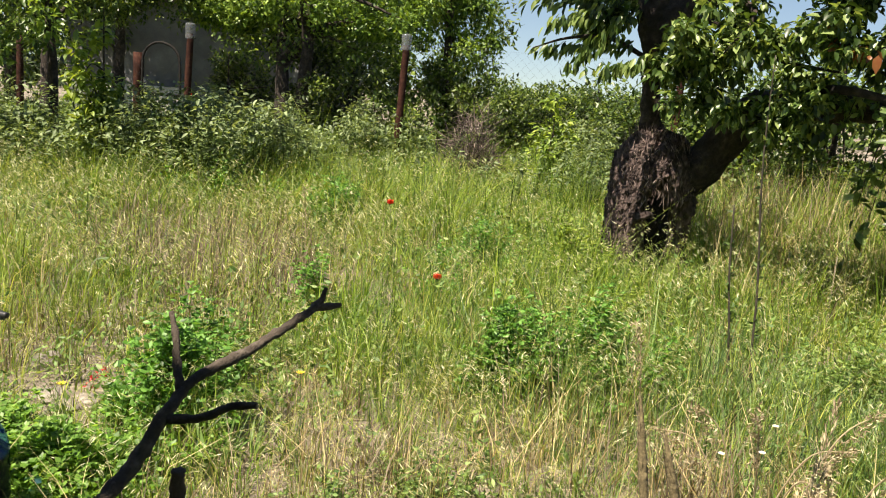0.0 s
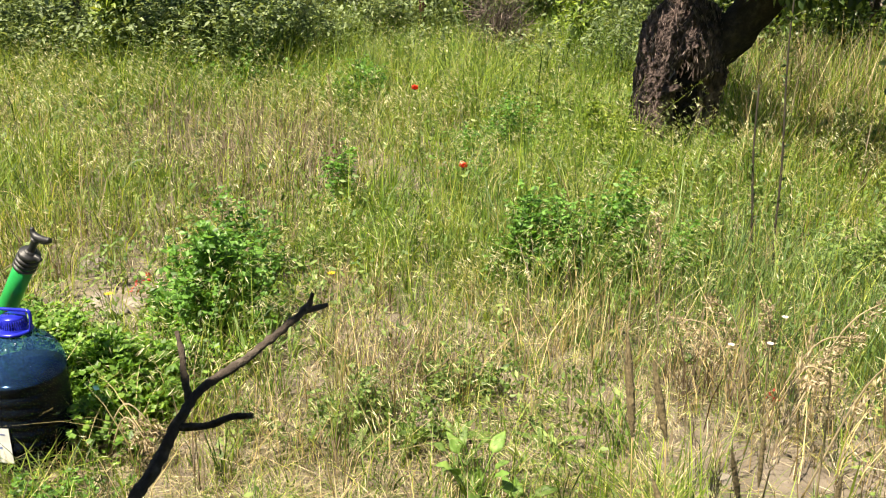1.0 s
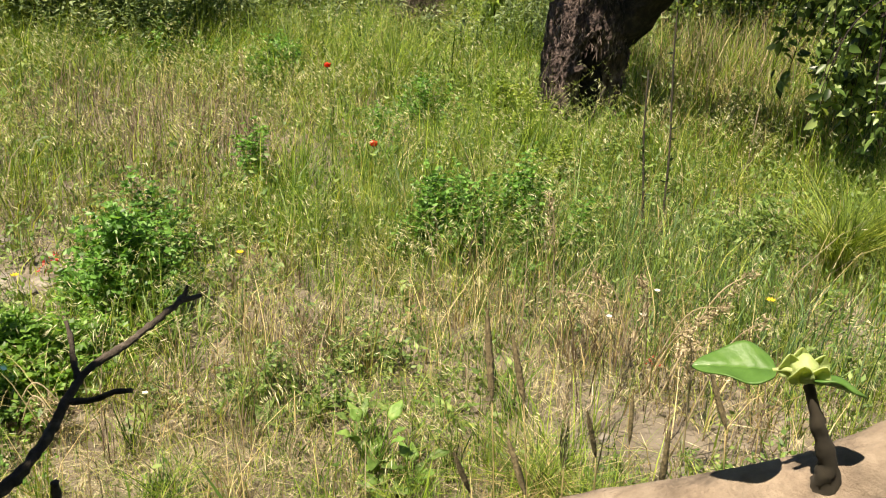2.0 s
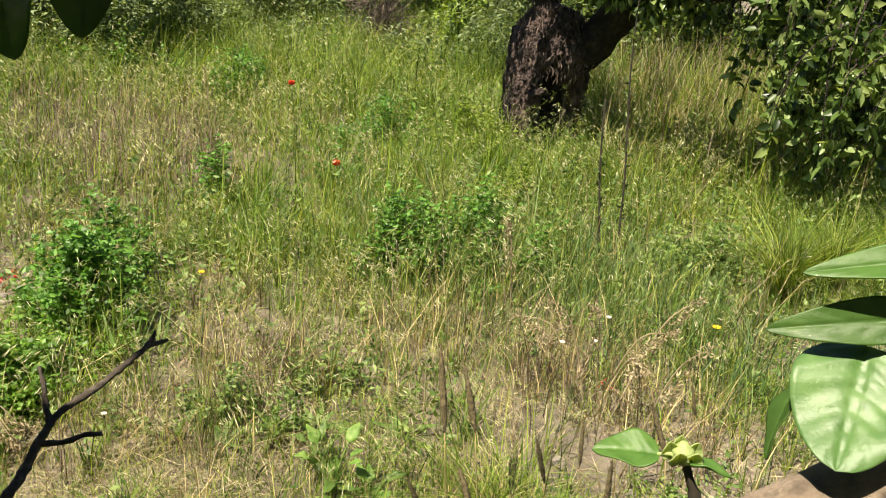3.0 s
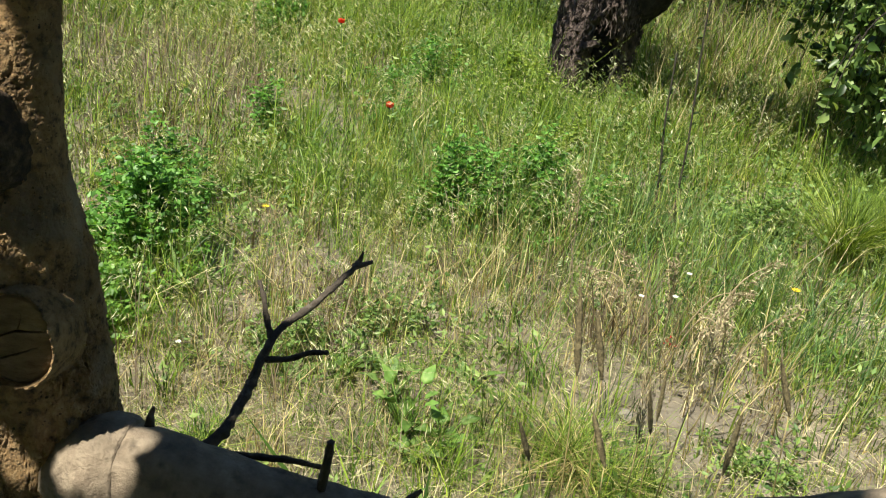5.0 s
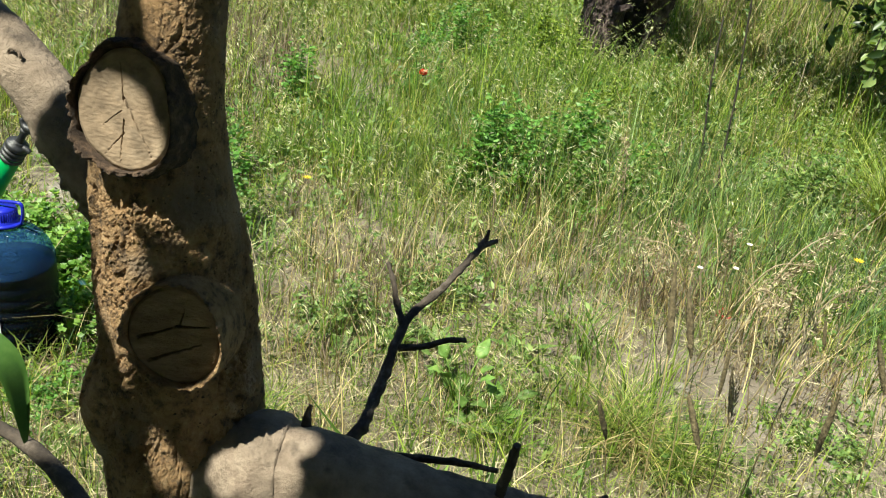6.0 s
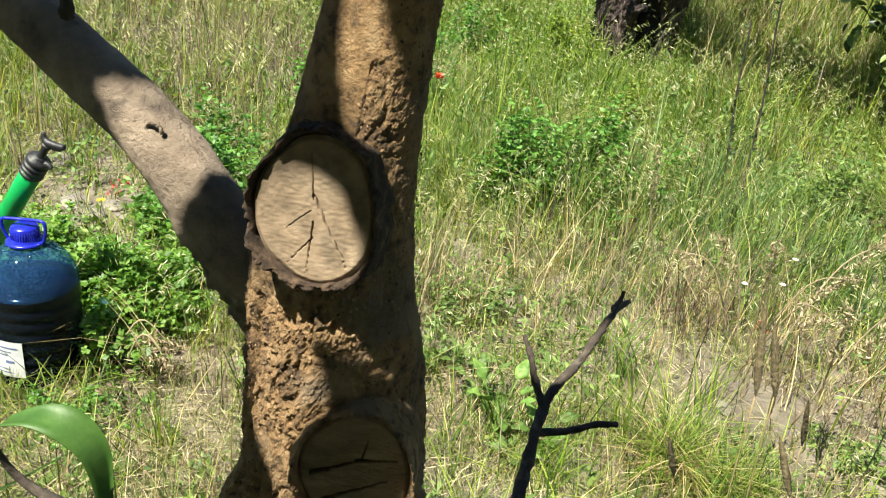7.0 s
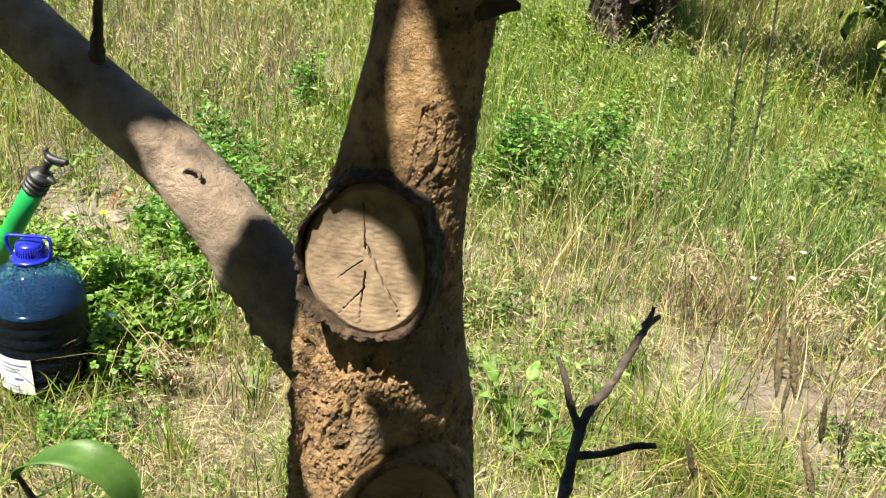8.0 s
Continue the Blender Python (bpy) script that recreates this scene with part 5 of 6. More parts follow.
build_alfalfa((-1.5, 5.4), 0.35, 0.3, 0.28, 50, 22, 0.028, "green leafy weed among grass", ALFALFA)
build_alfalfa((-2.3, 5.5), 0.4, 0.3, 0.30, 50, 22, 0.028, "green leafy weed among grass", ALFALFA)

def build_tuft(at, n, h, w, material, label, lean=0.9, spread=0.025):
    x, y = at[0] + rng.normal(0, spread, n), at[1] + rng.normal(0, spread, n)
    base = (at[0], at[1], float(ground_z(*at)))
    t = thing("grass_tuft", base, label, "grass tuft", "grass tufts")
    part("blade_mass", ribbons(x, y, np.full(n, base[2]), h * rng.uniform(0.5, 1.15, n), np.full(n, w), lean * rng.uniform(0.2, 1.5, n), rng.uniform(0, 6.28, n), (0, 0.3, 0.55, 0.8, 1)), material, t, kind="stuff")

def build_rosette(at, count, length, width, label, lift=0.55, material=WEED, stalk=0.0):
    base = (at[0], at[1], float(ground_z(*at)))
    t = thing("broadleaf_weed", base, label, "plant", "broadleaf weeds")
    r = random.Random(int(at[0] * 1000))
    for k in range(count):
        a = k * 2.4 + r.uniform(-0.3, 0.3)
        e = lift * r.uniform(0.4, 1.7)
        s = r.uniform(0.65, 1.15)
        up = stalk * r.uniform(0.2, 1.0)
        foot = Vector((at[0] + (0.008 + 0.4 * up) * math.cos(a), at[1] + (0.008 + 0.4 * up) * math.sin(a), base[2] + 0.01 + up))
        if up:
            part("leaf_stalk", tube([base, tuple(Vector(base).lerp(foot, 0.6) + Vector((0, 0, up * 0.1))), tuple(foot)], [0.0018, 0.0015, 0.0012], 6, 4), material, t)
        part("leaf", placed(leaf_blade(length * s, width * s, 0.45, 0.25, 0.3, 10, 5), aim(foot, (math.cos(a), math.sin(a), e), r.uniform(-25, 25))), material, t)

build_rosette((-0.16, 1.49), 13, 0.045, 0.029, "broad-leaved green weed with upright stalked leaves", 1.6, PALEWEED, 0.13)
build_rosette((-0.07, 1.46), 12, 0.040, 0.024, "pale broad-leaved green weed in straw litter", 1.2, PALEWEED, 0.07)
build_rosette((-0.20, 1.58), 13, 0.045, 0.020, "broad-leaved green weed in straw litter", 1.3, WEED, 0.07)
build_rosette((-0.12, 1.40), 10, 0.042, 0.020, "small broad-leaved green weed in straw litter", 0.9, WEED, 0.03)
build_tuft((-0.13, 1.45), 150, 0.13, 0.0026, GRASS, "thin green grass tuft among broad leaves", 0.9, 0.07)
build_tuft((-0.16, 1.52), 90, 0.14, 0.0022, STRAW, "thin dry grass tuft among broad leaves", 0.9, 0.08)
build_rosette((-0.33, 1.70), 12, 0.080, 0.026, "grey-green broad-leaved weed in straw", 1.0)
build_rosette((-0.24, 1.74), 10, 0.075, 0.022, "grey-green broad-leaved weed in straw", 1.1)
build_rosette((-0.44, 1.62), 8, 0.070, 0.024, "small green broad-leaved weed", 0.8)
build_rosette((-0.90, 1.22), 8, 0.085, 0.045, "pale broad-leaved weed on dry soil", 0.4, PALEWEED)
build_rosette((0.86, 2.30), 9, 0.10, 0.032, "green broad-leaved weed among tall grass", 1.3)
build_rosette((-1.02, 1.33), 7, 0.10, 0.055, "pale broad-leaved weed by the bottle", 0.35, PALEWEED)
build_rosette((-0.79, 1.91), 9, 0.15, 0.013, "upright strap-leaved green plant", 2.2)
build_rosette((-0.74, 2.02), 6, 0.13, 0.012, "upright strap-leaved green plant", 2.2)
build_rosette((0.95, 2.75), 7, 0.09, 0.035, "pale green broad-leaved weed", 1.0)
build_rosette((-0.02, 1.75), 8, 0.08, 0.02, "small green weed in dry straw", 0.8)

build_tuft((0.20, 1.46), 260, 0.19, 0.0028, TUFT, "fine bright green grass tuft on bare soil", 1.2)
build_tuft((0.22, 1.44), 220, 0.17, 0.0024, STRAW, "fine dry straw-coloured grass tuft on bare soil", 1.5, 0.04)
build_tuft((0.30, 1.38), 200, 0.16, 0.0026, TUFT, "fine yellow-green grass tuft", 1.1)
build_tuft((1.25, 2.85), 500, 0.42, 0.004, TUFT, "tall yellow-green grass tuft")
build_tuft((1.45, 2.95), 400, 0.40, 0.004, TUFT, "tall yellow-green grass tuft")
for spot, tall in (((0.85, 2.02), 0.28), ((1.0, 2.22), 0.34), ((1.16, 2.06), 0.30), ((0.74, 2.26), 0.32), ((1.32, 2.30), 0.32)):
    build_tuft(spot, 60, tall, 0.0036, BLUEGRASS, "tall blue-green grass tuft among dry stems", 0.6, 0.085)
build_tuft((0.40, 2.0), 45, 0.34, 0.0030, BROWN, "tall sparse brown dead grass tuft", 0.6, 0.13)
build_tuft((0.52, 2.10), 55, 0.30, 0.0032, STRAW, "tall straw-coloured dry grass tuft", 0.7, 0.13)
build_tuft((0.62, 1.86), 70, 0.26, 0.0032, STRAW, "tall straw-coloured dry grass tuft", 0.8, 0.11)
build_tuft((-0.55, 1.32), 160, 0.14, 0.0026, GRASS, "fine green grass tuft in straw")
build_tuft((1.75, 3.05), 500, 0.36, 0.004, GRASS, "long drooping green grass tuft", 1.5)

# ---- brown seed spikes and dry stalks ----
def build_spike(foot, low, top, r, material=SPIKE, label="brown dried grass spike on a thin stem"):
    base = (foot[0], foot[1], float(ground_z(*foot)))
    t = thing("seed_spike", base, label, "seed spike", "brown seed spikes")
    b, h, l = Vector(base), Vector(top), Vector(low)
    d = (h - l).normalized()
    length = (h - l).length
    part("stem", tube([tuple(b), tuple(b.lerp(l, 0.5) - d * 0.02), tuple(l)], [0.0011, 0.0009, 0.0008], 6, 5), STRAW, t, "thin pale dry stem")
    if material is PLUME:
        n = 240
        u, k = rng.uniform(0, 1, n), unit(n)
        p = np.array(l)[None] + np.array(d)[None] * (u * length)[:, None] + k * (r * 1.1 * np.sin(np.pi * (0.12 + 0.8 * u)))[:, None]
        part("seed_head", diamonds(p, np.tile(np.array(d), (n, 1)) + k * 0.4, unit(n), rng.uniform(0.005, 0.011, n), 0.0016, 0.2), material, t, "loose pale panicle", kind="stuff")
        return
    part("seed_head", tube([tuple(l - d * 0.004)] + [tuple(l + d * length * u) for u in (0.12, 0.3, 0.5, 0.7, 0.88, 1.0)], [r * 0.3, r * 0.8, r, r * 0.95, r * 0.8, r * 0.5, r * 0.15], 16, 10, 0.32, 420), material, t)
    n = 60
    u, k = rng.uniform(0.02, 0.98, n), unit(n)
    p = np.array(l)[None] + np.array(d)[None] * (u * length)[:, None] + k * r * 0.7
    part("bristles", diamonds(p, np.tile(np.array(d), (n, 1)) + k * 0.5, unit(n), rng.uniform(0.004, 0.010, n), 0.0012, 0.2), material, t, kind="stuff")

for foot, low, top, r, m in (((0.13, 0.96), (0.085, 0.905, 0.575), (0.070, 0.925, 0.686), 0.0046, SPIKE), ((0.18, 1.02), (0.126, 0.950, 0.548), (0.104, 0.964, 0.636), 0.0046, SPIKE),
                             ((0.46, 1.03), (0.396, 0.986, 0.514), (0.366, 0.996, 0.590), 0.0042, SPIKE), ((0.16, 0.90), (0.133, 0.845, 0.486), (0.107, 0.86, 0.551), 0.0042, SPIKE),
                             ((0.20, 0.95), (0.182, 0.900, 0.484), (0.177, 0.930, 0.578), 0.0042, PLUME), ((0.28, 1.12), (0.246, 1.080, 0.385), (0.223, 1.062, 0.473), 0.0040, SPIKE),
                             ((0.20, 0.90), (0.223, 0.872, 0.570), (0.265, 0.961, 0.690), 0.0044, PLUME), ((0.32, 0.96), (0.312, 0.930, 0.440), (0.310, 0.924, 0.542), 0.0042, SPIKE),
                             ((0.13, 1.12), (0.062, 1.020, 0.345), (0.036, 1.005, 0.420), 0.0042, SPIKE), ((0.39, 1.50), (0.372, 1.49, 0.14), (0.365, 1.49, 0.26), 0.0045, SPIKE),
                             ((0.72, 1.80), (0.69, 1.80, 0.11), (0.67, 1.80, 0.19), 0.0045, SPIKE), ((0.45, 1.35), (0.436, 1.335, 0.14), (0.43, 1.33, 0.25), 0.0042, PLUME)):
    build_spike(foot, low, top, r, m, "pale dried grass spike on a thin stem" if m is PLUME else "brown dried grass spike on a thin stem")

def build_stalk(pts, label):
    base = (pts[0][0], pts[0][1], float(ground_z(pts[0][0], pts[0][1])))
    t = thing("dry_stalk", base, label, "dry stalk", "tall dry stalks")
    pts = [base] + list(pts[1:])
    part("stem", tube(pts, [0.0046, 0.0042, 0.0036, 0.0028, 0.0018][:len(pts)], 8, 6, 0.1, 60), STALK, t)
    n = 46
    u = rng.uniform(0.30, 1, n)
    c, _ = smooth_path(pts, [1] * len(pts), 20)
    p = c[(u * (len(c) - 1)).astype(int)]
    al = unit(n) + np.array([0, 0, 0.7])
    part("pod_spray", diamonds(p, al, unit(n), 0.026, 0.010, 0.2), GREYWEED, t, "small dry pods and leaves", kind="stuff")

build_stalk([(0.66, 2.88, 0), (0.635, 2.87, 0.18), (0.622, 2.87, 0.42), (0.585, 2.87, 0.80), (0.575, 2.87, 1.15)], "tall thin dark dry stalk with small pods")
build_stalk([(0.58, 2.88, 0), (0.555, 2.87, 0.25), (0.53, 2.87, 0.45), (0.515, 2.87, 0.68)], "thin dark dry stalk")

def build_plume(foot, tip, label="dry pinkish plume of dead dock"):
    base = (foot[0], foot[1], float(ground_z(*foot)))
    t = thing("dry_plume", base, label, "dry plant", "dry plumes")
    b, h = np.array(base), np.array(tip)
    mid = (b + h) / 2 + np.array([0, 0, 0.10])
    part("stem", tube([b, mid, h], [0.0022, 0.0018, 0.0008], 6, 6), PLUME, t)
    n = 170
    u = rng.uniform(0.45, 1, n)[:, None]
    p = b * (1 - u) ** 2 + mid * 2 * u * (1 - u) + h * u ** 2 + rng.normal(0, 0.0075, (n, 3))
    part("plume", diamonds(p, np.tile(h - mid, (n, 1)) + unit(n) * 0.16, unit(n), 0.015, 0.0035, 0.2), PLUME, t, kind="stuff")

for foot, tip in (((0.45, 1.95), (0.30, 1.90, 0.34)), ((0.46, 1.95), (0.62, 1.85, 0.30)), ((0.48, 1.98), (0.40, 1.80, 0.38)), ((0.44, 1.98), (0.24, 2.0, 0.24)), ((0.5, 1.9), (0.70, 1.95, 0.36)), ((0.47, 1.93), (0.55, 1.75, 0.24)),
                  ((0.50, 1.66), (0.62, 1.55, 0.42)), ((0.52, 1.62), (0.45, 1.5, 0.40)), ((-0.97, 1.50), (-0.84, 1.47, 0.05)), ((-1.0, 1.52), (-0.86, 1.53, 0.06)), ((-1.32, 4.25), (-1.33, 4.2, 0.44)), ((0.25, 2.35), (0.20, 2.3, 0.40))):
    build_plume(foot, tip)

# ---- stones and fallen leaves ----
def build_stone(at, size, flat):
    base = (at[0], at[1], float(ground_z(*at)))
    b = bmesh.new()
    bmesh.ops.create_icosphere(b, subdivisions=3, radius=1)
    for v in b.verts:
        k = 1 + 0.25 * noise.noise(v.co * 1.7 + Vector((at[0] * 9, at[1] * 7, 0))) + 0.05 * noise.noise(v.co * 7)
        v.co = Vector((v.co.x * size * k, v.co.y * size * 0.7 * k, v.co.z * size * flat * k + size * flat * 0.4))
    me = bpy.data.meshes.new("stone")
    b.to_mesh(me)
    b.free()
    for p in me.polygons:
        p.use_smooth = True
    me.materials.append(STONE)
    ob = new("stone", me)
    ob.location = base
    ob.rotation_euler = (0, 0, at[0] * 5)
    tagged(ob, "flat pale stone lying on dry soil", "stone", "stones on the soil")

for at, s, f in (((-1.44, 2.25), 0.06, 0.25), ((-1.34, 2.27), 0.045, 0.3), ((-1.37, 2.20), 0.05, 0.22), ((-1.28, 2.22), 0.03, 0.3), ((0.36, 1.70), 0.025, 0.4), ((0.52, 1.60), 0.02, 0.5), ((-0.85, 1.38), 0.022, 0.4), ((-0.70, 1.47), 0.018, 0.4), ((-1.62, 2.5), 0.06, 0.5), ((1.2, 2.42), 0.03, 0.3)):
    build_stone(at, s, f)
stuff("red_weed", foliage([(-1.318, 2.263, 0.06), (-1.30, 2.28, 0.09)], [0.02, 0.02], 30, 0.017, 0.0), DARKRED, "small dark red leaved weed by the stones", "weed")
stuff("red_weed", foliage([(0.50, 1.98, 0.07)], [0.022], 16, 0.009, 0.0), DARKRED, "small dark red leaved weed in straw", "weed")
n = 70
stuff("fallen_leaves", diamonds(np.stack([rng.normal(-1.0, 0.09, n), rng.normal(1.50, 0.05, n), rng.uniform(0.005, 0.035, n)], 1), unit(n) * np.array([1, 1, 0.25]), unit(n), 0.035, 0.016, 0.3), BROWN, "curled brown fallen leaves beside the bottle", "fallen leaves")

# ---- the meadow's grasses ----
def dryness(x, y):
    """1 where the meadow is straw and brown, 0 where it is green."""
    d = 1.25 * np.exp(-(((x + 1.75) / 0.85) ** 2 + ((y - 4.1) / 0.95) ** 2)) + 0.65 * np.exp(-(((x - 0.42) / 0.42) ** 2 + ((y - 1.95) / 0.35) ** 2))
    d += 0.45 * np.exp(-(((x + 0.45) / 0.5) ** 2 + ((y - 2.3) / 0.6) ** 2)) + 0.6 * np.exp(-(((x + 1.6) / 0.4) ** 2 + ((y - 2.7) / 0.5) ** 2)) + 0.4 * np.exp(-(((x + 0.3) / 0.8) ** 2 + ((y - 1.5) / 0.3) ** 2))
    d += 0.35 * np.exp(-(((x - 0.05) / 0.75) ** 2 + ((y - 1.85) / 0.38) ** 2))
    return np.clip(0.95 * d + 0.14 * np.exp(-((y - 2.6) / 1.2) ** 2), 0, 1)

def tuft_points(count, lo, hi, spread, accept, near=0.95, far=9.5, power=1.1):
    """Roots of blades that stand together in tufts: x, y, outward bearing, 0..1 from the tuft's middle, tuft number."""
    x, y = meadow(count, near, far, power=power)
    x, y = keep(rng.uniform(0, 1, count) < accept(x, y), x, y)
    k = np.repeat(np.arange(len(x)), rng.integers(lo, hi, len(x)))
    a, q = rng.uniform(0, 6.28, len(k)), np.sqrt(rng.uniform(0, 1, len(k)))
    r = (spread * rng.lognormal(0, 0.35, len(x)))[k] * q
    return x[k] + r * np.cos(a), y[k] + r * np.sin(a), a + rng.normal(0, 0.8, len(k)), q, k, len(x)

def lush(y):
    return np.clip(0.5 + (y - 1.1) * 0.35, 0.5, 1.1)

def build_meadow():
    def blades(name, label, material, gx, gy, h, w, lean, az):
        near = gy < 2.6
        z = ground_z(gx, gy) - 0.004
        geos = [ribbons(*keep(k, gx, gy, z, h, w, lean, az), lv) for k, lv in ((near, (0.0, 0.4, 0.75, 1.0)), (~near, (0.0, 0.55, 1.0)))]
        stuff(name, joined(*geos), material, label, "grass")
    def green(x, y):
        return (1 - 0.95 * bare(x, y)) * (1 - 0.85 * dryness(x, y)) * np.clip((y - 0.9) / 0.9, 0.4, 1) * (0.2 + 0.8 * patch(x * 3.1, y * 3.1, 3))
    def blue(x, y):
        return 0.8 * np.exp(-(((x - 0.45) / 0.75) ** 2 + ((y - 2.6) / 0.6) ** 2))
    def straw(x, y):
        return (1 - 0.8 * bare(x, y)) * (0.15 + 0.85 * dryness(x, y)) * (0.25 + 0.75 * patch(x * 2.7, y * 2.7, 5))
    # green blades, in tufts and singly between them
    x, y, az, q, k, m = tuft_points(20500, 6, 20, 0.030, green)
    x2, y2 = meadow(95000, power=1.15)
    x2, y2 = keep(rng.uniform(0, 1, len(x2)) < green(x2, y2), x2, y2)
    h = ((0.07 + 0.25 * patch(x * 2.3, y * 2.3, 11)) * rng.lognormal(0, 0.30, m)[k]) * (1.1 - 0.35 * q) * rng.uniform(0.55, 1.2, len(x))
    lean = (0.10 + 0.75 * q) * rng.lognormal(-0.15, 0.45, len(x))
    h2 = (0.08 + 0.22 * patch(x2 * 2.3, y2 * 2.3, 11)) * rng.uniform(0.4, 1.35, len(x2))
    x, y, az = np.concatenate([x, x2]), np.concatenate([y, y2]), np.concatenate([az, rng.uniform(0, 6.28, len(x2))])
    lean = np.clip(np.concatenate([lean, rng.uniform(0.05, 1.2, len(x2)) ** 1.2]), 0.05, 2.0)
    h = np.concatenate([h, h2]) * lush(y) * np.where(y > 5.5, 1.3, 1)
    w = 0.0025 * (0.75 + 0.19 * np.hypot(x, y)) * rng.lognormal(0, 0.35, len(x))
    bl = rng.uniform(0, 1, len(x)) < blue(x, y)
    ye = ~bl & (rng.uniform(0, 1, len(x)) < np.clip(1.5 * patch(x * 1.9 + 3, y * 1.9, 61) - 0.55, 0, 0.8))
    blades("meadow_grass", "dense green meadow grass in uneven tufts", GRASS, *keep(~bl & ~ye, x, y, h, w, lean, az))
    blades("yellow_green_grass", "yellow-green meadow grass in uneven tufts", TUFT, *keep(ye, x, y, h, w, lean, az))
    blades("blue_green_grass", "fine blue-green grass blades", BLUEGRASS, *keep(bl, x, y, h * 1.05, w * 0.85, lean * 0.7, az))
    # dry stems, straw and brown, leaning and broken
    x, y, az, q, k, m = tuft_points(12500, 4, 13, 0.035, straw, power=0.9)
    h = ((0.09 + 0.19 * patch(x * 2.3, y * 2.3, 8)) * rng.lognormal(0, 0.3, m)[k]) * rng.uniform(0.5, 1.25, len(x)) * np.clip(0.55 + (y - 1.1) * 0.5, 0.5, 1.1)
    lean = np.clip((0.08 + 0.6 * q) * rng.lognormal(0, 0.5, len(x)), 0.04, 2.0)
    w = 0.0019 * (0.7 + 0.27 * np.hypot(x, y)) * rng.lognormal(0, 0.3, len(x))
    brown = rng.uniform(0, 1, m)[k] < 0.2 + 0.3 * np.clip(-x - 0.7, 0, 1) + 0.65 * dryness(x, y) * np.clip(y / 3 - 0.2, 0.5, 1.2)
    blades("dry_grass", "dry straw-coloured grass stems", STRAW, *keep(~brown, x, y, h, w, lean, az))
    blades("dead_grass", "brown dead grass stems", BROWN, *keep(brown, x, y, h, w, lean, az))
    # flattened and matted blades low in the sward
    for m, count, nm, lab, top in ((LITTER, 46000, "matted_straw", "fine matted straw low in the sward", 0.05), (TUFT, 34000, "matted_grass", "short yellow-green matted grass", 0.07)):
        x, y = meadow(count, 0.85, 6.0, power=0.8)
        pick = rng.uniform(0, 1, count) < (1 - (0.85 if m is LITTER else 0.95) * bare(x, y)) * (0.25 + 0.75 * patch(x * 3.3, y * 3.3, 51 + count % 7))
        gx, gy = keep(pick, x, y)
        n = len(gx)
        gd = np.hypot(gx, gy)
        stuff(nm, ribbons(gx, gy, ground_z(gx, gy) + rng.uniform(-0.002, 0.02, n), top * rng.uniform(0.3, 1.3, n), 0.0017 * (0.65 + 0.28 * gd) * rng.uniform(0.6, 1.4, n), rng.uniform(0.8, 3.6, n), rng.uniform(0, 6.28, n)), m, lab, "grass")
    # nodding seed heads, several to a tuft
    def oats(x, y):
        return (1 - 0.9 * bare(x, y)) * (0.10 + 0.90 * patch(x * 2.6, y * 2.6, 21) ** 1.4) * np.clip((y - 1.3) / 1.0, 0.2, 1) * (1 - 0.5 * np.exp(-(((x + 1.75) / 0.85) ** 2 + ((y - 3.6) / 1.2) ** 2)))
    gx, gy, az, q, k, m = tuft_points(5000, 2, 9, 0.045, oats, 1.3, 8.0, 1.05)
    n = len(gx)
    gd = np.hypot(gx, gy)
    h = ((0.15 + 0.20 * patch(gx * 2, gy * 2, 8)) * rng.lognormal(0, 0.22, m)[k]) * rng.uniform(0.7, 1.25, n) * np.clip(0.65 + (gy - 1.3) * 0.3, 0.65, 1.15)
    az = np.where(rng.uniform(0, 1, n) < 0.5, rng.normal(0.2, 0.9, n), az)
    lean = np.clip(0.15 + 0.5 * q * rng.lognormal(0, 0.4, n), 0.1, 1.4)
    z0 = ground_z(gx, gy)
    stuff("grass_stalks", ribbons(gx, gy, z0, h, 0.0012 * (0.7 + 0.3 * gd), lean, az), TUFT, "thin pale green flowering grass stalks", "grass")
    heads = []
    for j in range(11):
        sp = rng.uniform(0.66, 1.02, n)
        c = np.stack([gx + np.cos(az) * h * lean * sp * sp, gy + np.sin(az) * h * lean * sp * sp, z0 + h * sp * (1 - 0.28 * lean * sp)], 1) + rng.normal(0, 0.0045, (n, 3))
        al = np.stack([np.cos(az), np.sin(az), np.full(n, -0.55)], 1) + unit(n) * 0.4
        heads.append(diamonds(c, al, unit(n), 0.021 * (0.75 + 0.09 * gd) * rng.uniform(0.6, 1.3, n), 0.0016 * (0.75 + 0.24 * gd), 0.2))
    stuff("seed_heads", joined(*heads[:7]), SEED, "pale nodding seed heads of wild oat and brome", "grass")
    stuff("green_seed_heads", joined(*heads[7:]), TUFT, "unripe yellow-green nodding seed heads", "grass")
    # large arching brome at the edge of the tall weeds
    n = 1500
    gx, gy = rng.uniform(-3.7, -0.9, n), rng.uniform(3.2, 5.7, n)
    gx, gy = keep(rng.uniform(0, 1, n) < patch(gx * 2.2, gy * 2.2, 71) ** 1.3, gx, gy)
    n = len(gx)
    h, lean, az = rng.uniform(0.22, 0.42, n), rng.uniform(0.3, 0.9, n), rng.normal(0.3, 1.0, n)
    z0 = ground_z(gx, gy)
    stuff("brome_stalks", ribbons(gx, gy, z0, h, np.full(n, 0.0022), lean, az), STRAW, "arching dry brome stalks", "grass")
    heads = []
    for j in range(13):
        sp = rng.uniform(0.60, 1.04, n)
        c = np.stack([gx + np.cos(az) * h * lean * sp * sp, gy + np.sin(az) * h * lean * sp * sp, z0 + h * sp * (1 - 0.28 * lean * sp)], 1) + rng.normal(0, 0.006, (n, 3))
        al = np.stack([np.cos(az), np.sin(az), np.full(n, -0.8)], 1) + unit(n) * 0.35
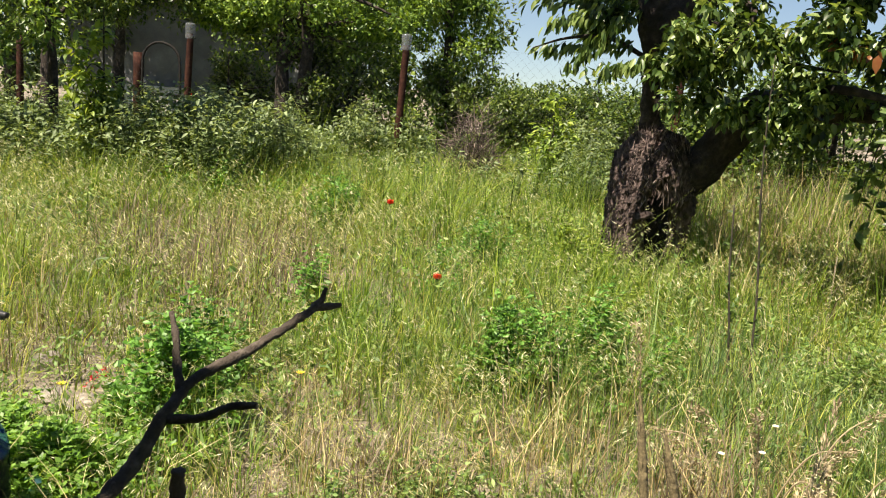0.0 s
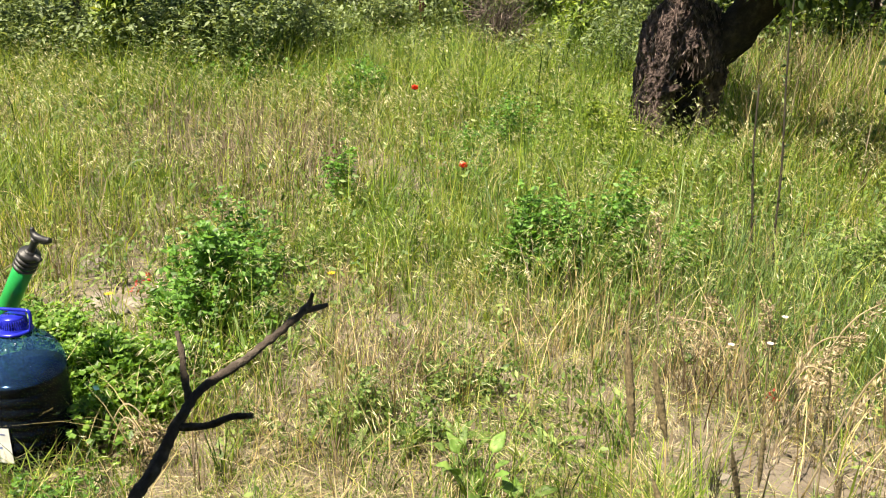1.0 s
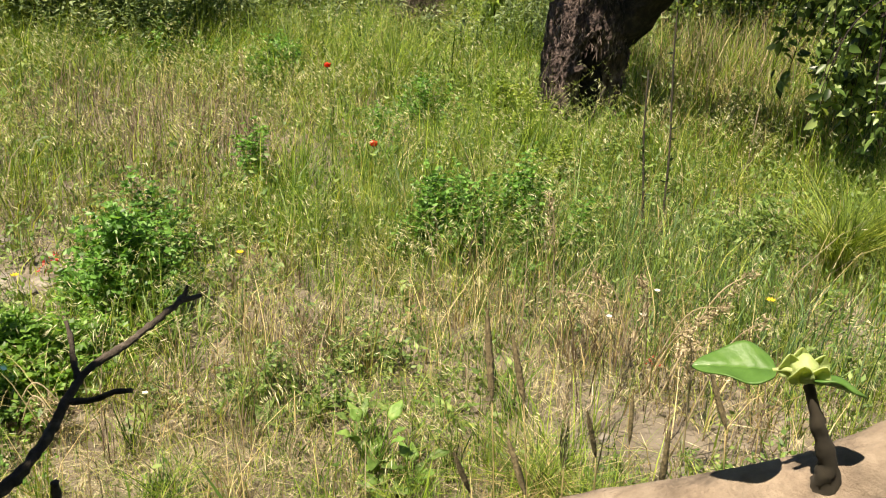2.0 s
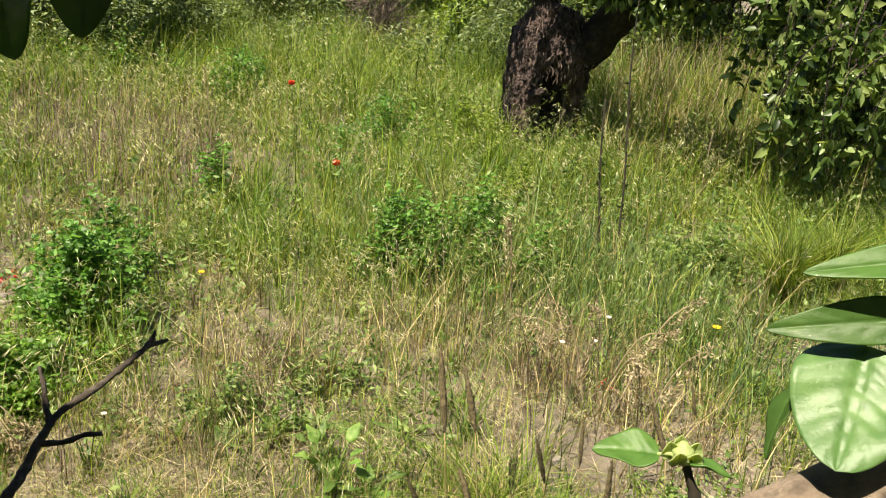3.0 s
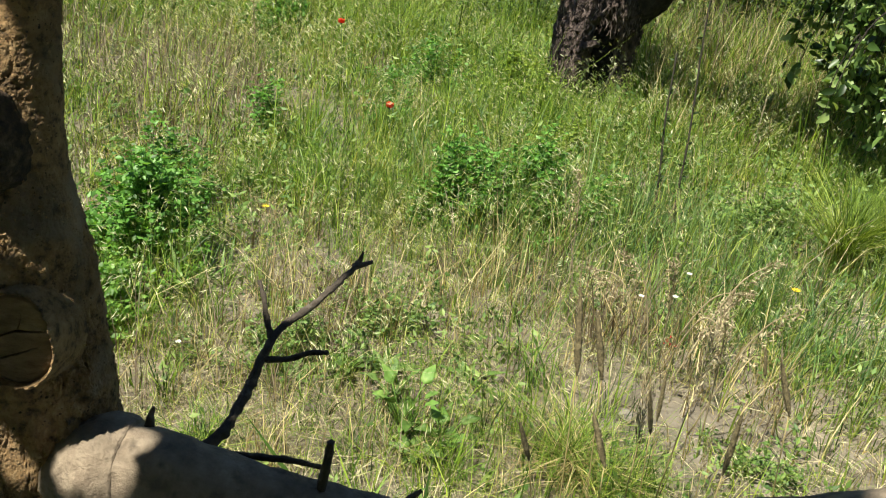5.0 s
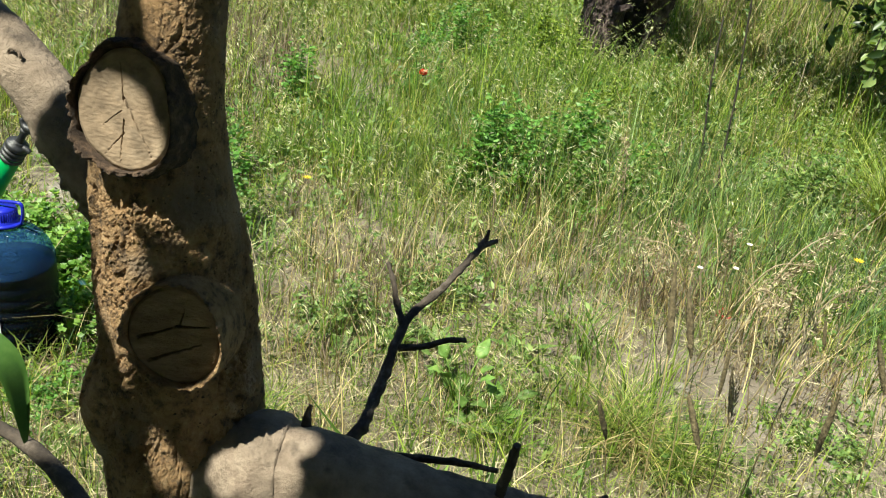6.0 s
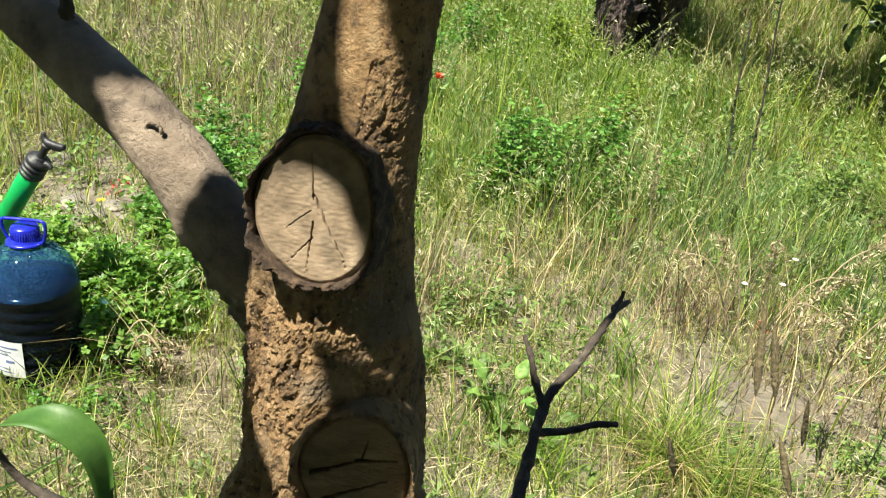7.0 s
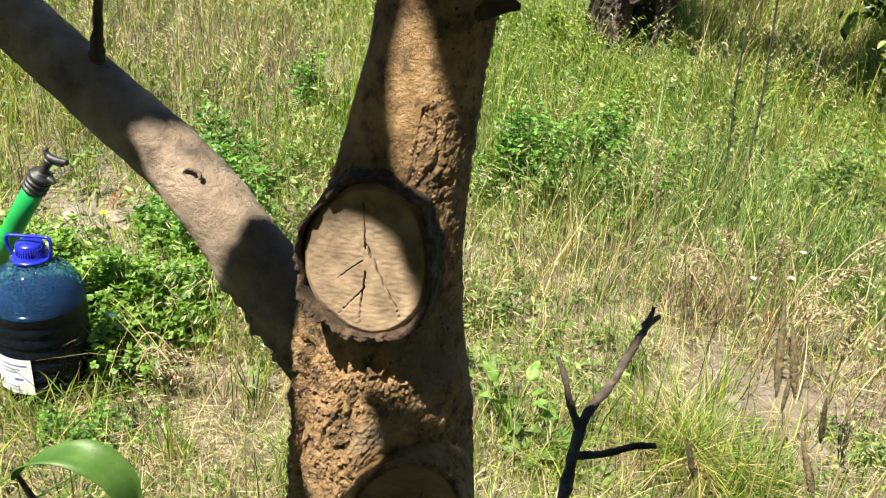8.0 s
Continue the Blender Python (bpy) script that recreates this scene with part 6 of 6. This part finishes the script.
        heads.append(diamonds(c, al, unit(n), 0.036 * rng.uniform(0.6, 1.2, n), 0.0032, 0.2))
    stuff("brome_heads", joined(*heads[:6]), SEED, "large pale hanging brome heads", "grass")
    stuff("green_brome_heads", joined(*heads[6:]), TUFT, "unripe yellow-green hanging brome heads", "grass")
    # cut straw lying on the soil
    n = 22000
    y = 0.85 + 2.2 * rng.uniform(0, 1, n) ** 1.7
    x = rng.uniform(-1, 1, n) * (0.7 + 0.65 * y) + 0.05
    x, y = keep(rng.uniform(0, 1, n) > 0.8 * bare(x, y), x, y)
    n = len(x)
    az = rng.uniform(0, 6.28, n)
    p = np.stack([x, y, ground_z(x, y) + rng.uniform(0.004, 0.03, n)], 1)
    al = np.stack([np.cos(az), np.sin(az), rng.normal(0, 0.09, n)], 1)
    stuff("straw_litter", diamonds(p, al, np.stack([-np.sin(az), np.cos(az), rng.normal(0, 0.5, n)], 1), rng.uniform(0.02, 0.13, n), rng.uniform(0.001, 0.0026, n), 0.1), LITTER, "cut dry straw lying on the soil", "straw")
    # leafy sprigs of small weeds among the grass
    def weedy(x, y):
        return (1 - 0.85 * bare(x, y)) * (1 - 0.75 * dryness(x, y)) * (0.08 + 0.92 * patch(x * 2.5, y * 2.5, 33) ** 1.5)
    gx, gy = meadow(9500, 1.1, 8.0)
    gx, gy = keep(rng.uniform(0, 1, len(gx)) < weedy(gx, gy), gx, gy)
    n = len(gx)
    gh = rng.uniform(0.05, 0.26, n) * np.clip((gy - 0.6) / 2, 0.25, 1)
    k = np.repeat(np.arange(n), rng.integers(8, 26, n))
    u = rng.uniform(0.1, 1.0, len(k))
    p = np.stack([gx[k], gy[k], ground_z(gx, gy)[k] + gh[k] * u], 1) + rng.normal(0, 0.016, (len(k), 3)) * np.array([1, 1, 0.4])
    al = unit(len(k)) + np.array([0, 0, 0.2])
    L = 0.020 * (0.7 + 0.2 * np.hypot(p[:, 0], p[:, 1])) * rng.uniform(0.5, 1.4, len(k))
    geo = diamonds(p, al, np.cross(al, np.array([0, 0, 1.0]) + 0.8 * unit(len(k))), L, L * 0.42, 0.15)
    stuff("meadow_weeds", geo, WEED, "small broad green weed leaves in the grass", "weeds")

build_meadow()

# ---- tall weeds before the fence ----
def build_tall_weeds():
    n = 4600
    x = rng.uniform(-6.5, 1.2, n)
    y = rng.uniform(5.6, 8.4, n) + np.where(x < -2.2, -0.2, 0.6)
    pick = rng.uniform(0, 1, n) < np.where(x < -2.0, 1.0, np.where((x > -1.4) & (x < -0.5), 0.12, 0.4)) * (0.12 + 0.88 * patch(x * 1.8, y * 1.8, 44) ** 1.5)
    x, y = keep(pick, x, y)
    n = len(x)
    h = (0.30 + 0.55 * patch(x * 1.8, y * 1.8, 44)) * np.where(x < -2.0, 0.82, 0.72) * rng.uniform(0.7, 1.2, n)
    z = ground_z(x, y)
    stuff("weed_stems", ribbons(x, y, z, h, np.full(n, 0.010), rng.uniform(0, 0.3, n), rng.uniform(0, 6.28, n)), GREYWEED, "tall green weed stems before the fence", "weeds")
    k = np.repeat(np.arange(n), 62)
    u = rng.uniform(0.15, 1.03, len(k))
    p = np.stack([x[k], y[k], z[k] + h[k] * u], 1) + rng.normal(0, 0.045, (len(k), 3)) * np.array([1, 1, 0.5])
    al = unit(len(k)) * np.array([1, 1, 0.5]) + np.array([0, 0, -0.1])
    L = 0.036 * rng.uniform(0.5, 1.4, len(k))
    stuff("tall_weeds", diamonds(p, al, np.cross(al, np.array([0, 0, 1.0]) + 0.5 * unit(len(k))), L, L * 0.38, 0.15), GREYWEED, "tall grey-green leafy weeds before the fence", "weeds")

    r2 = np.random.default_rng(77)
    k = np.repeat(np.arange(n), 13)
    u = 1.06 - 0.32 * r2.uniform(0, 1, len(k)) ** 1.5
    p = np.stack([x[k], y[k], z[k] + h[k] * u], 1) + r2.normal(0, 0.05, (len(k), 3)) * np.array([1, 1, 0.4])
    al = r2.normal(0, 1, (len(k), 3)) * np.array([1, 1, 0.45])
    L = 0.055 * r2.uniform(0.5, 1.3, len(k))
    stuff("weed_tops", leaves(p, al, np.cross(al, np.array([0, 0, 1.0]) + 0.5 * r2.normal(0, 0.6, (len(k), 3))), L, L * 0.42), PALETOP, "pale grey-green leafy tops of the tall weeds", "weeds")
    for n, m, lab in ((2600, TUFT, "tall yellow-green grass among the weeds"), (2600, GRASS, "tall green grass among the weeds")):
        x, y = r2.uniform(-4.6, -0.6, n), r2.uniform(5.0, 7.4, n)
        stuff("tall_green_grass", ribbons(x, y, ground_z(x, y), r2.uniform(0.22, 0.52, n), np.full(n, 0.006), r2.uniform(0.2, 1.0, n), r2.uniform(0, 6.28, n)), m, lab, "grass")

build_tall_weeds()

# ---- straw, dry stalks and short grass over the soil beside the fruit tree ----
def build_trodden_straw():
    r2 = np.random.default_rng(78)
    def spots(n):
        x, y = r2.normal(-0.72, 0.22, n), r2.normal(1.28, 0.20, n)
        z = ground_z(x, y)
        return x, y, z
    n = 3200
    x, y, z = spots(n)
    az = r2.normal(0.4, 1.1, n)
    al = np.stack([np.cos(az), np.sin(az), r2.normal(0, 0.16, n)], 1)
    stuff("straw_litter", diamonds(np.stack([x, y, z + r2.uniform(0.004, 0.03, n)], 1), al, np.stack([-np.sin(az), np.cos(az), r2.normal(0, 0.5, n)], 1), r2.uniform(0.02, 0.11, n), r2.uniform(0.0010, 0.0022, n), 0.1), LITTER, "trodden straw beside the fruit tree", "straw")
    for n, m, low, high, lab in ((1300, TUFT, 0.03, 0.10, "short sparse green grass on trodden soil"), (500, BROWN, 0.04, 0.11, "short brown dead stalks on trodden soil"), (500, STRAW, 0.04, 0.13, "short pale dry stalks on trodden soil")):
        x, y, z = spots(n)
        stuff("short_grass", ribbons(x, y, z, r2.uniform(low, high, n), np.full(n, 0.0016), r2.uniform(0.2, 1.3, n), r2.uniform(0, 6.28, n)), m, lab, "grass")

build_trodden_straw()

# ---- fence ----
def build_post(x, y, top, jar, lean=0.02, label="rusty steel fence post with an upturned plastic bottle on top", r=0.034):
    z = float(ground_z(x, y))
    t = thing("fence_post", (x, y, z), label, "fence post", "rusty fence posts")
    hx = x + lean
    part("post", tube([(x, y, z - 0.05), ((x + hx) / 2, y, (z + top) / 2), (hx, y, top)], [r, r, r * 0.95], 20, 6, 0.03, 20), RUST, t)
    if jar:
        part("bottle_cap_cover", lathe([(0.048, -0.07), (0.050, -0.04), (0.046, -0.03), (0.050, -0.015), (0.047, 0.0), (0.050, 0.02), (0.050, 0.06), (0.046, 0.075), (0.02, 0.082), (0.0, 0.082)], (hx, y, top + 0.02), 28), CLEARPET, t, "upturned clear plastic bottle end")

build_post(-1.66, 8.0, 1.36, True, 0.05)
build_post(-3.80, 8.0, 1.33, True, 0.05)
build_post(-5.65, 8.1, 1.20, False, 0.02, "dark rusty fence post in leaves")
build_post(0.9, 8.0, 1.36, False, 0.02, "rusty fence post behind the broken tree")
build_post(2.6, 6.2, 1.20, False, 0.02, "rusty fence post among leaves")

def build_chain_link():
    x0, x1, z0, z1, c = -7.0, 4.0, 0.12, 1.36, 0.085
    v, q = [], []
    r = 0.00042
    def wire(a, b):
        a, b = Vector(a), Vector(b)
        d = (b - a).normalized()
        s = d.cross(Vector((0, 1, 0))).normalized() * r
        o = Vector((0, r, 0))
        k = len(v)
        for p in (a, b):
            v.extend([tuple(p + s), tuple(p + o), tuple(p - s), tuple(p - o)])
        q.extend([(k + i, k + (i + 1) % 4, k + 4 + (i + 1) % 4, k + 4 + i) for i in range(4)])
    h = z1 - z0
    k = x0 - h
    while k < x1:
        for s in (1, -1):
            a, b = (k, 8.03, z0), (k + h, 8.03 + 0.004 * s, z1)
            if s < 0:
                a, b = (k + h, a[1], z0), (k, b[1], z1)
            wire(a, b)
        k += c
    for z in (z0, 0.75, z1):
        wire((x0, 8.03, z), (x1, 8.03, z))
    t = thing("chain_link_fence", (x0, 8.03, z0), "galvanised chain-link fence grown through with leaves", "fence")
    part("wire_mesh", (np.array(v), [np.array(q)]), WIRE, t, kind="stuff")

build_chain_link()

def build_gate():
    t = thing("metal_gate", (-4.25, 8.1, float(ground_z(-4.25, 8.1))), "dark iron gate frame with arched top", "gate")
    part("frame", tube([(-4.30, 8.1, 0.1), (-4.30, 8.1, 0.9), (-4.27, 8.1, 1.14), (-4.12, 8.1, 1.23), (-3.95, 8.1, 1.16), (-3.90, 8.1, 0.95), (-3.90, 8.1, 0.1)], [0.013] * 7, 12, 6), IRON, t)
    part("rail", tube([(-4.30, 8.1, 0.72), (-3.90, 8.1, 0.72)], [0.014, 0.014], 10, 2), IRON, t)
    part("scroll", tube([(-4.22, 8.1, 0.72), (-4.20, 8.1, 0.60), (-4.12, 8.1, 0.56), (-4.06, 8.1, 0.64), (-4.02, 8.1, 0.72)], [0.008] * 5, 8, 5), IRON, t)
    part("post", tube([(-4.36, 8.12, 0.0), (-4.36, 8.12, 1.12)], [0.045, 0.045], 14, 6, 0.05, 20), RUST, t)

build_gate()

# ---- shed behind the fence ----
def build_shed():
    t = thing("garden_shed", (-5.4, 12.6, 0.15), "grey plastered garden shed behind trees", "shed")
    part("wall", block((-7.6, 12.0, 0.1), (-3.65, 12.2, 1.95)), WALLMAT, t, smooth=False)
    part("wall", block((-3.85, 12.205, 0.1), (-3.65, 14.5, 1.95)), WALLMAT, t, smooth=False)
    part("wall", block((-7.6, 12.205, 0.1), (-7.4, 14.5, 1.95)), WALLMAT, t, smooth=False)
    part("wall", block((-7.4, 14.3, 0.1), (-3.85, 14.5, 1.95)), WALLMAT, t, smooth=False)
    part("roof", block((-7.9, 11.7, 1.954), (-3.4, 14.8, 2.04)), ROOFMAT, t, smooth=False)
    part("window", block((-5.25, 11.96, 0.72), (-4.75, 11.996, 1.15)), IRON, t, "dark boarded window", smooth=False)
    part("plinth", block((-7.0, 11.80, 0.05), (-5.6, 11.996, 0.72)), PALEWALL, t, "low pale plastered wall", smooth=False)

build_shed()

# ---- trees and hedge behind the fence ----
def build_tree(name, at, height, crown, extent, clumps, n, leaf, material, trunk_r, label, lean=0.0, droop=0.25, clump_r=0.30, trunks=1, shape=diamonds):
    base = (at[0], at[1], float(ground_z(*at)))
    t = thing(name, base, label, "tree" if name == "tree" else "bush", "trees behind the fence")
    c = clump_centres(crown, extent, clumps)
    r = random.Random(int(abs(at[0] * 100)))
    for k in range(trunks):
        ox = (k - (trunks - 1) / 2) * 0.28
        fork = (at[0] + ox + lean * 0.5, at[1], base[2] + height * 0.45)
        part("trunk", tube([(at[0] + ox * 0.4, at[1], base[2] - 0.05), (at[0] + ox * 0.8, at[1] + 0.03, base[2] + height * 0.22), fork, (at[0] + ox + lean, at[1], base[2] + height * 0.9)], [trunk_r * 1.2, trunk_r, trunk_r * 0.75, trunk_r * 0.25], 14, 6, 0.15, 12), DARKBARK, t)
        for i in range(6):
            q = c[r.randrange(len(c))]
            st = Vector((at[0] + ox + lean * 0.4, at[1], base[2] + height * r.uniform(0.28, 0.6)))
            part("limb", tube([tuple(st), tuple((st + Vector(q)) / 2 + Vector((0, 0, 0.12))), tuple(q)], [trunk_r * 0.5, trunk_r * 0.32, trunk_r * 0.1], 8, 5, 0.12, 20), DARKBARK, t)
    part("crown", foliage(c, np.full(len(c), clump_r) * rng.uniform(0.6, 1.25, len(c)), n, leaf, droop, 0.35, 0.35, shape=shape), material, t, "uneven leafy crown", kind="stuff")

build_tree("tree", (-2.95, 8.7), 3.2, (-2.9, 8.9, 1.68), (1.25, 0.65, 0.48), 70, 17000, 0.058, OLIVE, 0.075, "dark-trunked orchard tree leaning over the fence", 0.05, trunks=2)
build_tree("tree", (-5.2, 9.2), 3.3, (-5.0, 8.8, 1.88), (1.5, 0.7, 0.36), 70, 15000, 0.058, HEDGE, 0.07, "leafy orchard tree behind the fence", 0.1)
build_tree("tree", (-4.3, 6.6), 3.4, (-4.70, 6.4, 1.35), (0.60, 0.5, 0.55), 36, 3000, 0.062, OLIVE, 0.035, "young dark leafy tree before the fence", -0.05, clump_r=0.22, shape=leaves)
build_tree("tree", (-4.6, 5.3), 3.4, (-3.55, 5.55, 2.5), (0.75, 0.55, 0.35), 34, 2700, 0.085, HEDGE, 0.05, "unseen leafy tree added to shade the tall weeds", 0.2, clump_r=0.26)
build_tree("tree", (-7.4, 9.2), 3.6, (-7.0, 8.8, 1.5), (1.4, 0.9, 0.9), 60, 11250, 0.064, HEDGE, 0.07, "leafy tree behind the fence")
build_tree("tree", (-1.55, 10.2), 3.4, (-1.97, 10.2, 1.55), (1.08, 0.7, 1.10), 130, 27000, 0.054, OLIVE, 0.06, "dense bushy yellow-green tree behind the fence", 0.0, clump_r=0.22, shape=leaves)
build_tree("tree", (-3.1, 9.8), 3.2, (-3.3, 9.6, 1.70), (1.1, 0.4, 0.34), 50, 9000, 0.066, OLIVE, 0.05, "sunlit yellow-green tree before the shed", 0.0, clump_r=0.2, shape=leaves)
build_tree("tree", (-7.3, 11.0), 4.0, (-5.0, 11.35, 2.55), (2.2, 0.35, 0.5), 70, 12000, 0.09, HEDGE, 0.07, "tall leafy tree added to shade the shed", clump_r=0.3)
build_tree("tree", (-3.6, 13.5), 5.0, (-3.9, 13.5, 2.6), (3.0, 1.0, 1.2), 90, 15000, 0.104, HEDGE, 0.12, "tall leafy tree behind the shed", clump_r=0.5)
build_tree("tree", (-8.5, 12.0), 5.0, (-8.5, 12.0, 2.2), (2.2, 1.2, 1.6), 60, 10000, 0.104, HEDGE, 0.12, "tall leafy tree beyond the shed", clump_r=0.5)
build_tree("bush", (-0.35, 9.6), 1.0, (-0.35, 9.6, 0.70), (0.85, 0.5, 0.36), 60, 14000, 0.042, HEDGE, 0.025, "dense green bush behind the fence", clump_r=0.18)
build_tree("bush", (0.9, 9.0), 1.3, (0.9, 9.0, 0.72), (0.9, 0.5, 0.42), 46, 10000, 0.056, HEDGE, 0.03, "dense dark green bush behind the fence", clump_r=0.22)
build_tree("bush", (2.0, 7.0), 1.6, (2.0, 7.0, 0.85), (0.9, 0.5, 0.65), 60, 11250, 0.056, HEDGE, 0.03, "dark green bush beyond the broken tree", clump_r=0.22)
build_tree("bush", (3.3, 6.2), 1.8, (3.2, 6.2, 1.0), (1.0, 0.7, 0.9), 60, 11250, 0.056, HEDGE, 0.03, "tall dark green bush", clump_r=0.24)
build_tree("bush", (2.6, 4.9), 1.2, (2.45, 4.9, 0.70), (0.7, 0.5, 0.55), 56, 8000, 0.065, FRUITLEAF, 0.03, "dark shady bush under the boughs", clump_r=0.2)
build_tree("bush", (-0.16, 7.2), 1.0, (-0.16, 7.2, 0.60), (0.16, 0.14, 0.40), 18, 620, 0.060, LIME, 0.010, "lime green sapling before the fence", clump_r=0.12, shape=leaves)
build_tree("bush", (-3.42, 5.9), 1.5, (-3.5, 5.85, 0.80), (0.22, 0.18, 0.52), 26, 1100, 0.070, LIME, 0.013, "bright green climbing sapling in tall weeds", clump_r=0.10, shape=leaves)
build_tree("bush", (-2.35, 8.9), 1.2, (-2.2, 8.9, 0.75), (0.9, 0.4, 0.5), 46, 8750, 0.056, HEDGE, 0.025, "dark green bush behind the fence", clump_r=0.2)
build_tree("bush", (-3.9, 9.3), 1.2, (-3.35, 9.5, 0.62), (0.95, 0.3, 0.30), 40, 7500, 0.056, HEDGE, 0.025, "dark green bush before the shed", clump_r=0.2)
build_tree("bush", (-4.0, 9.9), 1.2, (-4.0, 9.9, 0.92), (0.34, 0.25, 0.40), 26, 3600, 0.056, HEDGE, 0.025, "shrub added for the dark recess before the shed", clump_r=0.18)
build_tree("bush", (-1.0, 9.9), 0.9, (-0.9, 9.9, 0.68), (0.7, 0.4, 0.40), 50, 11250, 0.052, HEDGE, 0.02, "low green bush behind the fence", clump_r=0.18)
build_tree("bush", (1.5, 7.9), 1.1, (1.45, 7.9, 0.62), (0.6, 0.4, 0.42), 40, 7500, 0.056, HEDGE, 0.025, "dark green bush by the fence", clump_r=0.2)
build_tree("bush", (0.3, 11.5), 1.1, (0.6, 11.5, 0.75), (2.8, 0.4, 0.40), 90, 17500, 0.072, HEDGE, 0.03, "long green hedge beyond the fence", clump_r=0.28)

def build_brush_pile():
    base = (-0.90, 7.75, float(ground_z(-0.90, 7.75)))
    t = thing("brush_pile", base, "pile of dead brown brushwood by the fence", "brush pile")
    n = 1500
    d = unit(n)
    d[:, 2] = np.abs(d[:, 2])
    p = np.array(base) + d * np.array([0.27, 0.20, 0.78]) * rng.uniform(0.3, 1, (n, 1))
    part("brushwood", diamonds(p, unit(n) + d * 0.6, unit(n), rng.uniform(0.10, 0.3, n), 0.007, 0.4), DARKBRUSH, t, kind="stuff")

build_brush_pile()

# ---- tall dry grass beside the broken tree ----
n = 1900
x = rng.uniform(0.72, 2.6, n)
y = rng.uniform(4.15, 6.2, n)
half = 2600
gx, gy = rng.uniform(0.7, 2.6, half), rng.uniform(4.0, 6.2, half)
stuff("tall_green_grass", ribbons(gx, gy, ground_z(gx, gy), rng.uniform(0.2, 0.45, half), np.full(half, 0.006), rng.uniform(0.1, 0.9, half), rng.uniform(0, 6.28, half)), GRASS, "tall green grass beside the broken tree", "grass")
stuff("tall_dry_grass", ribbons(x, y, ground_z(x, y), rng.uniform(0.16, 0.48, n), np.full(n, 0.005), rng.uniform(0.1, 0.9, n), rng.uniform(0, 6.28, n)), STRAW, "tall dry grass beside the broken tree", "grass")

for n, m, lab in ((800, STRAW, "tall dry grass before the dark bushes"), (1000, BROWN, "tall brown grass before the dark bushes"), (2000, GRASS, "tall green grass before the dark bushes")):
    x, y = rng.uniform(0.75, 3.2, n), rng.uniform(5.3, 6.9, n)
    stuff("tall_reed_grass", ribbons(x, y, ground_z(x, y), rng.uniform(0.30, 0.75, n), np.full(n, 0.0055), rng.uniform(0.1, 0.8, n), rng.uniform(0, 6.28, n)), m, lab, "grass")

# ---- unseen trees added behind and beside the camera to cut sky light ----
for x, y, h in ((-3.4, -1.6, 3.4), (-1.5, -2.9, 3.6), (0.8, -2.8, 3.4), (3.0, -1.8, 3.6), (-4.6, 1.2, 3.2), (4.4, 0.8, 3.4)):
    build_tree("tree", (x, y), h, (x, y, h * 0.55), (1.15, 0.8, h * 0.38), 60, 2800, 0.18, HEDGE, 0.07, "unseen leafy tree added to cut sky light", clump_r=0.38)

# ---- unseen grass added under these trees to cut bounce light ----
n = 26000
x, y = rng.uniform(-5.5, 5.5, n), rng.uniform(-6.5, 0.8, n)
ok = (np.hypot(x, y) > 0.35)
x, y = keep(ok, x, y)
n = len(x)
stuff("orchard_grass", ribbons(x, y, ground_z(x, y), rng.uniform(0.10, 0.30, n), rng.uniform(0.018, 0.04, n), rng.uniform(0.2, 1.4, n), rng.uniform(0, 6.28, n), (0, 0.55, 1.0)), GRASS, "unseen green grass added to cut bounce light", "grass")

# ---- rough grass on either side of the meadow ----
n = 110000
x, y = rng.uniform(-9, 9, n), rng.uniform(0.3, 14.0, n)
ok = (np.abs(np.arctan2(x, y) + 0.06) > 0.76) | (np.hypot(x, y) < 0.98) | (np.hypot(x, y) > 9.3)
x, y = keep(ok & (np.hypot(x, y) > 0.5), x, y)
n = len(x)
stuff("rough_grass", ribbons(x, y, ground_z(x, y), rng.uniform(0.10, 0.32, n), rng.uniform(0.014, 0.03, n), rng.uniform(0.2, 1.4, n), rng.uniform(0, 6.28, n), (0, 0.55, 1.0)), GRASS, "rough green grass beside the meadow", "grass")

# ---- distance ----
def build_far_woods():
    n = 90
    a = rng.uniform(-3.14, 3.14, n)
    rad = rng.uniform(26, 60, n)
    keepers = ~((np.abs(a) < 0.16) & (rad < 45))
    a, rad = a[keepers], rad[keepers]
    c = np.stack([rad * np.sin(a), rad * np.cos(a), rng.uniform(0.3, 2.2, len(a))], 1)
    stuff("far_woods", foliage(c, rng.uniform(1.5, 3.2, len(a)), 14000, 0.6, 0.2, 0.35, 0.5), HEDGE, "far green tree line", "woods")

build_far_woods()

# ---- grass at the bottle's foot ----
build_tuft((-1.06, 1.365), 46, 0.14, 0.0034, TUFT, "long arching green grass before the bottle", 1.2, 0.040)
build_tuft((-0.97, 1.435), 40, 0.14, 0.0034, GRASS, "long arching green grass beside the bottle", 1.2, 0.035)
build_tuft((-1.15, 1.345), 30, 0.11, 0.0030, TUFT, "short green grass before the bottle", 1.1, 0.035)

# ---- small unseen leaves added to shade the lower cut and the trunk's side ----
def build_cut_shade():
    r2 = np.random.default_rng(9)
    c = []
    for a, b, w, n in (((-0.293, 0.328, 0.872), (-0.286, 0.328, 0.912), 0.012, 420), ((-0.276, 0.340, 0.80), (-0.280, 0.345, 0.97), 0.012, 420)):
        u = r2.uniform(0, 1, (n, 1))
        c.append(np.array(a) * (1 - u) + np.array(b) * u + r2.normal(0, w, (n, 3)) + np.array(SUN) * r2.uniform(0.42, 0.75, (n, 1)))
    part("crown", shade_leaves(np.concatenate(c), 0.030, 0.35), FRUITLEAF, fruit_tree, "unseen leaves added for dappled shade", kind="stuff")

build_cut_shade()
